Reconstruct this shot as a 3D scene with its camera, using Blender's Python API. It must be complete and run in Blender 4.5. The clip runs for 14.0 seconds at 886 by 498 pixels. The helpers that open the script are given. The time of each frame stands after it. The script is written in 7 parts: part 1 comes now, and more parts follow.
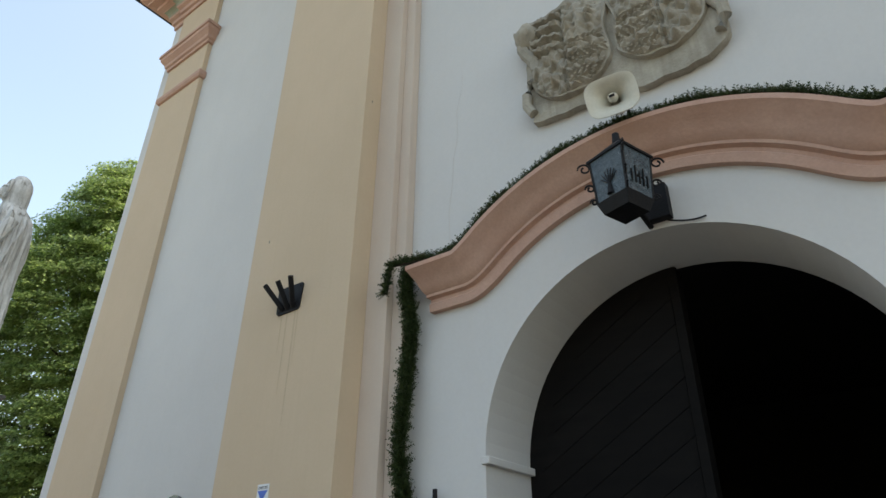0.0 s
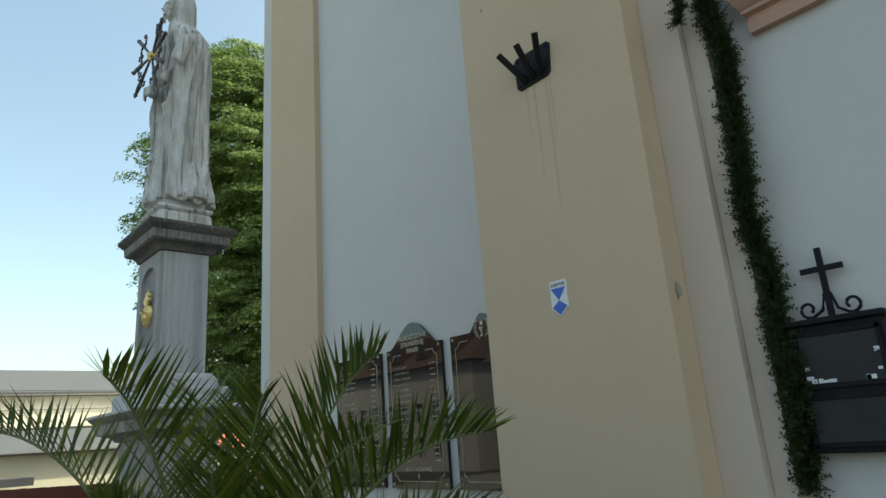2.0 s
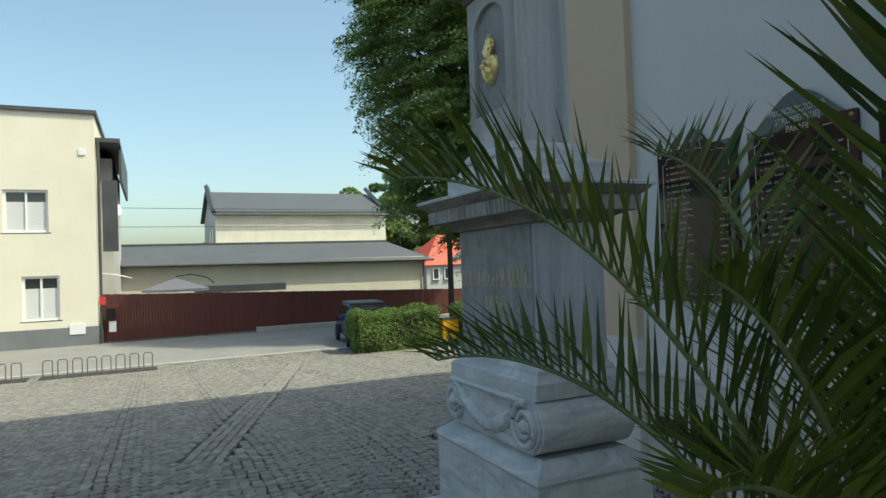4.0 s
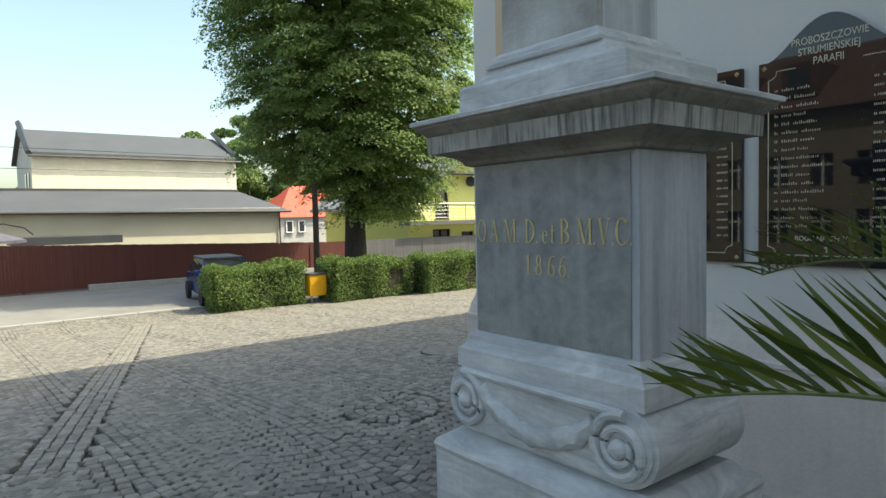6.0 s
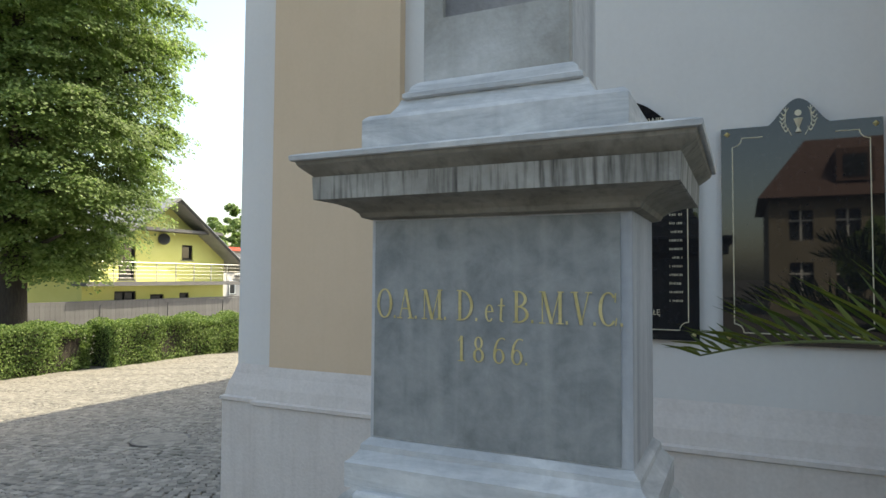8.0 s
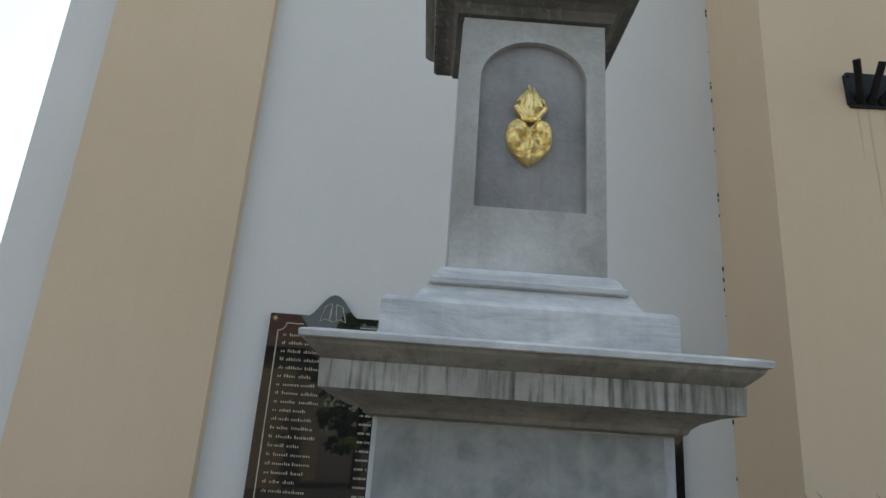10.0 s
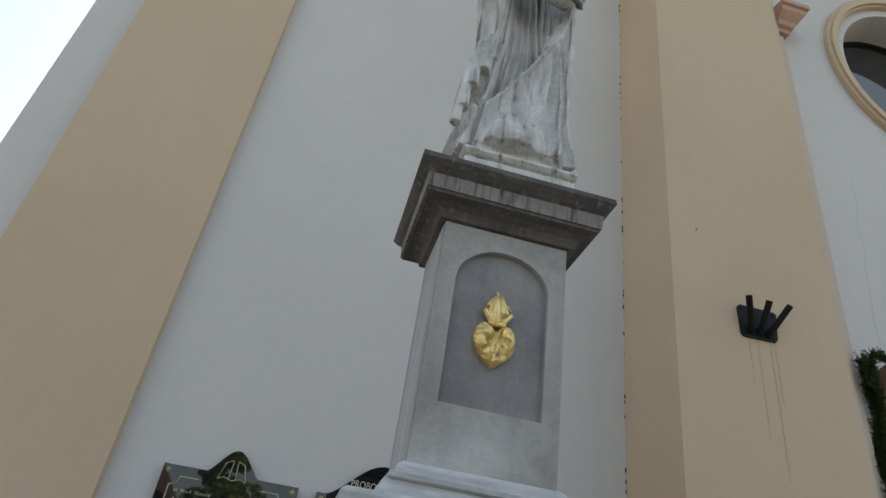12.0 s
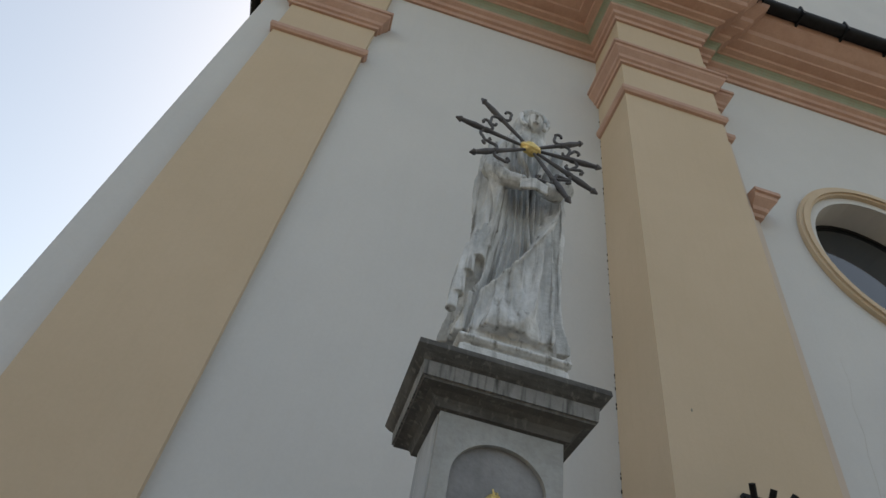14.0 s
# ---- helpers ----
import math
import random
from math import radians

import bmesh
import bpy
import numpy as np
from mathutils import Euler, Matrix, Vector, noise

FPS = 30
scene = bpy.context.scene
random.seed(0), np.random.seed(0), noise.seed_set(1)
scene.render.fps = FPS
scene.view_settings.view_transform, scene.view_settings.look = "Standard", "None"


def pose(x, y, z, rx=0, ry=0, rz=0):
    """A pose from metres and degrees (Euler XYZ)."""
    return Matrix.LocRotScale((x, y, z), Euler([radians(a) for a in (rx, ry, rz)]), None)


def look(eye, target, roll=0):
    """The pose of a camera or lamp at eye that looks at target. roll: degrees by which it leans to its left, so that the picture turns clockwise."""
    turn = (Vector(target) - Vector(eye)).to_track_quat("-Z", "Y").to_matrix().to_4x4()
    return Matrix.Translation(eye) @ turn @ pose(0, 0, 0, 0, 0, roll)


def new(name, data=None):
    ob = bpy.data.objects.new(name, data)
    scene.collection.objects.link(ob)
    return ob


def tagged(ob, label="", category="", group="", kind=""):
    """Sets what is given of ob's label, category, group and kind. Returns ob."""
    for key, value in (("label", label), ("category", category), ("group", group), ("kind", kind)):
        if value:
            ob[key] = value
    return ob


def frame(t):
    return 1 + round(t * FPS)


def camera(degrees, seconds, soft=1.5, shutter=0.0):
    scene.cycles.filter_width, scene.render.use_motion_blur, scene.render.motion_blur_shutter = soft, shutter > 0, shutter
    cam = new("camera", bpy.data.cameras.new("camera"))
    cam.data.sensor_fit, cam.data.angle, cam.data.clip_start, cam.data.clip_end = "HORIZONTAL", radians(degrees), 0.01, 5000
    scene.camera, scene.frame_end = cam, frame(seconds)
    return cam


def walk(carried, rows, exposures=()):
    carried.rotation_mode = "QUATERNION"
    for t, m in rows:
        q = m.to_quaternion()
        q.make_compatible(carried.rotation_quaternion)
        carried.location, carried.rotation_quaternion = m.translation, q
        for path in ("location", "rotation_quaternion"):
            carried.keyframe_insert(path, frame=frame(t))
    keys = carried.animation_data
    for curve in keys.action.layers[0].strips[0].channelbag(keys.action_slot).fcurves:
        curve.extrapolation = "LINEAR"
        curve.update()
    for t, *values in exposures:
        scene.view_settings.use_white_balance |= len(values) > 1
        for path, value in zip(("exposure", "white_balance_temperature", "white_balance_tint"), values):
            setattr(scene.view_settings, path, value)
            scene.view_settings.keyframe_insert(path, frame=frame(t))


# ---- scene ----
import itertools

cam = camera(69.4, 14.0)
PATH = [
    (0, (-1.516, 0.002, 1.948), (-2.583, 1.394, 2.909), 0.6),
    (0.5, (-1.877, 0.058, 1.928), (-3.1, 1.332, 2.867), 0.7),
    (1, (-2.31, 0.035, 1.866), (-3.651, 1.316, 2.614), -0.2),
    (1.5, (-2.65, 0.011, 1.862), (-4.01, 1.342, 2.476), -3.0),
    (2, (-3.005, 0.054, 1.849), (-4.429, 1.347, 2.398), -4.1),
    (2.5, (-3.332, 0.066, 1.871), (-4.904, 1.19, 2.388), -2.2),
    (3, (-3.76, -0.057, 1.832), (-5.465, 0.938, 2.152), -1.8),
    (3.5, (-4.093, -0.158, 1.79), (-5.891, 0.714, 1.884), -2.0),
    (3.7, (-4.294, -0.161, 1.762), (-6.117, 0.661, 1.819), -2.0),
    (5.8, (-5.674, -0.249, 1.754), (-7.302, 0.909, 1.66), -1.8),
    (6, (-5.775, -0.247, 1.752), (-7.355, 0.975, 1.645), -1.3),
    (6.5, (-6.038, -0.277, 1.75), (-7.398, 1.186, 1.668), -0.3),
    (7, (-6.227, -0.311, 1.772), (-7.359, 1.334, 1.668), -0.3),
    (7.5, (-6.425, -0.28, 1.76), (-7.421, 1.453, 1.794), 0.3),
    (8, (-6.629, -0.25, 1.765), (-7.481, 1.557, 1.852), 0.4),
    (8.5, (-6.864, -0.254, 1.786), (-7.386, 1.668, 1.974), 0.7),
    (8.7, (-6.958, -0.277, 1.8), (-7.38, 1.659, 2.07), 0.8),
    (10.8, (-7.617, -0.247, 1.866), (-7.439, 1.595, 2.625), 6.2),
    (11, (-7.634, -0.266, 1.867), (-7.428, 1.552, 2.675), 6.5),
    (11.5, (-7.66, -0.298, 1.878), (-7.421, 1.465, 2.792), 7.7),
    (12, (-7.682, -0.351, 1.904), (-7.424, 1.326, 2.963), 9.3),
    (12.5, (-7.716, -0.355, 1.911), (-7.496, 1.236, 3.103), 10.8),
    (13, (-7.723, -0.355, 1.934), (-7.511, 1.151, 3.233), 11.1),
    (13.5, (-7.718, -0.382, 1.943), (-7.532, 1.055, 3.322), 11.4),
    (14, (-7.724, -0.409, 1.956), (-7.568, 0.965, 3.401), 12.0),
]
EXPOSURES = [(0, 1.70, 8450, 3), (1, 1.47, 8150, -1), (2.5, 1.10, 7650, -8), (3.7, 0.72, 6900, -8), (5.8, 1.22, 7450, -3), (6.5, 1.38, 7750, 0), (8, 1.64, 7900, 2), (8.7, 1.66, 8050, 3), (10.8, 1.54, 8550, 5), (12.5, 1.35, 8700, 6), (14, 1.10, 8800, 6)]
walk(cam, [(t, look(eye, target, roll)) for t, eye, target, roll in PATH], EXPOSURES)

# ---- light ----
world = bpy.data.worlds.new("sky")
scene.world = world
world.use_nodes = True
wn, wl = world.node_tree.nodes, world.node_tree.links
sky = wn.new("ShaderNodeTexSky")
sky.sky_type, sky.sun_disc = "NISHITA", False
SUN = Vector((0.465, 0.60, 1.0)).normalized()
sky.sun_elevation = math.asin(SUN.z)
sky.sun_rotation = math.atan2(SUN.x, SUN.y)
sky.air_density, sky.dust_density, sky.ozone_density = 1.0, 3.0, 1.0
wl.new(sky.outputs[0], wn["Background"].inputs["Color"])
wn["Background"].inputs["Strength"].default_value = 0.15
sun_data = bpy.data.lights.new("sun", "SUN")
sun_data.energy, sun_data.angle, sun_data.color = 2.6, radians(0.55), (1.0, 0.94, 0.84)
sun = new("sun", sun_data)
sun.matrix_world = look(SUN * 50, (0, 0, 0))


# ---- materials ----
def paint(name, a, b, rough=0.8, scale=3.0, fine=60.0, bump=0.15, metal=0.0, stretch=(1, 1, 1), streak=0.0, dark=None, dist=0.01,
          random_piece=0.0, spec=0.5, island=0.0, streak_scale=22.0, twist=0.0, streak_from=0.5, grain=0.12):
    """Two-tone surface: broad stains from a to b, fine grain, optional vertical dirt streaks of colour dark."""
    m = bpy.data.materials.new(name)
    m.use_nodes = True
    n, l = m.node_tree.nodes, m.node_tree.links
    p = n["Principled BSDF"]
    p.inputs["Metallic"].default_value, p.inputs["Specular IOR Level"].default_value = metal, spec
    co = n.new("ShaderNodeTexCoord")
    mp = n.new("ShaderNodeMapping")
    mp.inputs["Scale"].default_value = stretch
    l.new(co.outputs["Object"], mp.inputs["Vector"])
    t1, t2 = n.new("ShaderNodeTexNoise"), n.new("ShaderNodeTexNoise")
    t1.inputs["Scale"].default_value, t1.inputs["Detail"].default_value = scale, 6
    t1.inputs["Roughness"].default_value, t1.inputs["Distortion"].default_value = 0.65, twist
    t2.inputs["Scale"].default_value, t2.inputs["Detail"].default_value = fine, 4
    l.new(mp.outputs[0], t1.inputs["Vector"])
    l.new(co.outputs["Object"], t2.inputs["Vector"])
    r1 = n.new("ShaderNodeMapRange")
    r1.inputs["From Min"].default_value, r1.inputs["From Max"].default_value = 0.32, 0.68
    l.new(t1.outputs[0], r1.inputs["Value"])
    mix = n.new("ShaderNodeMix")
    mix.data_type = "RGBA"
    mix.inputs["A"].default_value, mix.inputs["B"].default_value = (*a, 1), (*b, 1)
    l.new(r1.outputs[0], mix.inputs["Factor"])
    col = mix.outputs["Result"]
    if streak and dark:
        ms = n.new("ShaderNodeMapping")
        ms.inputs["Scale"].default_value = (streak_scale, streak_scale, streak_scale * 0.055)
        l.new(co.outputs["Object"], ms.inputs["Vector"])
        t3 = n.new("ShaderNodeTexNoise")
        t3.inputs["Scale"].default_value, t3.inputs["Detail"].default_value = 1.0, 5
        l.new(ms.outputs[0], t3.inputs["Vector"])
        r3 = n.new("ShaderNodeMapRange")
        r3.inputs["From Min"].default_value, r3.inputs["From Max"].default_value = streak_from, 0.72
        r3.inputs["To Max"].default_value = streak
        l.new(t3.outputs[0], r3.inputs["Value"])
        m3 = n.new("ShaderNodeMix")
        m3.data_type = "RGBA"
        m3.inputs["B"].default_value = (*dark, 1)
        l.new(col, m3.inputs["A"])
        l.new(r3.outputs[0], m3.inputs["Factor"])
        col = m3.outputs["Result"]
    hs = n.new("ShaderNodeHueSaturation")
    l.new(col, hs.inputs["Color"])
    r2 = n.new("ShaderNodeMapRange")
    r2.inputs["To Min"].default_value, r2.inputs["To Max"].default_value = 1 - grain, 1 + grain
    l.new(t2.outputs[0], r2.inputs["Value"])
    val = r2.outputs[0]
    if random_piece or island:
        src = n.new("ShaderNodeObjectInfo").outputs["Random"] if random_piece else n.new("ShaderNodeNewGeometry").outputs["Random Per Island"]
        rr = n.new("ShaderNodeMapRange")
        k = random_piece or island
        rr.inputs["To Min"].default_value, rr.inputs["To Max"].default_value = 1 - k, 1 + k
        l.new(src, rr.inputs["Value"])
        mu = n.new("ShaderNodeMath")
        mu.operation = "MULTIPLY"
        l.new(val, mu.inputs[0])
        l.new(rr.outputs[0], mu.inputs[1])
        val = mu.outputs[0]
    l.new(val, hs.inputs["Value"])
    l.new(hs.outputs[0], p.inputs["Base Color"])
    rg = n.new("ShaderNodeMapRange")
    rg.inputs["To Min"].default_value, rg.inputs["To Max"].default_value = (0.012, 0.03) if rough < 0.08 else (max(0.02, rough - 0.08), min(1, rough + 0.08))
    l.new(t1.outputs[0], rg.inputs["Value"])
    l.new(rg.outputs[0], p.inputs["Roughness"])
    if bump:
        bu = n.new("ShaderNodeBump")
        bu.inputs["Strength"].default_value, bu.inputs["Distance"].default_value = bump, dist
        ad = n.new("ShaderNodeMath")
        ad.operation = "ADD"
        l.new(t1.outputs[0], ad.inputs[0])
        l.new(t2.outputs[0], ad.inputs[1])
        l.new(ad.outputs[0], bu.inputs["Height"])
        l.new(bu.outputs[0], p.inputs["Normal"])
    return m


def leafy(name, a, b, trans=0.35, rough=0.5):
    m = bpy.data.materials.new(name)
    m.use_nodes = True
    n, l = m.node_tree.nodes, m.node_tree.links
    p = n["Principled BSDF"]
    g = n.new("ShaderNodeNewGeometry")
    mix = n.new("ShaderNodeMix")
    mix.data_type = "RGBA"
    mix.inputs["A"].default_value, mix.inputs["B"].default_value = (*a, 1), (*b, 1)
    l.new(g.outputs["Random Per Island"], mix.inputs["Factor"])
    l.new(mix.outputs["Result"], p.inputs["Base Color"])
    p.inputs["Roughness"].default_value = rough
    p.inputs["Specular IOR Level"].default_value = 0.3
    tr = n.new("ShaderNodeBsdfTranslucent")
    gain = n.new("ShaderNodeHueSaturation")
    gain.inputs["Value"].default_value, gain.inputs["Saturation"].default_value = 1.6, 1.1
    l.new(mix.outputs["Result"], gain.inputs["Color"])
    l.new(gain.outputs[0], tr.inputs["Color"])
    ms = n.new("ShaderNodeMixShader")
    ms.inputs[0].default_value = trans
    l.new(p.outputs[0], ms.inputs[1])
    l.new(tr.outputs[0], ms.inputs[2])
    l.new(ms.outputs[0], n["Material Output"].inputs["Surface"])
    return m


def glassy(name, col, rough=0.04):
    m = bpy.data.materials.new(name)
    m.use_nodes = True
    p = m.node_tree.nodes["Principled BSDF"]
    p.inputs["Base Color"].default_value = (*col, 1)
    p.inputs["Roughness"].default_value = rough
    p.inputs["Specular IOR Level"].default_value = 0.8
    return m


WHITE = paint("white_render", (0.57, 0.563, 0.553), (0.612, 0.602, 0.588), 0.9, 0.7, 45, 0.02, streak=0.06, dark=(0.5, 0.48, 0.44), grain=0.035)
CREAM = paint("cream_render", (0.553, 0.427, 0.3), (0.6, 0.468, 0.338), 0.9, 0.8, 45, 0.04, streak=0.08, dark=(0.46, 0.35, 0.23), grain=0.035)
PINKISH = paint("pale_pink_render", (0.56, 0.46, 0.385), (0.6, 0.505, 0.425), 0.9, 0.9, 45, 0.04, streak=0.1, dark=(0.5, 0.4, 0.32), grain=0.035)
SALMON = paint("salmon_render", (0.46, 0.275, 0.21), (0.54, 0.345, 0.27), 0.85, 2.5, 60, 0.2, streak=0.25, dark=(0.42, 0.26, 0.2))
GREEN_TRIM = paint("pale_green_trim", (0.25, 0.27, 0.19), (0.31, 0.34, 0.25), 0.85, 2.0, 50, 0.15, streak=0.4, dark=(0.36, 0.25, 0.18))
PLINTH_PAINT = paint("grey_white_plinth", (0.52, 0.48, 0.45), (0.60, 0.56, 0.53), 0.88, 1.6, 50, 0.2, streak=0.25, dark=(0.42, 0.38, 0.35))
STONE = paint("grey_marble", (0.32, 0.335, 0.35), (0.58, 0.59, 0.59), 0.7, 2.6, 40, 0.25, stretch=(0.8, 0.8, 4.5), streak=0.3, dark=(0.27, 0.28, 0.3), twist=1.6)
STONE_V = paint("grey_marble_upright", (0.31, 0.325, 0.35), (0.54, 0.55, 0.56), 0.7, 2.0, 40, 0.25, stretch=(6, 6, 0.4), streak=0.45, dark=(0.26, 0.28, 0.31), twist=0.6)
STONE_DIRTY = paint("drip_stained_stone", (0.2, 0.19, 0.168), (0.38, 0.37, 0.342), 0.9, 4.0, 50, 0.3, streak=0.9, dark=(0.05, 0.045, 0.038), streak_scale=76.0, streak_from=0.47)
STONE_BED = paint("brown_weathered_stone", (0.15, 0.138, 0.115), (0.29, 0.273, 0.24), 0.9, 3.5, 50, 0.35, stretch=(1, 1, 3), streak=0.5, dark=(0.09, 0.082, 0.07), streak_scale=40.0)
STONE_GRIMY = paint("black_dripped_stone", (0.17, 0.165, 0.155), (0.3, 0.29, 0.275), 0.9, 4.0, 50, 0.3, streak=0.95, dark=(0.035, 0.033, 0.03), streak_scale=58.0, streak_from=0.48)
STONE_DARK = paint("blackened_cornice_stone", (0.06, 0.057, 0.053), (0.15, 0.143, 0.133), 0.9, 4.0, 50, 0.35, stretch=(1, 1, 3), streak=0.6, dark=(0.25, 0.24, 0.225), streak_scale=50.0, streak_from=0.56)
STONE_FACE = paint("dull_grey_stone_face", (0.26, 0.255, 0.235), (0.47, 0.475, 0.47), 0.85, 3.2, 60, 0.25, stretch=(1, 1, 0.7), streak=0.35, dark=(0.24, 0.235, 0.215), streak_scale=16.0, twist=0.4)
SLATE = paint("smooth_grey_panel", (0.155, 0.168, 0.172), (0.29, 0.30, 0.30), 0.72, 8.5, 55, 0.12, streak=0.3, dark=(0.36, 0.37, 0.36), twist=0.3)
NICHE = paint("dark_grey_niche_panel", (0.15, 0.147, 0.152), (0.3, 0.297, 0.3), 0.8, 3, 60, 0.3, streak=0.2, dark=(0.12, 0.12, 0.12))
STATUE = paint("weathered_white_stone", (0.38, 0.38, 0.365), (0.72, 0.725, 0.72), 0.8, 6, 50, 0.5, stretch=(2, 2, 0.7), streak_from=0.54, streak=1.0, dark=(0.15, 0.14, 0.12), streak_scale=34.0)
GOLD = paint("gilding", (0.72, 0.5, 0.17), (0.95, 0.76, 0.36), 0.4, 22, 90, 0.4, metal=0.7)
GOLD_PAINT = paint("worn_gold_paint", (0.4, 0.33, 0.13), (0.62, 0.53, 0.27), 0.55, 14, 90, 0.1, metal=0.3)
FINE_GOLD = paint("engraved_gilt_line", (0.5, 0.46, 0.34), (0.62, 0.57, 0.44), 0.5, 20, 90, 0.0, metal=0.1)
GRANITE = paint("polished_black_granite", (0.008, 0.008, 0.009), (0.016, 0.016, 0.018), 0.07, 40, 200, 0.0, spec=0.55)
IRON = paint("black_iron", (0.006, 0.006, 0.007), (0.014, 0.014, 0.016), 0.6, 12, 90, 0.2, spec=0.2)
OLD_IRON = paint("old_grey_iron", (0.075, 0.07, 0.073), (0.13, 0.122, 0.124), 0.6, 14, 90, 0.25, metal=0.2)
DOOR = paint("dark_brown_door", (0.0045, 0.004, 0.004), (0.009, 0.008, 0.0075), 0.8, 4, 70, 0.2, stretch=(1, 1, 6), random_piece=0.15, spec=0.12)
# near-black base colour stands in for the lack of light indoors
UNLIT_BLACK = paint("painted_unlit_interior", (0.02, 0.02, 0.02), (0.03, 0.03, 0.03), 0.9, 2, 30, 0.0)
RELIEF = paint("sandstone_relief", (0.25, 0.225, 0.18), (0.43, 0.395, 0.33), 0.9, 4, 60, 0.5, streak=0.5, dark=(0.2, 0.17, 0.13))
HORN = paint("ivory_plastic", (0.62, 0.6, 0.52), (0.68, 0.66, 0.58), 0.45, 6, 60, 0.03)
COBBLE = paint("granite_cobble", (0.14, 0.132, 0.122), (0.27, 0.25, 0.218), 0.82, 9, 80, 0.35, island=0.28)
COBBLE_LIGHT = paint("pale_granite_cobble", (0.165, 0.156, 0.144), (0.29, 0.268, 0.236), 0.82, 9, 80, 0.35, island=0.2)
SOIL = paint("joint_sand", (0.045, 0.042, 0.038), (0.075, 0.07, 0.062), 0.95, 8, 90, 0.4)
ASPHALT = paint("worn_road", (0.2, 0.195, 0.185), (0.27, 0.26, 0.245), 0.9, 0.9, 60, 0.3)
KERB = paint("granite_kerb", (0.3, 0.29, 0.27), (0.38, 0.37, 0.35), 0.85, 5, 70, 0.3)
GRAVEL = paint("gravel_bits", (0.14, 0.135, 0.13), (0.3, 0.29, 0.27), 0.9, 9, 80, 0.2, island=0.45)
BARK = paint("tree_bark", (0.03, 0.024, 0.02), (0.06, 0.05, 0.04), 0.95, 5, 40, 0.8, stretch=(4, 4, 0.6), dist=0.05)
LEAF = leafy("linden_leaf", (0.08, 0.132, 0.036), (0.24, 0.315, 0.125), 0.5)
HEDGE_LEAF = leafy("hedge_leaf", (0.045, 0.09, 0.02), (0.22, 0.3, 0.1), 0.34)
FIR = leafy("fir_needle", (0.015, 0.033, 0.012), (0.06, 0.085, 0.03), 0.14)
PALM = leafy("palm_leaflet", (0.028, 0.05, 0.008), (0.11, 0.135, 0.022), 0.25, 0.5)
PALM_RIB = paint("palm_rib", (0.09, 0.12, 0.04), (0.14, 0.16, 0.06), 0.5, 6, 50, 0.1)
FENCE = paint("brown_board_fence", (0.085, 0.02, 0.014), (0.11, 0.027, 0.02), 0.7, 3, 60, 0.2, stretch=(4, 4, 0.5), random_piece=0.08)
FENCE_GREY = paint("grey_board_fence", (0.085, 0.085, 0.092), (0.115, 0.115, 0.122), 0.7, 3, 60, 0.1, random_piece=0.1)
HOUSE_CREAM = paint("pale_cream_house_render", (0.72, 0.66, 0.55), (0.78, 0.72, 0.61), 0.9, 0.6, 30, 0.1)
HOUSE_GREY = paint("grey_socle", (0.16, 0.165, 0.18), (0.2, 0.205, 0.22), 0.9, 1, 30, 0.1)
GARAGE = paint("pale_yellow_render", (0.54, 0.51, 0.41), (0.6, 0.57, 0.47), 0.9, 0.5, 30, 0.1, streak=0.1, dark=(0.5, 0.46, 0.36))
GARAGE_OLD = paint("weathered_pale_render", (0.56, 0.54, 0.47), (0.68, 0.65, 0.57), 0.9, 0.7, 30, 0.2, streak=0.3, dark=(0.42, 0.4, 0.35))
SHEET = paint("grey_sheet_roof", (0.075, 0.08, 0.09), (0.1, 0.105, 0.115), 0.6, 0.8, 30, 0.05)
SHEET_DARK = paint("anthracite_sheet", (0.05, 0.053, 0.06), (0.075, 0.078, 0.085), 0.5, 1, 30, 0.05)
YELLOW_HOUSE = paint("lime_yellow_render", (0.62, 0.62, 0.2), (0.68, 0.68, 0.25), 0.9, 0.6, 30, 0.1)
HOUSE_TILE = paint("pale_grey_roof_tiles", (0.2, 0.2, 0.205), (0.3, 0.3, 0.305), 0.45, 1.5, 30, 0.3)
RED_ROOF = paint("red_roof", (0.5, 0.08, 0.05), (0.6, 0.12, 0.08), 0.7, 1.5, 30, 0.15)
GREY_WALL = paint("grey_house_render", (0.4, 0.39, 0.38), (0.48, 0.47, 0.46), 0.9, 0.8, 30, 0.1)
PANE = glassy("window_pane", (0.03, 0.035, 0.04))
FRAME_W = paint("white_window_frame", (0.75, 0.75, 0.74), (0.8, 0.8, 0.79), 0.4, 5, 50, 0.0)
BLIND = paint("white_blind", (0.55, 0.55, 0.55), (0.65, 0.65, 0.65), 0.7, 5, 50, 0.05, stretch=(1, 1, 30))
CAR_BLUE = paint("blue_car_paint", (0.008, 0.03, 0.13), (0.012, 0.038, 0.16), 0.2, 3, 40, 0.0, metal=0.3)
RUBBER = paint("black_rubber", (0.015, 0.015, 0.016), (0.025, 0.025, 0.026), 0.8, 10, 60, 0.1)
STEEL = paint("galvanised_steel", (0.4, 0.4, 0.41), (0.5, 0.5, 0.51), 0.4, 8, 60, 0.05, metal=0.7)
YELLOW = paint("yellow_bin_paint", (0.72, 0.36, 0.015), (0.8, 0.42, 0.02), 0.5, 4, 50, 0.05)
BLUE_SIGN = paint("sign_blue", (0.03, 0.12, 0.5), (0.035, 0.14, 0.55), 0.4, 5, 50, 0.0)
WHITE_SIGN = paint("sign_white", (0.7, 0.72, 0.74), (0.75, 0.77, 0.79), 0.4, 5, 50, 0.0)
FABRIC = paint("mauve_fabric", (0.4, 0.36, 0.38), (0.46, 0.42, 0.44), 0.9, 4, 60, 0.1)
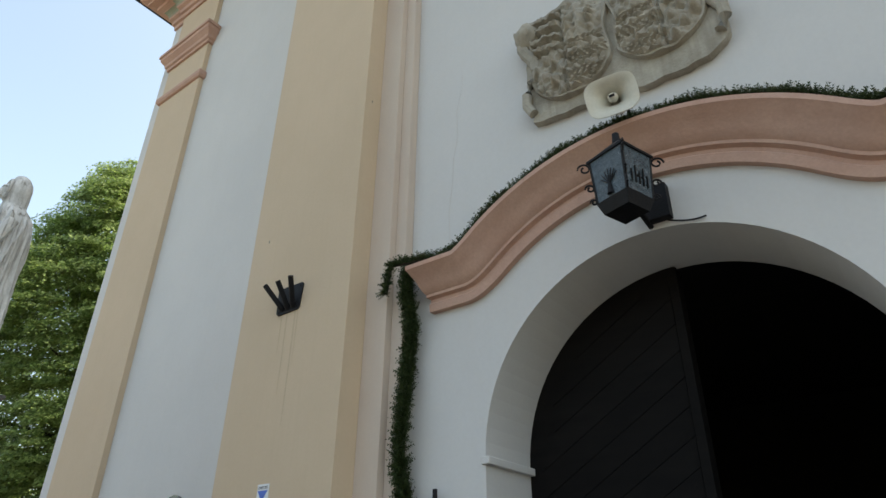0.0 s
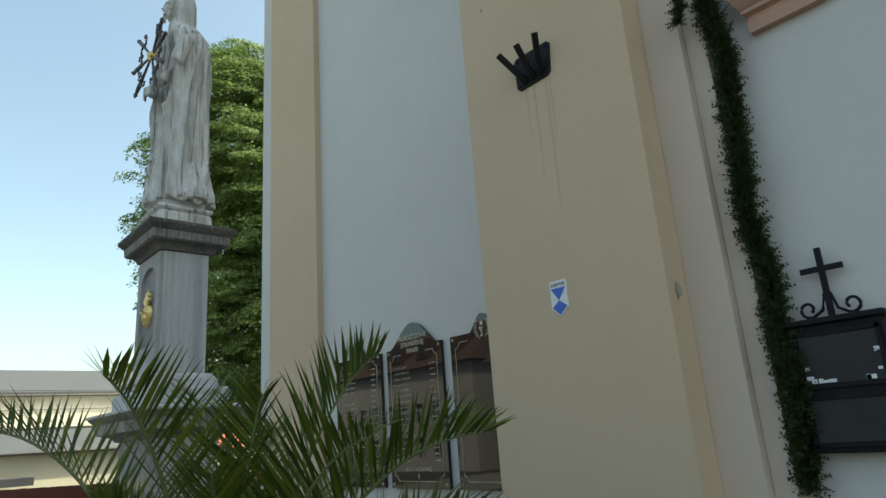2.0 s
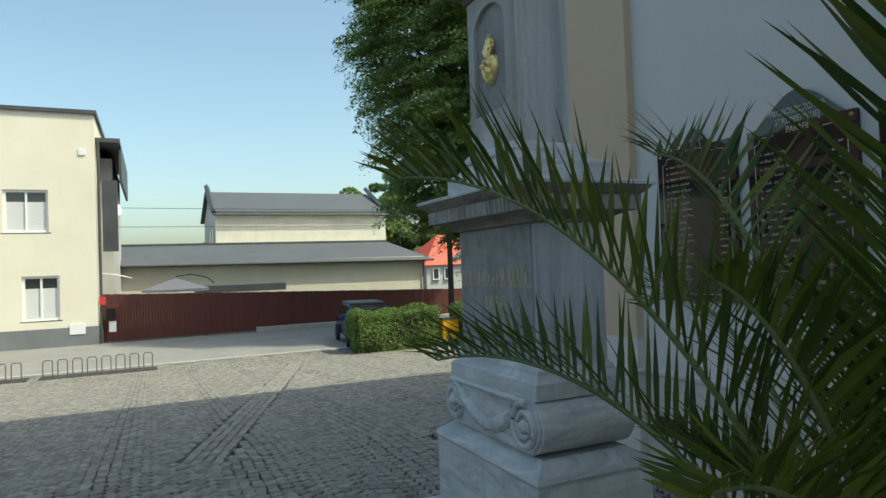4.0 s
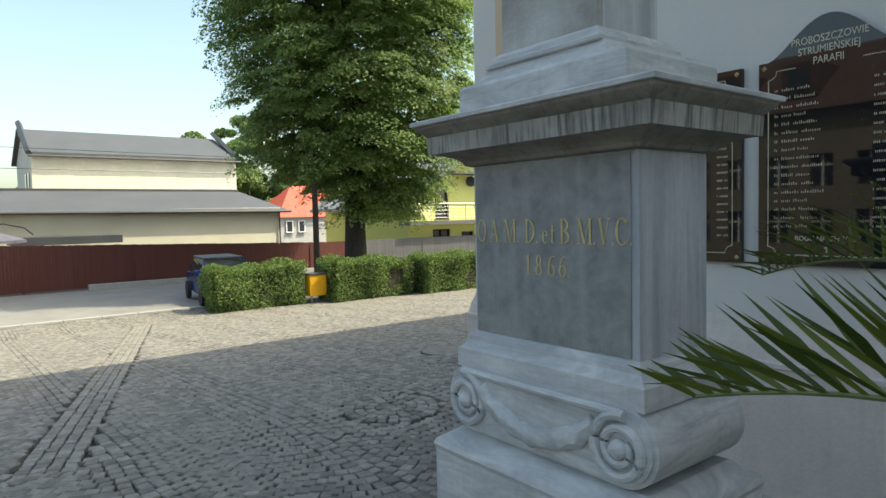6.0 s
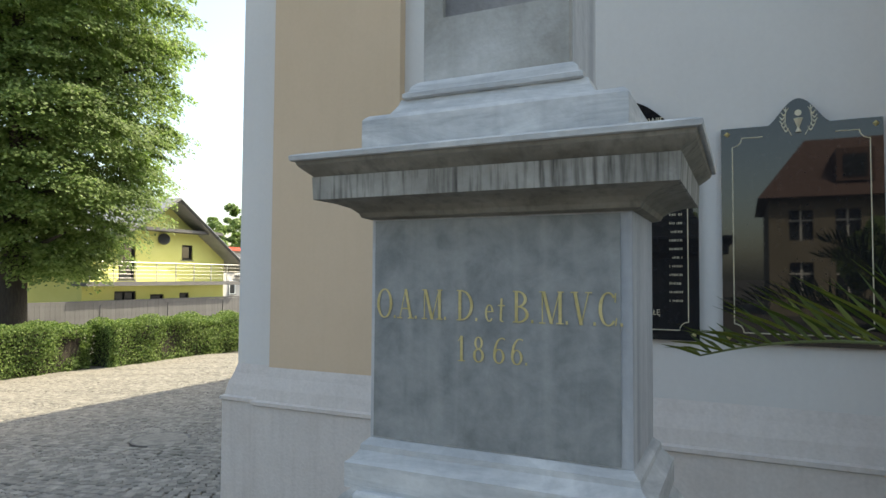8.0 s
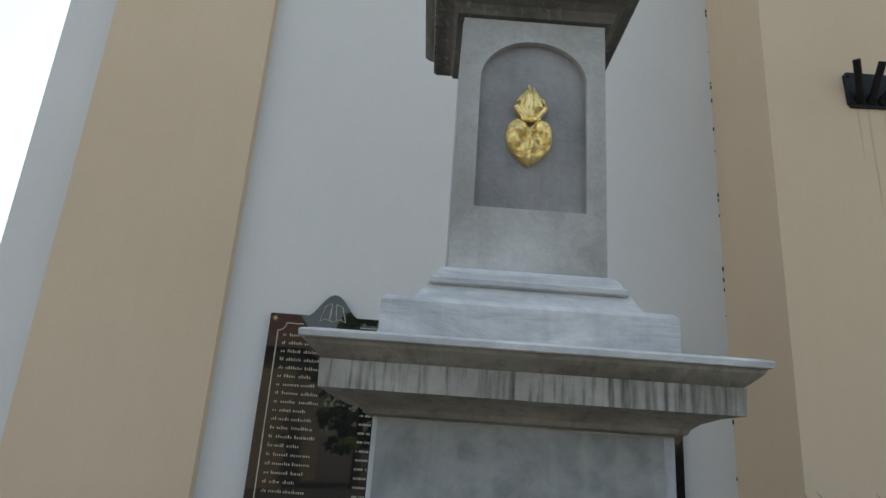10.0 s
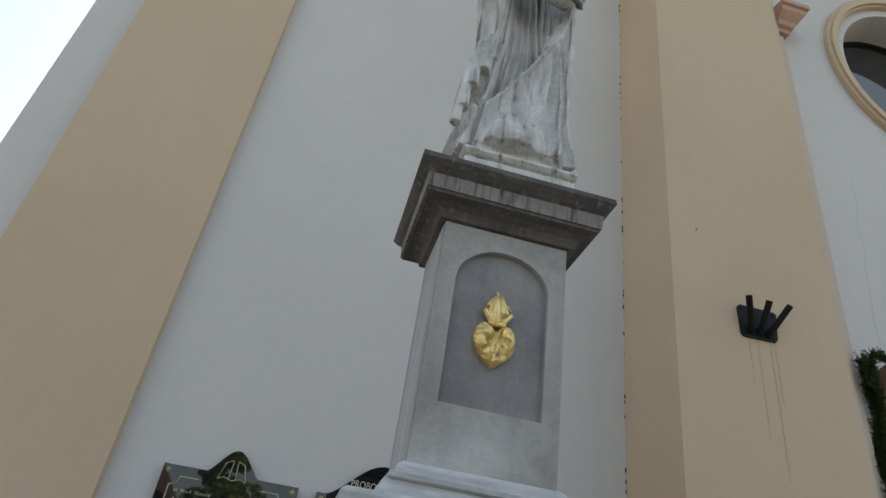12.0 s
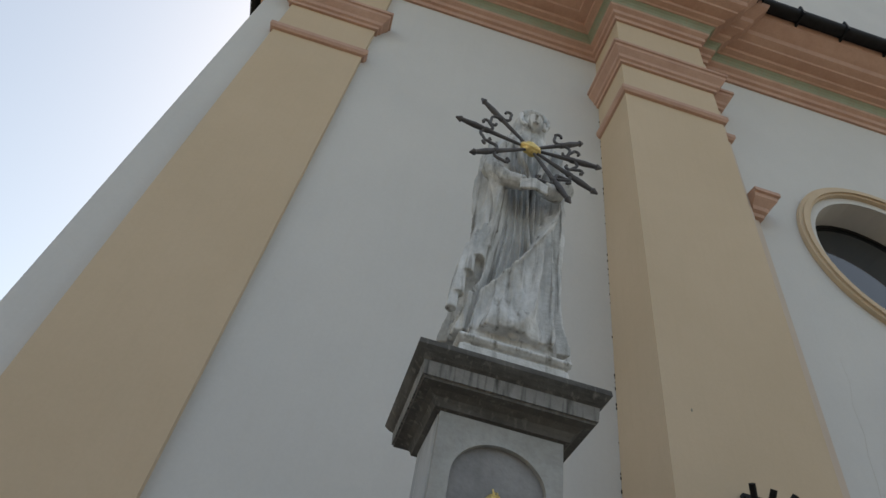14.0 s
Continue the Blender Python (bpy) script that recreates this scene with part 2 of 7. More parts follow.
RED = paint("red_plastic", (0.55, 0.03, 0.03), (0.6, 0.05, 0.05), 0.5, 5, 50, 0.0)
POT = paint("black_pot", (0.012, 0.012, 0.012), (0.025, 0.025, 0.025), 0.6, 5, 50, 0.1)
OCHRE = paint("ochre_render", (0.2, 0.175, 0.13), (0.25, 0.22, 0.17), 0.9, 0.7, 30, 0.1)
BRICK_ROOF = paint("dull_red_tiles", (0.1, 0.06, 0.05), (0.13, 0.08, 0.068), 0.85, 2.0, 30, 0.3)
STREAK = paint("rain_streak", (0.485, 0.375, 0.26), (0.53, 0.415, 0.295), 0.9, 6, 50, 0.05)
FROST = paint("pale_rippled_lamp_glass", (0.04, 0.06, 0.075), (0.09, 0.12, 0.14), 0.25, 30, 120, 0.6)


# ---- building helpers ----
def mesh_of(bm, name, mat, smooth=False):
    bmesh.ops.recalc_face_normals(bm, faces=bm.faces)
    me = bpy.data.meshes.new(name)
    bm.to_mesh(me)
    bm.free()
    if smooth:
        me.shade_smooth()
        me.set_sharp_from_angle(angle=radians(38))
    me.materials.append(mat)
    return me


def part(name, bm, mat, parent=None, label="", smooth=False):
    """One mesh object, under its thing if one is given; a bmesh holds world places, and the part keeps them."""
    me = bm if isinstance(bm, bpy.types.Mesh) else mesh_of(bm, name, mat, smooth)
    ob = new(name, me)
    if parent is not None:
        ob.parent = parent
        ob.matrix_parent_inverse = parent.matrix_world.inverted() if parent.parent is None else (parent.parent.matrix_world @ parent.matrix_local).inverted()
    if label:
        ob["label"] = label
    return ob


def thing(name, at, label, category, group="", kind=""):
    ob = new(name)
    ob.location = at
    ob.matrix_world = Matrix.Translation(at)
    ob.empty_display_size = 0.1
    return tagged(ob, label, category, group, kind)


def solid(name, bm, mat, label, category, kind="", group="", smooth=False):
    return tagged(part(name, bm, mat, None, "", smooth), label, category, group, kind)


def box(lo, hi, bm=None, bev=0.0):
    bm = bm or bmesh.new()
    mid = [(a + b) / 2 for a, b in zip(lo, hi)]
    size = [abs(b - a) for a, b in zip(lo, hi)]
    r = bmesh.ops.create_cube(bm, size=1, matrix=Matrix.Translation(mid) @ Matrix.Diagonal((*size, 1)))
    if bev:
        es = list({e for v in r["verts"] for e in v.link_edges})
        bmesh.ops.bevel(bm, geom=es, offset=bev, segments=2, affect="EDGES", profile=0.6)
    return bm


def tube(a, b, r0, r1=None, seg=10, bm=None):
    bm = bm or bmesh.new()
    a, b = Vector(a), Vector(b)
    r1 = r0 if r1 is None else r1
    m = Matrix.Translation((a + b) / 2) @ (b - a).to_track_quat("Z", "Y").to_matrix().to_4x4()
    bmesh.ops.create_cone(bm, cap_ends=True, segments=seg, radius1=r0, radius2=r1, depth=(b - a).length, matrix=m)
    return bm


def rod(points, r, seg=8, bm=None, taper=None):
    """A round rod along points."""
    bm = bm or bmesh.new()
    pts = [Vector(p) for p in points]
    rings, up = [], Vector((0.0, 0.12, 1.0)).normalized()
    for i, p in enumerate(pts):
        d = (pts[min(i + 1, len(pts) - 1)] - pts[max(i - 1, 0)]).normalized()
        s = d.cross(up if abs(d.dot(up)) < 0.95 else Vector((1, 0, 0))).normalized()
        u = s.cross(d)
        rr = r if taper is None else r + (taper - r) * i / (len(pts) - 1)
        rings.append([bm.verts.new(p + (s * math.cos(k * math.tau / seg) + u * math.sin(k * math.tau / seg)) * rr) for k in range(seg)])
    for q, w in zip(rings, rings[1:]):
        for k in range(seg):
            bm.faces.new((q[k], q[(k + 1) % seg], w[(k + 1) % seg], w[k]))
    bm.faces.new(rings[0][::-1])
    bm.faces.new(rings[-1])
    return bm


def loft(cx, cy, hx, hy, levels, bm=None):
    """Rectangular stack: levels are (z, out), the sides standing out past hx, hy."""
    bm = bm or bmesh.new()
    rings = []
    for z, o in levels:
        rings.append([bm.verts.new((cx + sx * (hx + o), cy + sy * (hy + o), z)) for sx, sy in ((-1, -1), (1, -1), (1, 1), (-1, 1))])
    for q, w in zip(rings, rings[1:]):
        for k in range(4):
            bm.faces.new((q[k], q[(k + 1) % 4], w[(k + 1) % 4], w[k]))
    bm.faces.new(rings[0][::-1])
    bm.faces.new(rings[-1])
    return bm


def run(plan, levels, bm=None):
    """A moulding along an open plan line of (x, y), standing out to the right of its way; levels are (out, z) of a closed section."""
    bm = bm or bmesh.new()
    P = [Vector(p) for p in plan]
    rings = []
    for i, p in enumerate(P):
        d0 = (P[i] - P[i - 1]).normalized() if i else None
        d1 = (P[i + 1] - P[i]).normalized() if i + 1 < len(P) else None
        d0, d1 = d0 or d1, d1 or d0
        n0, n1 = Vector((d0.y, -d0.x)), Vector((d1.y, -d1.x))
        n = (n0 + n1)
        n = n / max(0.2, n.dot(n0))
        rings.append([bm.verts.new((p.x + n.x * o, p.y + n.y * o, z)) for o, z in levels])
    k = len(levels)
    for q, w in zip(rings, rings[1:]):
        for j in range(k):
            bm.faces.new((q[j], q[(j + 1) % k], w[(j + 1) % k], w[j]))
    bm.faces.new(rings[0][::-1])
    bm.faces.new(rings[-1])
    return bm


def plate(outline, y0, y1, holes=(), bm=None):
    """An upright plate in the xz plane from y0 (front) to y1, with holes through it."""
    bm = bm or bmesh.new()
    es = []
    for loop in (outline, *holes):
        vs = [bm.verts.new((x, y0, z)) for x, z in loop]
        es += [bm.edges.new((vs[i], vs[(i + 1) % len(vs)])) for i in range(len(vs))]
    fs = [f for f in bmesh.ops.triangle_fill(bm, use_beauty=True, use_dissolve=False, edges=es)["geom"] if isinstance(f, bmesh.types.BMFace)]
    ext = bmesh.ops.extrude_face_region(bm, geom=fs)
    bmesh.ops.translate(bm, vec=(0, y1 - y0, 0), verts=[v for v in ext["geom"] if isinstance(v, bmesh.types.BMVert)])
    return bm


def arc(cx, cz, r, a0, a1, n, rz=None):
    return [(cx + r * math.cos(radians(a0 + (a1 - a0) * i / n)), cz + (rz or r) * math.sin(radians(a0 + (a1 - a0) * i / n))) for i in range(n + 1)]


def cards(name, places, normals, size, mat, seed, slim=0.6, bent=0.25):
    """Many small pointed leaves as one mesh: a kite folded along its rib."""
    rng = np.random.default_rng(seed)
    n = len(places)
    nr = normals / np.linalg.norm(normals, axis=1, keepdims=True)
    t = rng.normal(size=(n, 3))
    t -= nr * np.sum(t * nr, axis=1, keepdims=True)
    t /= np.linalg.norm(t, axis=1, keepdims=True)
    s = np.cross(nr, t)
    L = (size * rng.uniform(0.65, 1.35, n))[:, None]
    a, b = places - t * L * 0.5, places + t * L * 0.5
    w = L * slim * 0.5
    c, d = places + s * w - t * L * 0.08 + nr * w * bent, places - s * w - t * L * 0.08 + nr * w * bent
    v = np.stack([a, c, b, d], axis=1).reshape(-1, 3)
    i = np.arange(n)[:, None] * 4
    f = np.concatenate([np.stack([i[:, 0], i[:, 0] + 1, i[:, 0] + 2], 1), np.stack([i[:, 0], i[:, 0] + 2, i[:, 0] + 3], 1)])
    me = bpy.data.meshes.new(name)
    me.from_pydata(v.tolist(), [], f.tolist())
    me.materials.append(mat)
    return me


def lettering(name, text, size, m, mat, parent, depth=0.002, align="CENTER", width=1.0, label=""):
    cu = bpy.data.curves.new(name, "FONT")
    cu.body, cu.size, cu.extrude, cu.align_x = text, size, depth, align
    ob = bpy.data.objects.new(name, cu)
    scene.collection.objects.link(ob)
    bpy.context.view_layer.update()
    me = bpy.data.meshes.new_from_object(ob)
    bpy.data.objects.remove(ob)
    me.transform(m @ Matrix.Diagonal((width, 1, 1, 1)))
    me.materials.clear()
    me.materials.append(mat)
    return part(name, me, mat, parent, label)


FACING = Matrix.Rotation(radians(90), 4, "X")          # flat things turned to face -y


def serif_text(text, height, place, spread, starts=()):
    """Roman capitals with thick and thin strokes and serifs, cut as thin plates facing -y; place is the left end of the base line, starts the letters' own places."""
    bm = bmesh.new()
    T, N = 0.13, 0.045
    pen = [0.0]

    lift = itertools.count()

    def put(pts):
        rise = 0.0006 + 0.000012 * (next(lift) % 60)
        front = [bm.verts.new((place[0] + (pen[0] + x) * height * spread, place[1] - rise, place[2] + z * height)) for x, z in pts]
        bm.faces.new(front)

    def bar(x0, z0, x1, z1, w):
        put([(x0 - w / 2, z0), (x0 + w / 2, z0), (x1 + w / 2, z1), (x1 - w / 2, z1)])

    def foot(x, z, w=0.26):
        put([(x - w / 2, z - 0.018), (x + w / 2, z - 0.018), (x + w / 2, z + 0.018), (x - w / 2, z + 0.018)])

    def bowl(cx, cz, rx, rz, a0, a1, tx=T, tz=N):
        n = 22
        for k in range(n):
            q = []
            for a, inner in ((k, 0), (k + 1, 0), (k + 1, 1), (k, 1)):
                g = radians(a0 + (a1 - a0) * a / n)
                q.append((cx + (rx - inner * tx) * math.cos(g), cz + (rz - inner * tz) * math.sin(g)))
            put(q)

    letters = iter(starts)
    for ch in text:
        if starts and ch not in " .":
            pen[0] = (next(letters) - place[0]) / (height * spread)
        if ch == " ":
            pen[0] += 0.2
            continue
        if ch == ".":
            put([(0.02, 0), (0.11, 0), (0.11, 0.1), (0.02, 0.1)])
            pen[0] += 0.22
            continue
        w = {"O": 0.78, "A": 0.78, "M": 0.98, "D": 0.78, "B": 0.7, "V": 0.78, "C": 0.74, "e": 0.42, "t": 0.34, "1": 0.42, "8": 0.58, "6": 0.58}[ch]
        if ch == "O":
            bowl(w / 2, 0.5, w / 2, 0.51, 0, 360)
        elif ch == "A":
            bar(0.1, 0, w / 2, 1, N), bar(w - 0.12, 0, w / 2, 1, T), put([(0.2, 0.32), (w - 0.22, 0.32), (w - 0.22, 0.36), (0.2, 0.36)]), foot(0.1, 0.018), foot(w - 0.12, 0.018, 0.3)
        elif ch == "M":
            bar(0.12, 0, 0.12, 1, N), bar(w / 2, 0, 0.17, 1, T), bar(w / 2, 0, w - 0.16, 1, N), bar(w - 0.14, 0, w - 0.14, 1, T), foot(0.12, 0.018), foot(w - 0.14, 0.018, 0.3), foot(0.1, 0.982, 0.2), foot(w - 0.12, 0.982, 0.24)
        elif ch == "D":
            bar(0.16, 0, 0.16, 1, T), bowl(0.2, 0.5, w - 0.22, 0.5, -90, 90), foot(0.14, 0.018), foot(0.14, 0.982)
        elif ch == "B":
            bar(0.16, 0, 0.16, 1, T), bowl(0.2, 0.74, w - 0.3, 0.26, -90, 90), bowl(0.2, 0.26, w - 0.22, 0.27, -90, 90), foot(0.14, 0.018), foot(0.14, 0.982)
        elif ch == "V":
            bar(w / 2, 0, 0.14, 1, T), bar(w / 2, 0, w - 0.1, 1, N), foot(0.12, 0.982, 0.3), foot(w - 0.1, 0.982)
        elif ch == "C":
            bowl(w / 2, 0.5, w / 2, 0.51, 45, 315), bar(w - 0.12, 0.7, w - 0.1, 0.98, N), bar(w - 0.1, 0.02, w - 0.06, 0.24, N)
        elif ch == "e":
            bowl(0.19, 0.27, 0.19, 0.28, 10, 320, 0.09, 0.04), put([(0.06, 0.29), (0.36, 0.31), (0.36, 0.345), (0.06, 0.325)])
        elif ch == "t":
            bar(0.14, 0.05, 0.18, 0.75, 0.09), put([(0.02, 0.5), (0.32, 0.5), (0.32, 0.54), (0.02, 0.54)]), bowl(0.22, 0.1, 0.12, 0.1, 180, 300, 0.08, 0.04)
        elif ch == "1":
            bar(0.22, 0, 0.22, 1, T), foot(0.22, 0.018, 0.34), bar(0.06, 0.78, 0.2, 0.98, N)
        elif ch == "8":
            bowl(w / 2, 0.75, 0.2, 0.25, 0, 360, 0.1, N), bowl(w / 2, 0.26, 0.26, 0.27, 0, 360, 0.12, N)
        elif ch == "6":
            bowl(w / 2, 0.28, 0.26, 0.29, 0, 360, 0.11, N), bowl(w / 2 + 0.14, 0.29, 0.4, 0.71, 68, 185, 0.11, N)
        pen[0] += w + 0.06
    return bm, pen[0] * height * spread


def gz(x):
    """Height of the ground: level by the church, falling to the street in the west."""
    k = min(1.0, max(0.0, (-11.0 - x) / 13.0))
    return -1.0 * k

# ---- ground ----
def ground_sheet():
    xs = [-900, -300, -120, -60, -40, -30, -26, -24, -22, -20, -18, -16, -14, -13, -12, -11.5, -11, -10.5, -9, -6, -2, 4, 20, 100, 900]
    ys = [-900, -200, -60, -20, -8, 0, 8, 20, 60, 200, 900]
    bm = bmesh.new()
    g = [[bm.verts.new((x, y, gz(x) - 0.045)) for y in ys] for x in xs]
    for i in range(len(xs) - 1):
        for j in range(len(ys) - 1):
            bm.faces.new((g[i][j], g[i + 1][j], g[i + 1][j + 1], g[i][j + 1]))
    return solid("ground", bm, SOIL, "sandy grey ground under the cobbles", "ground", "structure")


ground_sheet()
STREET = bmesh.new()
box((-35.5, -60, -1.08), (-26.75, 80, -1.02), STREET)
solid("road", STREET, ASPHALT, "worn pale grey street along the fence", "road", "structure")


# ---- church ----
WALL_Y, PORTAL_Y, PR_Y, PL_Y = 3.48, 3.14, 2.82, 3.41
X_W, X_J = -10.085, -5.6            # west corner of the front; where the middle bay steps forward
DOOR_X, DOOR_Z, DOOR_R = -2.5, 2.66, 1.1
EAVE = 11.6


def church_walls():
    solid("wall_north_bay", box((X_W, WALL_Y, -0.3), (X_J, WALL_Y + 0.5, EAVE)), WHITE, "smooth white rendered church wall beside the portal", "wall", "structure")
    solid("wall_west", box((X_W, WALL_Y + 0.5, -0.4), (X_W + 0.5, 30, EAVE)), WHITE, "white rendered side wall of the church", "wall", "structure")
    outline = [(DOOR_X + DOOR_R, -0.3), (4.5, -0.3), (4.5, EAVE), (-5.66, EAVE), (-5.66, -0.3), (DOOR_X - DOOR_R, -0.3)] + arc(DOOR_X, DOOR_Z, DOOR_R, 180, 0, 40)
    win = arc(-2.45, 7.47, 0.98, 0, 360, 47, 0.98)[:-1]
    solid("wall_portal", plate(outline, PORTAL_Y, PORTAL_Y + 0.55, [win]), WHITE, "white rendered wall round the arched church portal", "wall", "structure")
    solid("wall_east", box((4.5, PORTAL_Y, -0.3), (5.0, 30, EAVE)), WHITE, "white rendered far side wall of the church", "wall", "structure")
    solid("wall_back", box((X_W, 30, -0.4), (5.0, 30.5, EAVE)), WHITE, "white rendered rear wall of the church", "wall", "structure")
    # porch box behind the doorway; its darkness is painted into the walls
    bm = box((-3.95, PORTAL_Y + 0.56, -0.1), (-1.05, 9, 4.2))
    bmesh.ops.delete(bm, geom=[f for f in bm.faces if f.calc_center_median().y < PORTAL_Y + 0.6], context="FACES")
    solid("wall_vestibule", bm, UNLIT_BLACK, "church porch box painted near-black as unlit, behind the open door", "wall", "structure")
    # upper front behind the gutter and the main roof
    up = box((-3.6, 3.9, EAVE), (4.5, 4.6, 25))
    solid("wall_gable", up, WHITE, "pale upper front of the church above the gutter", "wall", "structure")
    for x in (-3.1, -1.9):
        solid("trim_gable", box((x, 3.8, EAVE), (x + 0.55, 3.899, 25)), CREAM, "cream upright band on the upper front", "trim", "structure")
    bm = bmesh.new()
    a, b = (X_W - 0.55, WALL_Y - 0.45, EAVE + 0.02), (5.4, WALL_Y - 0.45, EAVE + 0.02)
    c, d = (5.4, 30.9, EAVE + 0.02), (X_W - 0.55, 30.9, EAVE + 0.02)
    e, f = (-2.5, 10, 16.5), (-2.5, 24, 16.5)
    V = [bm.verts.new(q) for q in (a, b, c, d, e, f)]
    for q in ((0, 1, 4), (1, 2, 5, 4), (2, 3, 5), (3, 0, 4, 5), (0, 3, 2, 1)):
        bm.faces.new([V[k] for k in q])
    solid("roof", bm, SHEET_DARK, "dark sheet metal church roof", "roof", "structure")


church_walls()

# pilasters: shaft, astragal, capital
CAPITAL = [(0, 9.36), (0.03, 9.365), (0.035, 9.41), (0.06, 9.43), (0.07, 9.48), (0.125, 9.56), (0.13, 9.61), (0.15, 9.62), (0.15, 9.67), (0, 9.7)]
ASTRAGAL = [(0, 8.66), (0.03, 8.67), (0.05, 8.71), (0.05, 8.77), (0.03, 8.8), (0, 8.81)]
BASE = [(0, -0.3), (0.075, -0.3), (0.075, 0.84), (0.09, 0.848), (0.09, 0.872), (0.066, 0.88), (0.05, 0.96), (0.02, 1.04), (0.012, 1.07), (0, 1.12)]


def pilaster(name, lo_x, hi_x, y, back, top, mat, label, plan):
    t = thing(name, ((lo_x + hi_x) / 2, y, 0), label, "pilaster", "", "structure")
    part("shaft", box((lo_x, y, -0.3), (hi_x, back, top)), mat, t)
    return t


def church_pilasters():
    t = pilaster("pilaster_left", -9.73, -8.68, PL_Y, WALL_Y, 10.75, CREAM, "cream painted flat pilaster at the church corner", None)
    plan = [(-9.73, WALL_Y - 0.002), (-9.73, PL_Y), (-8.68, PL_Y), (-8.68, WALL_Y - 0.002)]
    part("capital", run(plan, CAPITAL), SALMON, t, "salmon pink moulded capital")
    part("astragal", run(plan, ASTRAGAL), SALMON, t, "salmon pink moulded ring")
    t = pilaster("pilaster_middle", -5.70, -4.5, PR_Y, WALL_Y, 10.75, CREAM, "cream painted corner pilaster beside the portal", None)
    part("side_strip", box((-4.498, 3.0, -0.3), (-4.3, PORTAL_Y - 0.002, 10.75)), PINKISH, t, "pale pinkish side strip")
    plan = [(-5.70, WALL_Y - 0.002), (-5.70, PR_Y), (-4.5, PR_Y), (-4.5, 3.0), (-4.3, 3.0), (-4.3, PORTAL_Y - 0.002)]
    part("capital", run(plan, CAPITAL), SALMON, t, "salmon pink moulded capital")
    part("astragal", run(plan, ASTRAGAL), SALMON, t, "salmon pink moulded ring")
    t = thing("pilaster_low", (-4.35, 3.04, 0), "pale pinkish low pilaster strip against the portal wall", "pilaster", "", "structure")
    part("shaft", box((-4.298, 3.06, -0.3), (-4.2, PORTAL_Y - 0.002, 7.6)), PINKISH, t)
    low = [(o * 1.25, z - 2.0) for o, z in CAPITAL]
    part("capital", run([(-4.298, 3.06), (-4.2, 3.06), (-4.2, PORTAL_Y - 0.002)], low), SALMON, t, "salmon pink moulded capital")


church_pilasters()
base_plan = [(X_W, 29), (X_W, WALL_Y), (-9.73, WALL_Y), (-9.73, PL_Y), (-8.68, PL_Y), (-8.68, WALL_Y), (-5.70, WALL_Y), (-5.70, PR_Y), (-4.5, PR_Y), (-4.5, 3.0),
             (-4.3, 3.0), (-4.3, 3.06), (-4.2, 3.06), (-4.2, PORTAL_Y), (DOOR_X - DOOR_R - 0.12, PORTAL_Y)]
solid("baseboard", run(base_plan, [(o - 0.004 if o == 0 else o, z) for o, z in BASE]), PLINTH_PAINT, "greyish white moulded wall base of the church", "wall base", "structure")
solid("trim_ground", run(base_plan, [(-0.004, -0.35), (0.1, -0.35), (0.1, 0.07), (0.07, 0.1), (-0.004, 0.1)]), KERB, "dark stone footing strip along the church", "footing", "structure")

# entablature round the whole front
def entablature():
    plan = [(X_W, 29.9), (X_W, WALL_Y), (-9.73, WALL_Y), (-9.73, PL_Y), (-8.68, PL_Y), (-8.68, WALL_Y), (-5.70, WALL_Y), (-5.70, PR_Y), (-4.5, PR_Y), (-4.5, 3.0),
            (-4.3, 3.0), (-4.3, PORTAL_Y), (4.9, PORTAL_Y)]
    t = thing("cornice", (-5.0, 3.0, 10.62), "salmon and pale green moulded main cornice under the eaves", "cornice", "", "structure")
    part("architrave", run(plan, [(-0.01, 10.6), (0.03, 10.6), (0.035, 10.68), (0.07, 10.7), (0.075, 10.78), (0.12, 10.82), (0.13, 10.86), (-0.01, 10.86)]), SALMON, t)
    part("green_cove", run(plan, [(-0.01, 10.86), (0.128, 10.86), (0.14, 10.91), (0.165, 10.95), (0.2, 10.98), (-0.01, 10.98)]), GREEN_TRIM, t, "weathered pale green painted cove")
    part("corona", run(plan, [(-0.01, 10.98), (0.21, 10.98), (0.23, 11.0), (0.29, 11.02), (0.3, 11.08), (0.42, 11.11), (0.43, 11.15), (0.52, 11.2), (0.54, 11.3), (0.58, 11.33), (0.7, 11.44), (0.74, 11.55), (-0.01, 11.57)]), SALMON, t)


entablature()


def gutter():
    t = thing("gutter", (-4.5, 2.5, EAVE), "black half-round metal gutter along the eaves", "gutter")
    bm = bmesh.new()
    path = [(X_W - 0.82, 29, EAVE), (X_W - 0.82, WALL_Y - 0.82, EAVE), (-6.3, WALL_Y - 0.82, EAVE), (-6.3, PR_Y - 0.82, EAVE), (-3.7, PR_Y - 0.82, EAVE), (-3.7, PORTAL_Y - 0.82, EAVE), (4.9, PORTAL_Y - 0.82, EAVE)]
    rod(path, 0.1, 10, bm)
    part("channel", bm, IRON, t, smooth=True)
    for k in range(12):
        x = -3.8 + k * 0.7
        part("bracket", box((x, PORTAL_Y - 0.93, EAVE - 0.12), (x + 0.03, PORTAL_Y - 0.7, EAVE + 0.12)), IRON, t)


gutter()


# ---- portal ----
def arch_height(x):
    d = abs(x - DOOR_X)
    R, top, bend, h, z1 = 1.5, 4.16, 0.93, 0.27, 3.703
    if d < bend:
        return top - (R - math.sqrt(R * R - d * d))
    k = min(1.0, (d - bend) / h)
    z0, s0 = top - (R - math.sqrt(R * R - bend * bend)), -bend / math.sqrt(R * R - bend * bend)
    return (2 * k**3 - 3 * k**2 + 1) * z0 + (k**3 - 2 * k**2 + k) * h * s0 + (-2 * k**3 + 3 * k**2) * z1


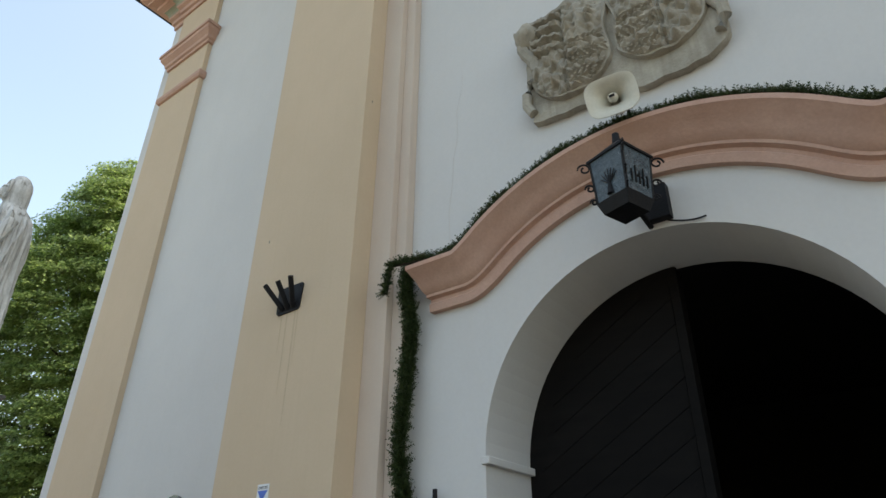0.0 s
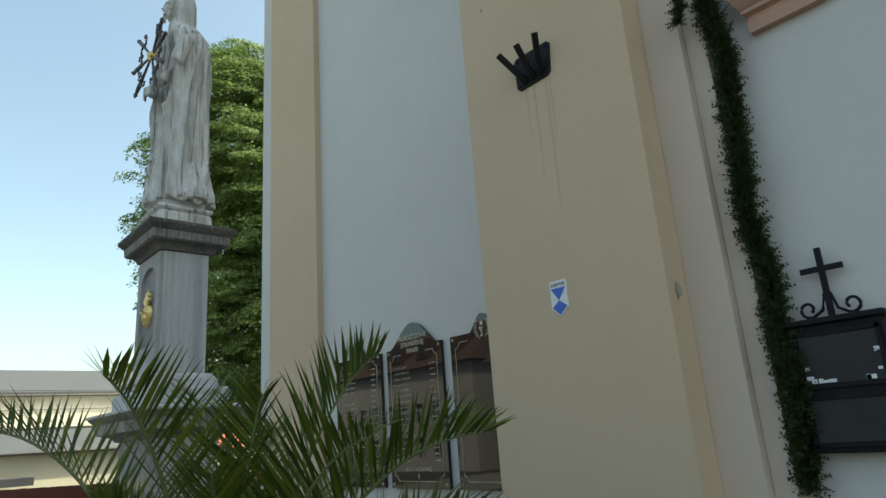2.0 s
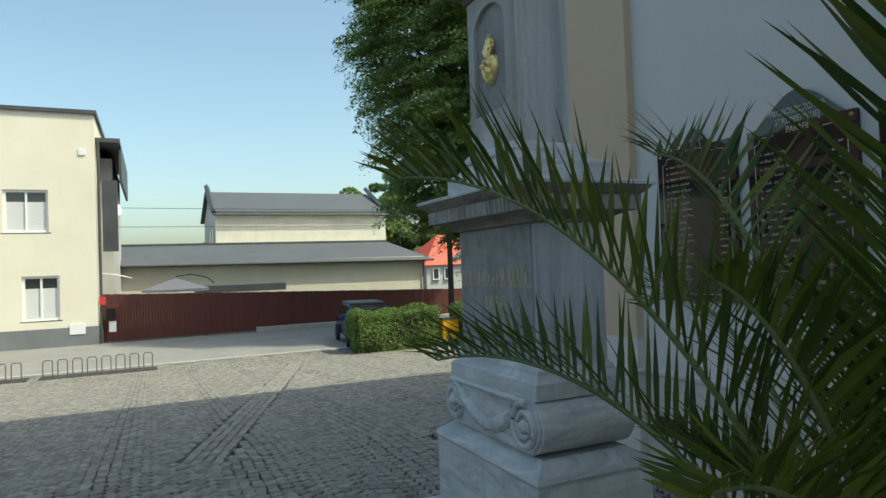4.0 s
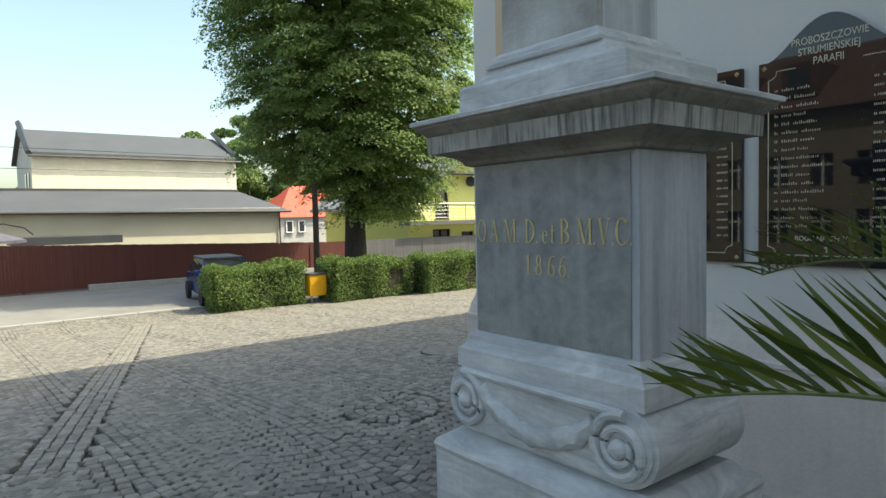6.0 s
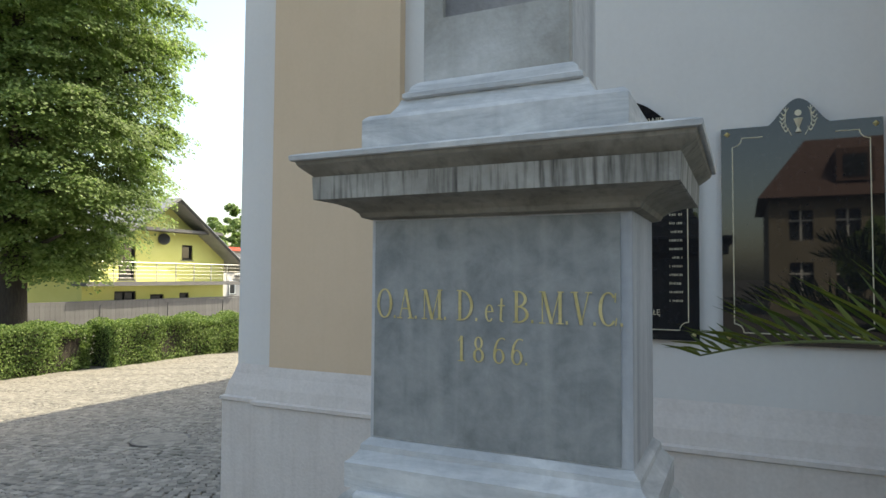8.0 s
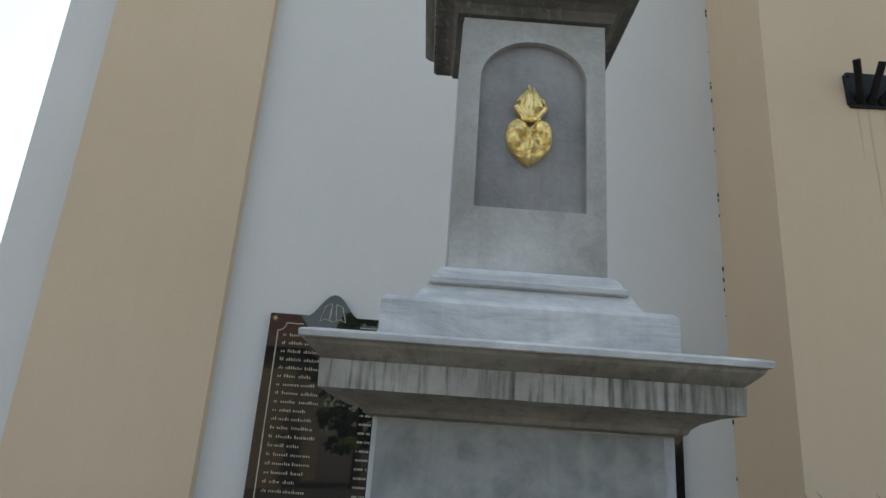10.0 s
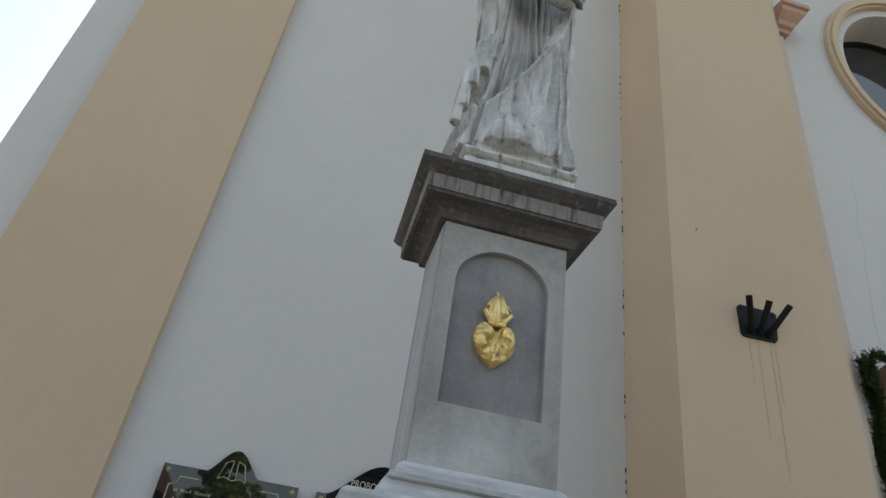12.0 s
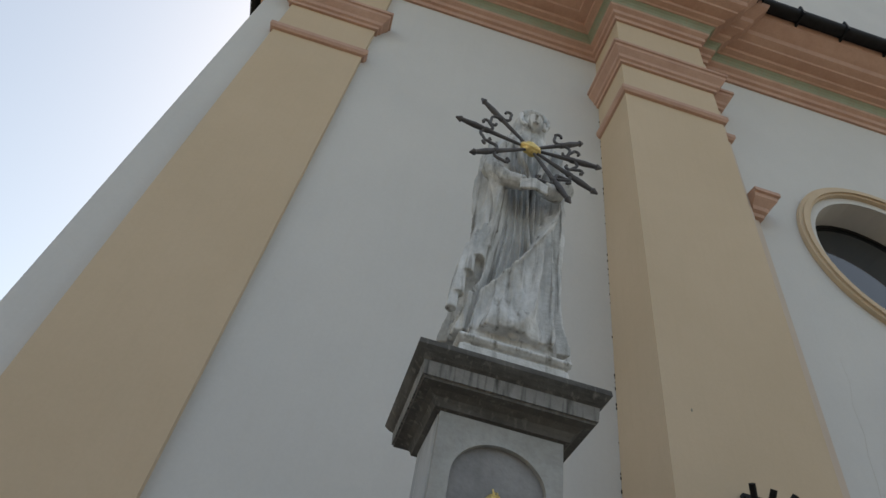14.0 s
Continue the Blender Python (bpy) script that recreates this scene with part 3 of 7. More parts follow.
def hood_path(n=90):
    xs = np.linspace(DOOR_X - 1.49, DOOR_X + 1.49, n)
    return [(float(x), arch_height(float(x))) for x in xs]


def sweep_xz(path, section, ends=True):
    """Sweep a section of (out, up) along a line in the wall's plane; out is towards -y."""
    bm = bmesh.new()
    rings = []
    for i, (x, z) in enumerate(path):
        a, b = path[max(0, i - 1)], path[min(len(path) - 1, i + 1)]
        d = Vector((b[0] - a[0], b[1] - a[1])).normalized()
        n = Vector((-d.y, d.x))
        mitre = -0.55 if i == 0 else 0.55 if i == len(path) - 1 else 0.0     # the ends return to the wall
        rings.append([bm.verts.new((x + n.x * u + mitre * max(0, o - 0.04), PORTAL_Y - o, z + n.y * u)) for o, u in section])
    k = len(section)
    for q, w in zip(rings, rings[1:]):
        for j in range(k):
            bm.faces.new((q[j], q[(j + 1) % k], w[(j + 1) % k], w[j]))
    bm.faces.new(rings[0][::-1])
    bm.faces.new(rings[-1])
    return bm


def portal():
    sec = [(-0.004, -0.07), (0.045, -0.07), (0.05, -0.015), (0.038, -0.005), (0.038, 0.02), (0.07, 0.03), (0.07, 0.05), (0.085, 0.06), (0.12, 0.1), (0.15, 0.15), (0.165, 0.16), (0.19, 0.19), (0.21, 0.205), (0.21, 0.235), (-0.004, 0.26)]
    solid("portal_cornice", sweep_xz(hood_path(), sec), SALMON, "salmon pink curved moulded cornice over the church portal", "cornice", "structure", smooth=True)
    # impost ledges
    for s in (-1, 1):
        x = DOOR_X + s * DOOR_R
        lo, hi = sorted((x - s * 0.035, x + s * 0.02))
        solid("trim_impost", box((lo, PORTAL_Y - 0.02, 2.62), (hi, PORTAL_Y + 0.5, 2.665), bev=0.006), WHITE, "thin rendered impost ledge of the portal arch", "impost", "structure")
    # doors: the west leaf stands shut, the other is open
    y = PORTAL_Y + 0.47
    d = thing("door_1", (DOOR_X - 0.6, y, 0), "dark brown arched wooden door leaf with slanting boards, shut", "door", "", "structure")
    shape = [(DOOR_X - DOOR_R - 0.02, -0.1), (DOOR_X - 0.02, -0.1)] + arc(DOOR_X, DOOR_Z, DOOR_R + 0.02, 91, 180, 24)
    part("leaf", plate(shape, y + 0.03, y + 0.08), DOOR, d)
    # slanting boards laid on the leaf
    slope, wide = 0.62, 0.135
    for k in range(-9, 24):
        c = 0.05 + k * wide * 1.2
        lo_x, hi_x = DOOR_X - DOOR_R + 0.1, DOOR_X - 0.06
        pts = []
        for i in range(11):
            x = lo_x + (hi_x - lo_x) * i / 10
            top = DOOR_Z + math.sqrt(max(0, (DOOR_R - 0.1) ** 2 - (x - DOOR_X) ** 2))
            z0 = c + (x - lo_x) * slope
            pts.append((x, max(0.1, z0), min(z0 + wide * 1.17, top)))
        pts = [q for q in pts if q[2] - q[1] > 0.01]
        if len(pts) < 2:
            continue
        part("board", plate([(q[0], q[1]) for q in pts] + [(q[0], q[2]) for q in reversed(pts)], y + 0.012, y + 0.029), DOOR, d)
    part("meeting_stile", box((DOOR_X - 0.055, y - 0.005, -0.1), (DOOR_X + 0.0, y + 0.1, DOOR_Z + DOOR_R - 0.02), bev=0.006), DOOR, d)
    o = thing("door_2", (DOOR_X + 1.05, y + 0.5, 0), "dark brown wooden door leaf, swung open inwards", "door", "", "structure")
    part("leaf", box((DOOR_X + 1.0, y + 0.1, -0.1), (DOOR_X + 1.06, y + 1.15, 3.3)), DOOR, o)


portal()


def round_window():
    t = thing("window_1", (-2.45, PORTAL_Y, 7.47), "round church window with a cream ring and dark glass", "window", "", "structure")
    outer, inner = arc(-2.45, 7.47, 1.2, 0, 360, 64)[:-1], arc(-2.45, 7.47, 1.07, 0, 360, 64)[:-1]
    part("ring", plate(outer, PORTAL_Y - 0.05, PORTAL_Y + 0.01, [inner]), CREAM, t, "cream moulded ring")
    part("ring_bead", plate(arc(-2.45, 7.47, 1.16, 0, 360, 64)[:-1], PORTAL_Y - 0.075, PORTAL_Y - 0.052, [arc(-2.45, 7.47, 1.1, 0, 360, 64)[:-1]]), CREAM, t)
    part("window_frame", plate(arc(-2.45, 7.47, 0.99, 0, 360, 48)[:-1], PORTAL_Y + 0.36, PORTAL_Y + 0.42, [arc(-2.45, 7.47, 0.93, 0, 360, 48)[:-1]]), IRON, t)
    part("pane", plate(arc(-2.45, 7.47, 0.935, 0, 360, 48)[:-1], PORTAL_Y + 0.385, PORTAL_Y + 0.4), PANE, t)


round_window()

# ---- statue pillar ----
PX, PY = -7.225, 1.48


def pedestal():
    t = thing("statue_pillar", (PX, PY, 0), "grey marble pillar with two weathered cornices, carved scrolls and gilded lettering", "pedestal")
    part("step", loft(PX, PY, 0.58, 0.44, [(-0.1, 0), (0.5, 0), (0.52, -0.02)]), STONE, t)
    part("base_block", loft(PX, PY, 0.47, 0.275, [(0.52, 0.012), (0.86, 0.012), (0.88, 0.02), (0.9, 0.012), (0.95, -0.06)]), STONE, t, "veined pale grey base block")
    out = arc(PX + 0.335, 1.077, 0.12, -90, 90, 14) + arc(PX - 0.335, 1.077, 0.12, 90, 270, 14)
    bm = plate(out, PY - 0.245, PY + 0.245)
    bmesh.ops.bevel(bm, geom=[e for e in bm.edges if abs(e.verts[0].co.y - e.verts[1].co.y) < 1e-5 and len([f for f in e.link_faces if abs(f.normal.y) < 0.5]) == 1], offset=0.014, segments=2, affect="EDGES")
    part("scroll_block", bm, STONE, t, "rounded marble block ending in scrolls", smooth=True)
    for s in (-1, 1):
        sp = []
        for i in range(64):
            a = i / 63 * math.tau * 1.9
            r = 0.1 - 0.07 * i / 63
            sp.append((PX + s * (0.338 + r * math.cos(a + 1.4)), PY - 0.25, 1.075 + r * math.sin(a + 1.4)))
        b = part("scroll", rod(sp, 0.017, 8, taper=0.012), STONE, t, "carved marble scroll", smooth=True)
        em = bmesh.new()
        bmesh.ops.create_uvsphere(em, u_segments=14, v_segments=10, radius=0.03, matrix=Matrix.Translation((PX + s * 0.338, PY - 0.25, 1.075)))
        for v in em.verts:
            v.co += Vector(noise.noise_vector(v.co * 40)) * 0.006
        part("eye", em, STONE, b, smooth=True)
    part("upper_lip", rod([(PX - 0.34, PY - 0.248, 1.178), (PX + 0.34, PY - 0.248, 1.178)], 0.014, 8), STONE, t, smooth=True)
    # hanging swag between the scrolls
    bm = bmesh.new()
    sw = [(PX + 0.25 * (i / 10 - 1), PY - 0.24, 1.125 - 0.105 * (1 - (i / 10 - 1) ** 2)) for i in range(21)]
    rod(sw, 0.034, 10, bm)
    for v in bm.verts:
        v.co += Vector(noise.noise_vector(v.co * 26)) * 0.012
    part("swag", bm, STONE, t, "worn carved leaf swag", smooth=True)
    part("foot_moulding", loft(PX, PY, 0.357, 0.18, [(1.188, 0.05), (1.255, 0.05), (1.262, 0.04), (1.285, 0.02), (1.3, 0.018), (1.317, 0)]), STONE, t)
    part("die", loft(PX, PY, 0.357, 0.176, [(1.317, 0), (1.925, 0)]), STONE_V, t)
    panel = part("panel", box((PX - 0.345, PY - 0.1805, 1.322), (PX + 0.33, PY - 0.1765, 1.92)), SLATE, t, "smooth dark grey inscription panel")
    y = PY - 0.1825
    bm, w = serif_text("O.A.M.D. et B.M.V.C.", 0.08, (-7.561, y, 1.651), 0.78, (-7.561, -7.495, -7.42, -7.318, -7.237, -7.203, -7.162, -7.092, -7.012, -6.946))
    part("inscription", bm, GOLD_PAINT, panel, "worn gilded Latin capitals")
    bm, w = serif_text("1866.", 0.066, (-7.313, y, 1.545), 0.9, (-7.316, -7.272, -7.216, -7.168))
    part("date", bm, GOLD_PAINT, panel, "worn gilded date")
    part("bed_moulding", loft(PX, PY, 0.357, 0.18, [(1.925, 0.005), (1.93, 0.022), (1.942, 0.028), (1.955, 0.045), (1.968, 0.08), (1.974, 0.112)]), STONE_BED, t, "brownish weathered bed moulding")
    part("fascia", loft(PX, PY, 0.357, 0.18, [(1.974, 0.118), (2.036, 0.121)]), STONE_DIRTY, t, "pale cornice band with dark drip stains")
    part("crown_moulding", loft(PX, PY, 0.357, 0.18, [(2.036, 0.116), (2.046, 0.128), (2.058, 0.142), (2.066, 0.15), (2.076, 0.154)]), STONE_BED, t, "brownish weathered crown moulding")
    part("cornice_top", loft(PX, PY, 0.357, 0.18, [(2.076, 0.16), (2.078, 0.165), (2.09, 0.167), (2.094, 0.162), (2.1, 0.14), (2.108, 0.03)]), STONE, t, "pale worn top slab")
    part("upper_plinth", loft(PX, PY, 0.36, 0.235, [(2.108, 0), (2.196, 0), (2.203, -0.005), (2.21, -0.014)]), STONE, t, "veined marble plinth")
    part("plinth_slope", loft(PX, PY, 0.252, 0.19, [(2.209, 0.03), (2.22, 0.022), (2.236, 0.012), (2.252, 0.006)]), STONE, t)
    part("torus", loft(PX, PY, 0.207, 0.166, [(2.25, 0.036), (2.254, 0.042), (2.266, 0.042), (2.272, 0.03), (2.288, 0.024), (2.3, 0.012), (2.305, 0.002)]), STONE, t)
    body = loft(PX, PY, 0.207, 0.14, [(2.3, 0), (3.065, 0)])
    part("upper_die", body, STONE_V, t)
    # front face with the arched niche
    fx0, fx1, zb, zs = PX - 0.148, PX + 0.152, 2.478, 2.87
    hole = [(fx0, zb), (fx1, zb)] + arc((fx0 + fx1) / 2, zs, (fx1 - fx0) / 2, 0, 180, 20, 0.125)
    part("niche_frame", plate([(PX - 0.205, 2.306), (PX + 0.205, 2.306), (PX + 0.205, 3.062), (PX - 0.205, 3.062)], PY - 0.165, PY - 0.141, [hole]), STONE_FACE, t, "pale marble face with an arched recess")
    part("niche_panel", plate([(fx0 - 0.01, zb - 0.01), (fx1 + 0.01, zb - 0.01), (fx1 + 0.01, 3.0), (fx0 - 0.01, 3.0)], PY - 0.1455, PY - 0.1415), NICHE, t, "dark grey recess panel")
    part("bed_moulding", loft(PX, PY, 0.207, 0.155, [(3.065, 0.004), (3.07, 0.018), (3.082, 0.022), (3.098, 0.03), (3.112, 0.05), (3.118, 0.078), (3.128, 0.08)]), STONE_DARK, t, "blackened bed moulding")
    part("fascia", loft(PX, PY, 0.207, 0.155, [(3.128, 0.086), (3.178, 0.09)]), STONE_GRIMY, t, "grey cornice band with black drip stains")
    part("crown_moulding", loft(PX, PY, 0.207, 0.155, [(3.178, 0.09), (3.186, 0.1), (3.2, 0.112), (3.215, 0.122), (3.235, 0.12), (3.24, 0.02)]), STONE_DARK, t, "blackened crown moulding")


pedestal()


def gilded_heart():
    t = thing("gilded_heart", (PX, PY - 0.16, 2.73), "gilded relief of a flaming heart on the dark niche panel", "relief")
    bm = bmesh.new()
    y0 = PY - 0.147
    n = 40
    ring = []
    for i in range(n):
        a = math.tau * i / n
        x = 0.065 * math.copysign(abs(math.sin(a)) ** 1.7, math.sin(a))
        z = (13 * math.cos(a) - 3 * math.cos(2 * a) - 2 * math.cos(3 * a) - math.cos(4 * a)) / 16
        ring.append((x, z * 0.078))
    prev = None
    for k, (s, d) in enumerate(((1.0, 0.0), (0.97, 0.014), (0.8, 0.028), (0.5, 0.037), (0.2, 0.04))):
        cur = [bm.verts.new((PX - 0.005 + x * s, y0 - d, 2.686 + z * s * 1.08)) for x, z in ring]
        if prev:
            for i in range(n):
                bm.faces.new((prev[i], prev[(i + 1) % n], cur[(i + 1) % n], cur[i]))
        prev = cur
    bm.faces.new(prev)
    bmesh.ops.subdivide_edges(bm, edges=[e for e in bm.edges if e.calc_length() > 0.012], cuts=1)
    for v in bm.verts:
        if v.co.y < y0 - 0.02:
            v.co.y += 0.02 * noise.noise(v.co * 55) + 0.01 * noise.noise(v.co * 120)
    part("heart", bm, GOLD, t, smooth=True)
    cx = PX - 0.004
    bulb = bmesh.new()
    bmesh.ops.create_uvsphere(bulb, u_segments=20, v_segments=16, radius=1, matrix=Matrix.Translation((cx, y0 - 0.008, 2.796)) @ Matrix.Diagonal((0.035, 0.016, 0.048, 1)))
    for v in bulb.verts:
        v.co.y += 0.005 * math.sin(260 * (v.co.x - cx) + 40 * (v.co.z - 2.8))
    part("flame_body", bulb, GOLD, t, smooth=True)
    for k in range(7):                                          # pear-shaped flame of curling tongues
        u = (k - 3) / 3
        top = 2.858 - 0.035 * abs(u) ** 1.3
        pts = [Vector((cx + u * 0.012, y0 - 0.016, 2.745)), Vector((cx + u * 0.042, y0 - 0.02, 2.782)), Vector((cx + u * 0.036 + 0.004 * math.sin(k), y0 - 0.018, 2.79 + 0.45 * (top - 2.79))),
               Vector((cx + u * 0.008 + 0.006 * (-1) ** k, y0 - 0.008, top))]
        part("flame", rod(pts, 0.0105, 7, taper=0.0025), GOLD, t, smooth=True)
    part("collar", rod([(PX - 0.028, y0 - 0.014, 2.75), (PX - 0.004, y0 - 0.022, 2.744), (PX + 0.02, y0 - 0.014, 2.75)], 0.009, 8), GOLD, t, smooth=True)


gilded_heart()


def statue():
    """A robed standing figure as one plain carved form with folds."""
    bm = bmesh.new()
    loft(PX + 0.015, PY - 0.02, 0.19, 0.16, [(3.235, 0.015), (3.33, 0.008), (3.34, -0.012), (3.345, 0.008), (3.36, 0.02), (3.375, 0.012), (3.385, -0.02), (3.46, -0.03)], bm)
    secs = [  # z, centre x, centre y, half width, half depth
        (3.43, 0.025, 0.0, 0.2, 0.16), (3.46, 0.025, 0.0, 0.2, 0.16), (3.55, 0.02, -0.005, 0.178, 0.145), (3.7, 0.02, -0.01, 0.16, 0.13), (3.95, 0.028, -0.015, 0.15, 0.12),
        (4.2, 0.03, -0.02, 0.155, 0.12), (4.4, 0.028, -0.02, 0.168, 0.12), (4.55, 0.028, -0.02, 0.172, 0.115), (4.67, 0.03, -0.03, 0.162, 0.105), (4.75, 0.032, -0.04, 0.132, 0.1),
        (4.8, 0.035, -0.045, 0.105, 0.09), (4.86, 0.035, -0.04, 0.096, 0.088), (4.93, 0.035, -0.045, 0.096, 0.09), (4.99, 0.035, -0.045, 0.092, 0.092), (5.05, 0.035, -0.045, 0.074, 0.08),
        (5.1, 0.035, -0.05, 0.045, 0.055), (5.125, 0.035, -0.045, 0.018, 0.02)]
    Z = np.array([q[0] for q in secs])
    n = 260
    prev = None
    for z in np.linspace(3.43, 5.125, 140):
        cx, cy, hx, hy = (float(np.interp(z, Z, [q[k] for q in secs])) for k in (1, 2, 3, 4))
        low = min(1.0, max(0.0, (4.3 - z) / 0.8))           # how far the mantle has swept across the front
        left, right = -radians(30 + 16 * low), radians(42 - 112 * low ** 1.5)
        body = min(1.0, max(0.0, (4.8 - z) / 0.14))
        hem = min(1.0, max(0.0, (z - 3.36) / 0.5))
        cur = []
        for i in range(n):
            a = math.tau * i / n
            c, s = math.cos(a), math.sin(a)
            f = math.atan2(c, -s)                               # 0 at the front, positive to the east
            sup = (abs(c) ** 2.4 + abs(s) ** 2.4) ** (-1 / 2.4)
            open_front = left < f < right
            edge = min(abs(f - left), abs(f - right))
            k = 0.0 if open_front else min(1.0, edge / 0.035) ** 0.6
            wob = noise.noise(Vector((c * 1.4, s * 1.4, z * 1.1))) * 2.6
            sharp = math.sin(13 * f + wob * 1.6 + 0.7 * math.sin(3 * z))
            robe = -0.046 + 0.046 * (1 - abs(sharp)) ** 0.9 + 0.007 * math.sin(31 * f - wob)
            gather = math.sin(5.5 * f + wob * 1.5 + 2.2 * (1 - hem))
            cloak = 0.022 + 0.04 * (1 - abs(gather)) ** 1.3 + 0.01 * (1 - abs(math.sin(11 * f - wob * 2.2)))
            roll = 0.02 * math.exp(-((edge - 0.06) / 0.04) ** 2) if not open_front else -0.012 * math.exp(-(edge / 0.06) ** 2)
            fold = body * (robe * (1 - k) * (1.25 - 0.35 * hem) + cloak * k + roll)
            fold += 0.004 * noise.noise(Vector((c * 9, s * 9, z * 14)))
            cur.append(bm.verts.new((PX + cx + c * (hx * sup + fold), PY + cy + s * (hy * sup + fold), float(z))))
        if prev:
            for i in range(n):
                bm.faces.new((prev[i], prev[(i + 1) % n], cur[(i + 1) % n], cur[i]))
        else:
            bm.faces.new(cur[::-1])
        prev = cur
    bm.faces.new(prev)
    C = PX + 0.03
    # forearms drawn together at the waist, in wide cuffs
    for s in (-1, 1):
        rod([(C + s * 0.175, 1.42, 4.62), (C + s * 0.18, 1.35, 4.42), (C + s * 0.12, 1.29, 4.3), (C + s * 0.045, 1.26, 4.27)], 0.055, 14, bm, taper=0.036)
    # stepped gathers of cloth that hang from the west arm
    for x, z0, z1, r in ((-7.345, 4.1, 3.87, 0.02), (-7.375, 4.05, 3.8, 0.024), (-7.41, 4.0, 3.7, 0.026), (-7.435, 3.9, 3.58, 0.026), (-7.45, 3.8, 3.5, 0.022)):
        rod([(x + 0.012, 1.37, z0), (x, 1.345, (z0 + z1) / 2), (x - 0.004, 1.335, z1)], 0.012, 10, bm, taper=r)
    # wavy lower hem over the plinth, hanging lower to the east
    hem_line = []
    for k in range(61):
        u = k / 60
        f = radians(-205 + 230 * u)
        hem_line.append((C + 0.212 * math.cos(f), PY - 0.005 + 0.168 * math.sin(f), 3.475 - 0.05 * u + 0.014 * math.sin(k * 0.62) + 0.008 * math.sin(k * 1.5)))
    rod(hem_line, 0.017, 10, bm)
    # long mantle edge that falls from the west shoulder
    rod([(C - 0.13, 1.335, 4.66), (C - 0.145, 1.315, 4.4), (C - 0.14, 1.325, 4.15), (C - 0.13, 1.335, 3.98)], 0.017, 10, bm, taper=0.014)
    # collar edges, plain hooded head with a brow line and a nose ridge
    rod([(C - 0.09, 1.325, 4.7), (C - 0.05, 1.33, 4.56), (C - 0.01, 1.325, 4.43), (C + 0.005, 1.31, 4.33)], 0.018, 8, bm, taper=0.012)
    rod([(C + 0.1, 1.325, 4.7), (C + 0.075, 1.33, 4.56), (C + 0.04, 1.325, 4.43), (C + 0.02, 1.31, 4.33)], 0.018, 8, bm, taper=0.012)
    H = C + 0.006
    bmesh.ops.create_uvsphere(bm, u_segments=24, v_segments=18, radius=1, matrix=Matrix.Translation((H, 1.385, 4.93)) @ Matrix.Diagonal((0.06, 0.082, 0.098, 1)))
    rod([(H + 0.076 * math.cos(radians(a)), 1.335 + 0.016 * math.sin(radians(a)), 4.935 + 0.112 * math.sin(radians(a))) for a in range(-50, 231, 10)], 0.013, 10, bm)
    rod([(H, 1.312, 4.96), (H, 1.29, 4.918), (H, 1.306, 4.908)], 0.008, 8, bm, taper=0.012)
    for s in (-1, 1):
        rod([(H + s * 0.008, 1.306, 4.966), (H + s * 0.028, 1.31, 4.972), (H + s * 0.046, 1.332, 4.958)], 0.0065, 8, bm)
    rod([(H - 0.018, 1.308, 4.88), (H, 1.3, 4.878), (H + 0.018, 1.308, 4.88)], 0.0065, 8, bm)
    for k in range(5):
        rod([(C - 0.07, 1.235, 4.245 - 0.012 * k), (C - 0.01, 1.212, 4.25 - 0.014 * k), (C + 0.055, 1.235, 4.25 - 0.012 * k)], 0.0105, 8, bm)
    rough = new("statue", mesh_of(bm, "statue", STATUE))
    weld = rough.modifiers.new("weld", "REMESH")
    weld.mode, weld.voxel_size = "VOXEL", 0.0045
    soft = rough.modifiers.new("soft", "SMOOTH")
    soft.iterations = 1
    bpy.context.view_layer.update()
    me = bpy.data.meshes.new_from_object(rough.evaluated_get(bpy.context.evaluated_depsgraph_get()))
    bpy.data.objects.remove(rough)
    me.name = "statue"
    me.shade_smooth()
    return tagged(new("statue", me), "weathered white stone statue of a robed hooded figure on the pillar", "statue")


statue()
HEART_AT = Vector((PX + 0.0, 1.25, 4.535))


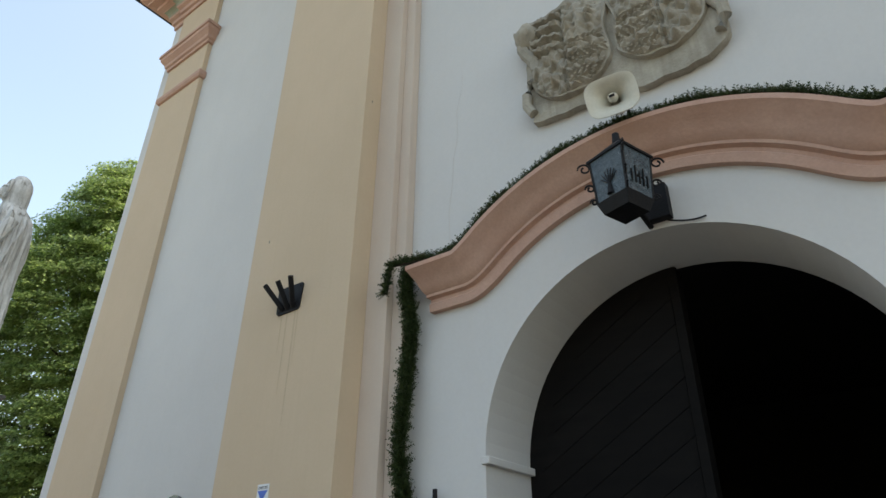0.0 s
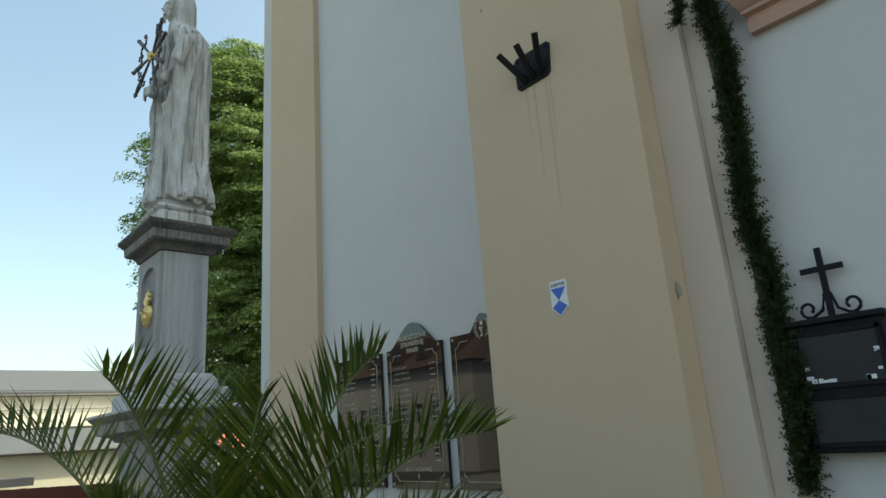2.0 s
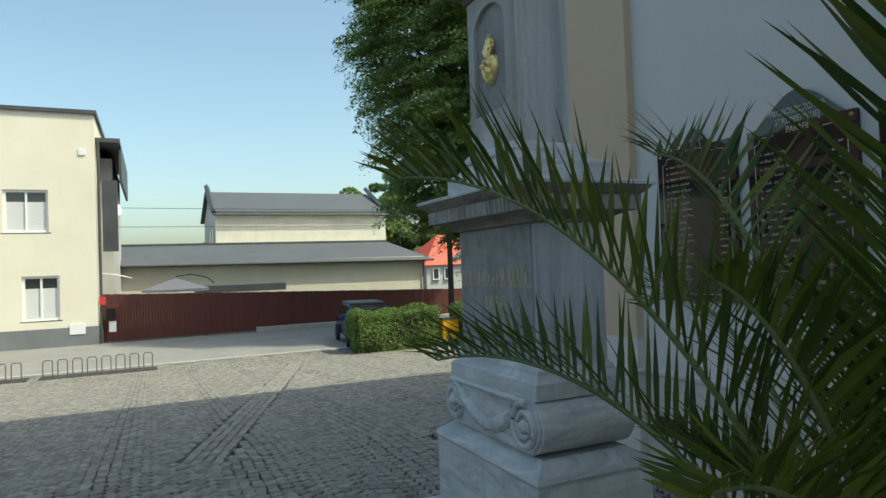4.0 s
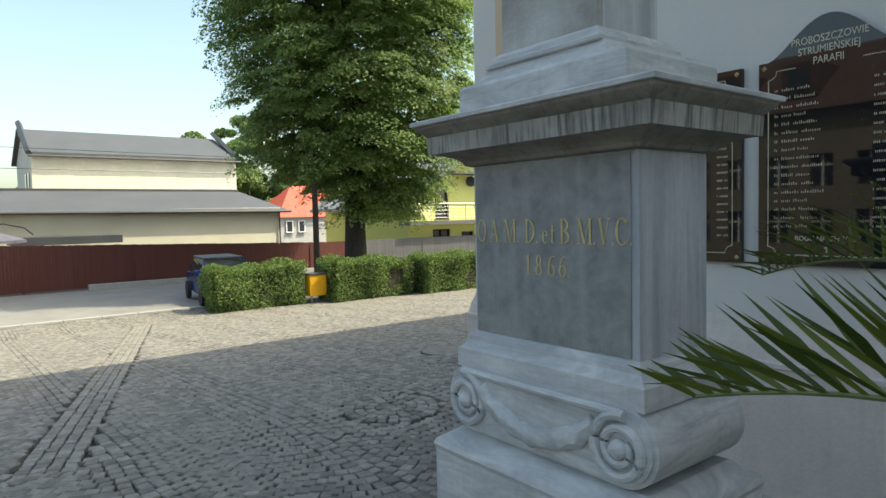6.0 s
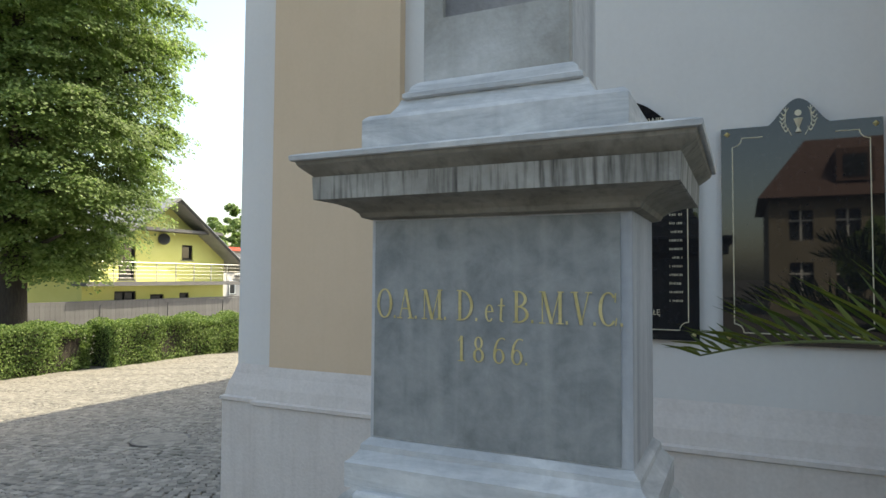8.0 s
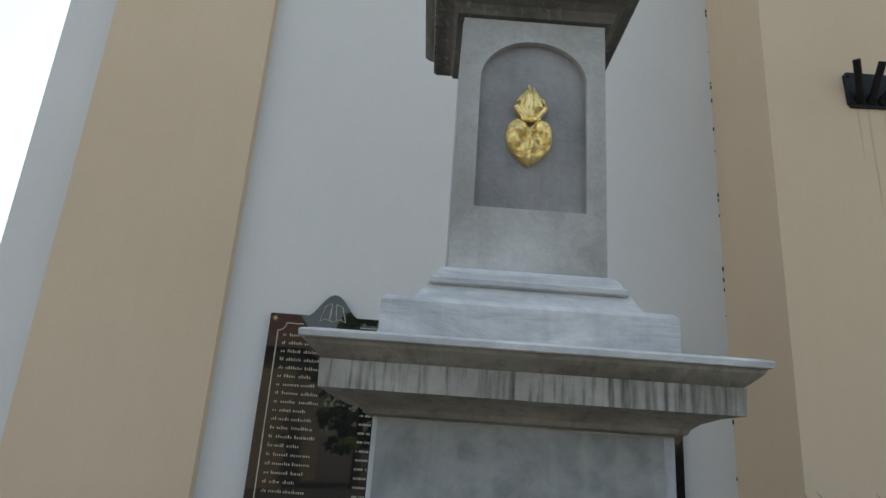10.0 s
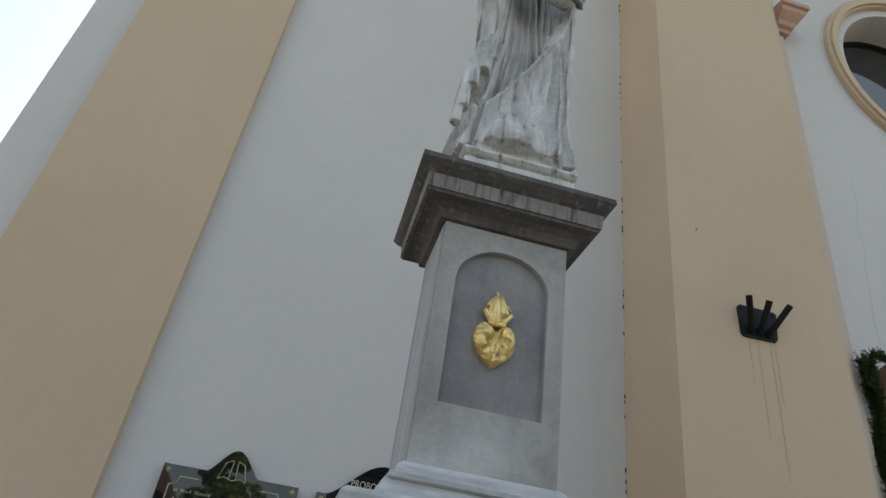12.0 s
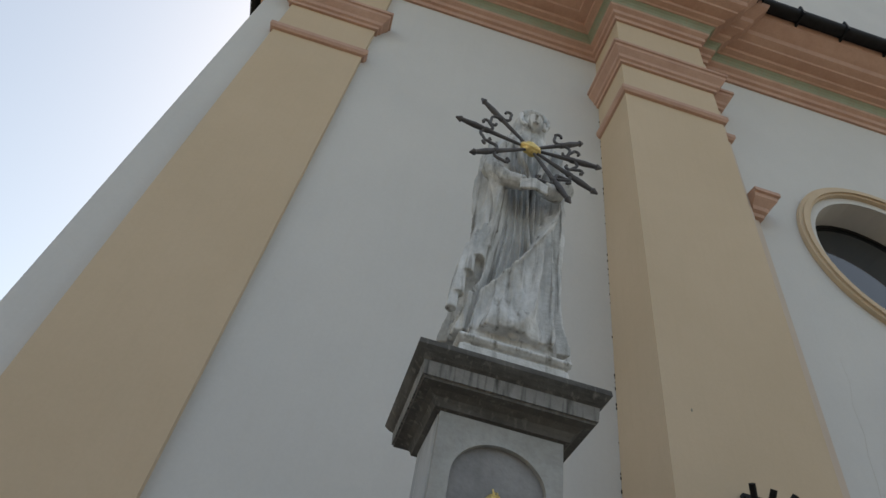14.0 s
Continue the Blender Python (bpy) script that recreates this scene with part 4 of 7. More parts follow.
def swords():
    bm = bmesh.new()
    bmesh.ops.create_uvsphere(bm, u_segments=28, v_segments=20, radius=1, matrix=Matrix.Translation(HEART_AT) @ Matrix.Rotation(radians(18), 4, "Y") @ Matrix.Diagonal((0.052, 0.032, 0.032, 1)))
    for v in bm.verts:
        v.co += (v.co - HEART_AT) * (0.16 * noise.noise(v.co * 60) + 0.12 * noise.noise(v.co * 140))
    solid("gilded_breast_heart", bm, GOLD, "small gilded heart pierced by swords on the statue", "ornament", smooth=True)
    tips = ((-0.275, 0.267), (-0.377, 0.04), (-0.281, -0.2), (0.254, 0.154), (0.344, -0.008), (0.317, -0.215), (0.19, -0.338))
    for dx, dz in tips:
        u = Vector((dx, -0.02, dz))
        L = u.length
        u.normalize()
        side = u.cross(Vector((0, 1, 0))).normalized()
        t = thing("sword", HEART_AT + u * 0.05, "old grey iron sword stuck into the gilded heart", "sword", "swords in the heart")
        at = lambda f: HEART_AT + u * L * f
        part("blade", rod([at(0.08), at(0.6)], 0.007, 8, taper=0.0115), OLD_IRON, t, smooth=True)
        grip = rod([at(0.6), at(0.66), at(0.76)], 0.011, 10, taper=0.0155)
        rod([at(0.76), at(0.84), at(0.93)], 0.0155, 10, grip, taper=0.0105)
        part("grip", grip, OLD_IRON, t, smooth=True)
        bm = rod([at(0.925), at(0.95)], 0.009, 10, taper=0.0165)
        rod([at(0.95), at(1.02)], 0.0165, 10, bm, taper=0.004)
        part("pommel", bm, OLD_IRON, t, smooth=True)
        q, sg = at(0.6), 1 if dx > 0 else -1
        pts = []
        for k in range(-14, 15):                                # an S drawn out to a hook at either end
            v = k / 14
            w = max(0.0, abs(v) - 0.62) / 0.38
            hook = math.copysign(1, v)
            pts.append(q + side * (hook * (0.066 * min(abs(v), 0.62) / 0.62 + 0.016 * math.sin(w * 4.0))) + u * sg * hook * (-0.024 * math.sin(math.pi * min(abs(v), 0.62) / 0.62) + 0.016 * (1 - math.cos(w * 4.0))))
        g = rod(pts, 0.0075, 8)
        rod([at(0.57), at(0.63)], 0.0145, 10, g)
        part("crossguard", g, OLD_IRON, t, "curled iron crossguard", smooth=True)


swords()


# ---- things on the church wall ----
def tablet(x0, x1, top, bump, big, label, rows, title, closing, emblem):
    z0, y0, y1 = 1.43, WALL_Y - 0.035, WALL_Y - 0.005
    c = (x0 + x1) / 2
    t = thing("memorial_tablet", (c, WALL_Y, z0), label, "memorial tablet", "memorial tablets on the church wall")
    half = 0.31 if big else 0.14
    out = [(x0, z0), (x1, z0), (x1, top)]
    for i in range(25):
        u = 1 - 2 * i / 24
        f = (0.5 * (1 + math.cos(math.pi * u))) ** 0.72
        out.append((c + u * half, top + bump * f))
    out.append((x0, top))
    slab = plate(out, y0, y1)
    part("slab", slab, GRANITE, t)
    yl = y0 - 0.002
    m, r = 0.055, 0.045
    a, b, lo, hi = x0 + m, x1 - m, z0 + m, top - m
    line = rod([(a, yl, lo + r), (a, yl, hi - r)], 0.0028, 4)
    rod([(b, yl, lo + r), (b, yl, hi - r)], 0.0028, 4, line)
    rod([(a + r, yl, lo), (b - r, yl, lo)], 0.0028, 4, line)
    for (cx, cz, sx, sz) in ((a, lo, 1, 1), (b, lo, -1, 1), (a, hi, 1, -1), (b, hi, -1, -1)):
        rod([(cx + sx * r * math.sin(k * math.pi / 10), yl, cz + sz * r * math.cos(k * math.pi / 10)) for k in range(6)], 0.0028, 4, line)
    for s, e in ((a + r, a + r + 0.1), (b - r - 0.1, b - r)):
        rod([(s, yl, hi), (e, yl, hi)], 0.0028, 4, line)
    part("border_line", line, FINE_GOLD, t, "thin gilded border line")
    for sx, sz in ((x0 + 0.03, z0 + 0.03), (x1 - 0.03, z0 + 0.03), (x0 + 0.03, top - 0.03), (x1 - 0.03, top - 0.03)):
        bm = bmesh.new()
        bmesh.ops.create_cone(bm, cap_ends=True, segments=4, radius1=0.016, radius2=0.003, depth=0.014, matrix=Matrix.Translation((sx, y0 - 0.007, sz)) @ Matrix.Rotation(radians(90), 4, "X"))
        part("rosette_bolt", bm, GOLD_PAINT, t, "small brass bolt cap")
    z = top - 0.03
    for k, line_text in enumerate(title):
        lettering("heading", line_text, 0.056, Matrix.Translation((c, yl, top + 0.06 - k * 0.056)) @ FACING, FINE_GOLD, t, 0.0006, width=0.8)
    # lines of names and years that stay plain bars
    rng = random.Random(int(x0 * 100))
    if rows:
        zt = top - (0.17 if title else 0.13)
        step = 0.047
        for k in range(rows):
            bars = bmesh.new()
            zz = zt - k * step
            x = a + 0.035
            for w in (0.026, rng.uniform(0.05, 0.1), rng.uniform(0.06, 0.13)):
                px = x
                while px < x + w - 0.006:
                    lw = rng.uniform(0.005, 0.011)
                    box((px, yl - 0.0005, zz), (px + lw * 0.42, yl + 0.0015, zz + rng.choice((0.011, 0.011, 0.017))), bars)
                    px += lw + 0.003
                x += w + 0.012
            part("name_line", bars, FINE_GOLD, t, "row of small engraved pale lettering")["kind"] = "stuff"
            years = bmesh.new()
            px = b - 0.095
            while px < b - 0.03:
                if rng.random() > 0.08:
                    box((px, yl - 0.0003, zz), (px + rng.uniform(0.002, 0.0042), yl + 0.0015, zz + 0.0115), years)
                px += 0.0078
            part("year_line", years, FINE_GOLD, t, "small engraved figures")["kind"] = "stuff"
    if closing:
        lettering("closing_line", closing, 0.04, Matrix.Translation((c, yl, z0 + 0.135)) @ FACING, FINE_GOLD, t, 0.0006, width=0.9)
        bm = box((c - 0.003, yl - 0.001, z0 + 0.07), (c + 0.003, yl + 0.001, z0 + 0.115))
        box((c - 0.012, yl - 0.0015, z0 + 0.096), (c + 0.012, yl + 0.0005, z0 + 0.102), bm)
        part("small_cross", bm, FINE_GOLD, t)
    if emblem == "wheat":
        em = bmesh.new()
        for s in (-1, 1):
            for k in range(6):
                zz = top - 0.04 + k * 0.021
                for q in (-1, 1):
                    base = Vector((c + s * (0.055 + 0.018 * math.sin(k / 5 * math.pi)), yl, zz))
                    rod([base, base + Vector((q * 0.013, 0, 0.02))], 0.0042, 5, em, taper=0.001)
            rod([(c + s * 0.03, yl, top - 0.06), (c + s * 0.06, yl, top), (c + s * 0.055, yl, top + 0.09)], 0.002, 4, em)
        part("wheat_emblem", em, FINE_GOLD, t, "gilded wheat ears round a chalice")
        ch = bmesh.new()
        rod([(c, yl, top - 0.045), (c, yl, top - 0.02)], 0.016, 8, ch, taper=0.004)
        rod([(c, yl, top - 0.02), (c, yl, top + 0.025)], 0.005, 8, ch, taper=0.022)
        bmesh.ops.create_cone(ch, cap_ends=True, segments=16, radius1=0.016, radius2=0.016, depth=0.003, matrix=Matrix.Translation((c, yl, top + 0.055)) @ FACING)
        part("chalice", ch, FINE_GOLD, t)
    if emblem == "book":
        em = bmesh.new()
        for dx in (-0.012, 0.012):
            rod([(c + dx, yl, top + 0.07), (c + dx * 1.6, yl, top - 0.02)], 0.002, 4, em)
        for s in (-1, 1):
            rod([(c + s * 0.012, yl, top + 0.075), (c + s * 0.05, yl, top + 0.06), (c + s * 0.075, yl, top - 0.03)], 0.0022, 4, em)
            rod([(c + s * 0.075, yl, top - 0.03), (c + s * 0.045, yl, top - 0.015), (c, yl, top - 0.03)], 0.0022, 4, em)
        part("book_emblem", em, FINE_GOLD, t, "thin gilded open book outline")


tablet(-8.402, -7.676, 2.56, 0.13, False, "polished black granite memorial tablet with a small curved crest", 19, (), "", "book")
tablet(-7.576, -6.85, 2.56, 0.2, True, "polished black granite memorial tablet with a wide arched top", 17, ("PROBOSZCZOWIE", "STRUMIEŃSKIEJ", "PARAFII"), "BOGU NA CHWAŁĘ", "")
tablet(-6.735, -6.01, 2.56, 0.13, False, "polished black granite memorial tablet, mostly blank, with a wheat emblem", 0, (), "", "wheat")


def flag_holder():
    t = thing("flag_holder", (-5.13, PR_Y, 3.83), "black iron flag holder with three slanting tubes on the cream pilaster", "flag holder")
    out = [(-5.255, 3.835), (-5.235, 3.815), (-5.02, 3.82), (-5.0, 3.84), (-4.985, 4.02), (-5.0, 4.035), (-5.245, 4.035), (-5.262, 4.015)]
    part("back_plate", plate(out, PR_Y - 0.012, PR_Y), IRON, t)
    for dx, lean in ((-0.06, -0.42), (0.0, 0.0), (0.06, 0.42)):
        a = Vector((-5.125 + dx, PR_Y - 0.02, 3.86))
        b = a + Vector((lean * 0.2, -0.12, 0.17))
        part("tube", tube(a, b, 0.02, 0.02, 14), IRON, t)
        part("weld_collar", tube(a - Vector((0, -0.015, 0.005)), a + (b - a) * 0.12, 0.026, 0.024, 14), IRON, t)
    for dx, dz in ((-5.235, 4.01), (-5.01, 4.01), (-5.235, 3.84), (-5.03, 3.845)):
        part("bolt", tube((dx, PR_Y - 0.02, dz), (dx, PR_Y - 0.01, dz), 0.007, 0.007, 6), IRON, t)


flag_holder()


def heritage_sign():
    c, y, z1, z0 = -5.136, PR_Y - 0.006, 2.602, 2.405
    w = 0.056
    t = thing("heritage_sign", (c, PR_Y, z0), "small blue and white enamel heritage shield on the pilaster", "sign")
    part("plate", plate([(c, z0), (c + w, z0 + 0.05), (c + w, z1), (c - w, z1), (c - w, z0 + 0.05)], y, PR_Y), WHITE_SIGN, t)
    m = z0 + 0.088
    e = w - 0.006
    zt = z1 - 0.04
    part("upper_triangle", plate([(c, m), (c + e, zt), (c - e, zt)], y - 0.0015, y - 0.0005), BLUE_SIGN, t, "blue triangle")
    part("lower_shield", plate([(c, z0 + 0.008), (c + e, z0 + 0.052), (c, m), (c - e, z0 + 0.052)], y - 0.0015, y - 0.0005), BLUE_SIGN, t, "blue lower field")
    lettering("sign_word", "ZABYTEK", 0.026, Matrix.Translation((c, y - 0.001, z1 - 0.03)) @ FACING, IRON, t, 0.0005, width=0.9)


heritage_sign()


def notice_case():
    x0, x1, z0, z1, y0, y1 = -4.1, -3.745, 1.655, 2.18, PORTAL_Y - 0.085, PORTAL_Y - 0.003
    t = thing("notice_case", ((x0 + x1) / 2, PORTAL_Y, z0), "black iron notice case with a cross and scrollwork", "notice case")
    part("body", box((x0, y0, z0), (x1, y1, z1), bev=0.006), IRON, t)
    part("cornice", box((x0 - 0.02, y0 - 0.025, z1), (x1 + 0.02, y1, z1 + 0.025), bev=0.006), IRON, t)
    for a, b in ((1.68, 1.885), (1.915, 2.15)):
        fr = box((x0 + 0.012, y0 - 0.012, a), (x1 - 0.012, y0 - 0.002, a + 0.016))
        box((x0 + 0.012, y0 - 0.012, b - 0.016), (x1 - 0.012, y0 - 0.002, b), fr)
        box((x0 + 0.012, y0 - 0.012, a), (x0 + 0.028, y0 - 0.002, b), fr)
        box((x1 - 0.028, y0 - 0.012, a), (x1 - 0.012, y0 - 0.002, b), fr)
        d = part("door", fr, IRON, t)
        part("pane", box((x0 + 0.03, y0 - 0.005, a + 0.018), (x1 - 0.03, y0 - 0.001, b - 0.018)), POT, d, "blackened backing board")
    rng = random.Random(4)
    for k in range(11):
        u = rng.choice((0, 1, 2))
        x = x0 + 0.035 + rng.uniform(0, 0.27) if u == 0 else (x0 + 0.036 if u == 1 else x1 - 0.05)
        z = 1.936 if u == 0 else 1.94 + rng.uniform(0, 0.12)
        part("paper_scrap", box((x, y0 - 0.0072, z), (x + rng.uniform(0.008, 0.04), y0 - 0.0058, z + rng.uniform(0.008, 0.02))), WHITE_SIGN, t, "torn white paper remnant")
    cx, yc = (x0 + x1) / 2 - 0.005, (y0 + y1) / 2
    part("cross_upright", box((cx - 0.012, yc - 0.008, z1 + 0.025), (cx + 0.012, yc + 0.008, z1 + 0.33)), IRON, t)
    part("cross_bar", box((cx - 0.085, yc - 0.009, z1 + 0.225), (cx + 0.085, yc + 0.007, z1 + 0.249)), IRON, t)

    def curl(c, r, a0, turns, flip, yy):
        return [(c[0] + flip * r * (1 - 0.55 * i / 24) * math.cos(a0 + turns * math.tau * i / 24), yy, c[1] + r * (1 - 0.55 * i / 24) * math.sin(a0 + turns * math.tau * i / 24)) for i in range(25)]

    for s in (-1, 1):
        part("scroll", rod([(cx + s * 0.012, yc, z1 + 0.13), (cx + s * 0.03, yc, z1 + 0.06), (cx + s * 0.07, yc, z1 + 0.035)] + curl((cx + s * 0.085, z1 + 0.07), 0.036, -1.6, 0.9, s, yc), 0.007, 6), IRON, t, smooth=True)
    for k in range(3):
        zc = 1.98 - k * 0.085
        part("side_scroll", rod(curl((x1 + 0.045, zc), 0.042, 2.4, -1.2, 1, yc), 0.006, 6), IRON, t, smooth=True)
    part("side_bar", rod([(x1 + 0.002, yc, 2.03), (x1 + 0.03, yc, 2.0), (x1 + 0.02, yc, 1.9), (x1 + 0.035, yc, 1.82), (x1 + 0.004, yc, 1.77)], 0.006, 6), IRON, t, smooth=True)


notice_case()


def lantern():
    t = thing("wall_lantern", (-2.45, 2.75, 3.7), "black iron lantern with rippled glass over the portal", "lantern")
    turn = Matrix.Translation((-2.46, 2.78, 0)) @ Matrix.Rotation(radians(-18), 4, "Z")

    def ring4(h, z):
        return [turn @ Vector((sx * h, sy * h, z)) for sx, sy in ((-1, -1), (1, -1), (1, 1), (-1, 1))]

    lo, hi = ring4(0.096, 3.755), ring4(0.11, 4.03)
    for k in range(4):
        part("corner_bar", rod([lo[k], hi[k]], 0.009, 6), IRON, t)
        a, b, c, d = lo[k], lo[(k + 1) % 4], hi[(k + 1) % 4], hi[k]
        bm = bmesh.new()
        n = (b - a).cross(d - a).normalized()
        vs = [bm.verts.new(p) for p in (a, b, c, d)] + [bm.verts.new(p + n * 0.004) for p in (a, b, c, d)]
        for f in ((0, 1, 2, 3), (7, 6, 5, 4), (0, 4, 5, 1), (1, 5, 6, 2), (2, 6, 7, 3), (3, 7, 4, 0)):
            bm.faces.new([vs[i] for i in f])
        g = part("glass", bm, FROST, t, "pale rippled glass pane")
        mid = (a + b + c + d) / 4
        em = bmesh.new()
        ux, uz = (b - a).normalized(), ((d - a) + (c - b)).normalized()
        out = -n * 0.006 if n.dot(mid - (turn @ Vector((0, 0, 3.9)))) < 0 else n * 0.008
        if k in (0, 2):
            for j in range(7):
                q = radians(20 + j * 23)
                rod([mid + out - uz * 0.06, mid + out - uz * 0.03 + (ux * math.cos(q) + uz * math.sin(q)) * 0.06], 0.004, 5, em, taper=0.002)
            rod([mid + out - uz * 0.12, mid + out - uz * 0.05], 0.02, 8, em, taper=0.006)
        else:
            for j in (-2, -1, 0, 1, 2):
                rod([mid + out + ux * j * 0.03 - uz * 0.08, mid + out + ux * j * 0.03 + uz * (0.02 if j % 2 else -0.01)], 0.005, 5, em)
            rod([mid + out - ux * 0.03 - uz * 0.035, mid + out + ux * 0.03 - uz * 0.035], 0.004, 5, em)
        part("cut_ornament", em, IRON, g, "black cut-out ornament")
    def slab(h0, z0, h1, z1):
        bm = bmesh.new()
        q, w = [bm.verts.new(p) for p in ring4(h0, z0)], [bm.verts.new(p) for p in ring4(h1, z1)]
        for k in range(4):
            bm.faces.new((q[k], q[(k + 1) % 4], w[(k + 1) % 4], w[k]))
        bm.faces.new(q[::-1])
        bm.faces.new(w)
        return bm
    part("floor_plate", slab(0.08, 3.69, 0.104, 3.758), IRON, t)
    part("roof", slab(0.122, 4.03, 0.028, 4.13), IRON, t)
    part("roof_rim", slab(0.124, 4.018, 0.124, 4.032), IRON, t)
    c = turn @ Vector((0, 0, 4.13))
    part("knob", tube(c + Vector((0, 0, -0.01)), c + Vector((0, 0, 0.07)), 0.024, 0.02, 12), IRON, t, smooth=True)
    part("ring", rod([c + Vector((0.022 * math.cos(a), 0, 0.02 + 0.022 * math.sin(a))) for a in np.linspace(0, math.tau, 13)], 0.006, 6), IRON, t)
    part("bracket", rod([(-2.46, PORTAL_Y, 3.78), (-2.46, PORTAL_Y - 0.13, 3.8), (-2.46, 2.86, 3.86)], 0.016, 8), IRON, t)
    part("wall_plate", box((-2.47, PORTAL_Y - 0.06, 3.79), (-2.33, PORTAL_Y - 0.002, 4.0)), IRON, t)
    for k in range(4):
        o = (hi[k] - (turn @ Vector((0, 0, hi[k].z)))).normalized()
        for z, r in ((3.985, 0.036), (3.86, 0.026), (3.775, 0.02)):
            c = lo[k] + (hi[k] - lo[k]) * ((z - 3.76) / 0.27) + o * r
            part("curl", rod([c + (o * math.cos(a) + Vector((0, 0, 1)) * math.sin(a)) * r * (1 - 0.09 * a) for a in np.linspace(0, 7.6, 22)], 0.0055, 6), IRON, t, smooth=True)
    w = thing("lamp_cable", (-2.2, PORTAL_Y, 3.7), "thin black cable on the wall below the lantern", "cable")
    part("wire", rod([(-2.36 + 0.2 * k / 12, PORTAL_Y - 0.012, 3.785 - 0.045 * math.sin(k / 12 * 1.9)) for k in range(13)], 0.005, 6), IRON, w)


lantern()


def loudspeaker():
    t = thing("horn_loudspeaker", (-2.42, 2.9, 4.42), "ivory plastic horn loudspeaker standing on the portal cornice", "loudspeaker")
    f = look((-2.47, 2.88, 4.53), (-2.2, 1.5, 3.95), -4) @ Matrix.Scale(0.88, 4)
    bm = bmesh.new()
    prof = [(0.03, 0.02), (0.04, 0.1), (0.07, 0.16), (0.11, 0.2), (0.152, 0.225), (0.158, 0.225), (0.158, 0.214), (0.115, 0.186), (0.075, 0.145), (0.048, 0.09), (0.045, -0.03), (0.0, -0.03)]
    rings = []
    for r, d in prof:
        e = 2 + 1.8 * min(1.0, r / 0.15)
        rings.append([bm.verts.new(f @ Vector((r * 1.08 * math.cos(q) * k, r * 0.84 * math.sin(q) * k, -d + 0.12))) for q in np.linspace(0, math.tau, 49)[:-1]
                      for k in [(abs(math.cos(q)) ** e + abs(math.sin(q)) ** e) ** (-1 / e)]])
    for q, w in zip(rings, rings[1:]):
        for k in range(48):
            bm.faces.new((q[k], q[(k + 1) % 48], w[(k + 1) % 48], w[k]))
    bmesh.ops.remove_doubles(bm, verts=bm.verts, dist=1e-5)
    part("horn", bm, HORN, t, smooth=True)
    bm = bmesh.new()
    bmesh.ops.create_uvsphere(bm, u_segments=18, v_segments=12, radius=1, matrix=f @ Matrix.Translation((0, 0, -0.04)) @ Matrix.Diagonal((0.036, 0.03, 0.05, 1)))
    part("inner_cone", bm, HORN, t, smooth=True)
    part("badge", box((-0.018, -0.008, -0.094), (0.018, 0.008, -0.088)), IRON, t, "small dark badge").data.transform(f)
    part("driver", tube(f @ Vector((0, 0, 0.12)), f @ Vector((0, 0, 0.24)), 0.046, 0.042, 18), HORN, t, smooth=True)
    part("bracket", rod([f @ Vector((-0.06, 0, 0.1)), f @ Vector((-0.06, -0.09, 0.13)), Vector((-2.45, 3.02, 4.38))], 0.01, 6), IRON, t)


loudspeaker()


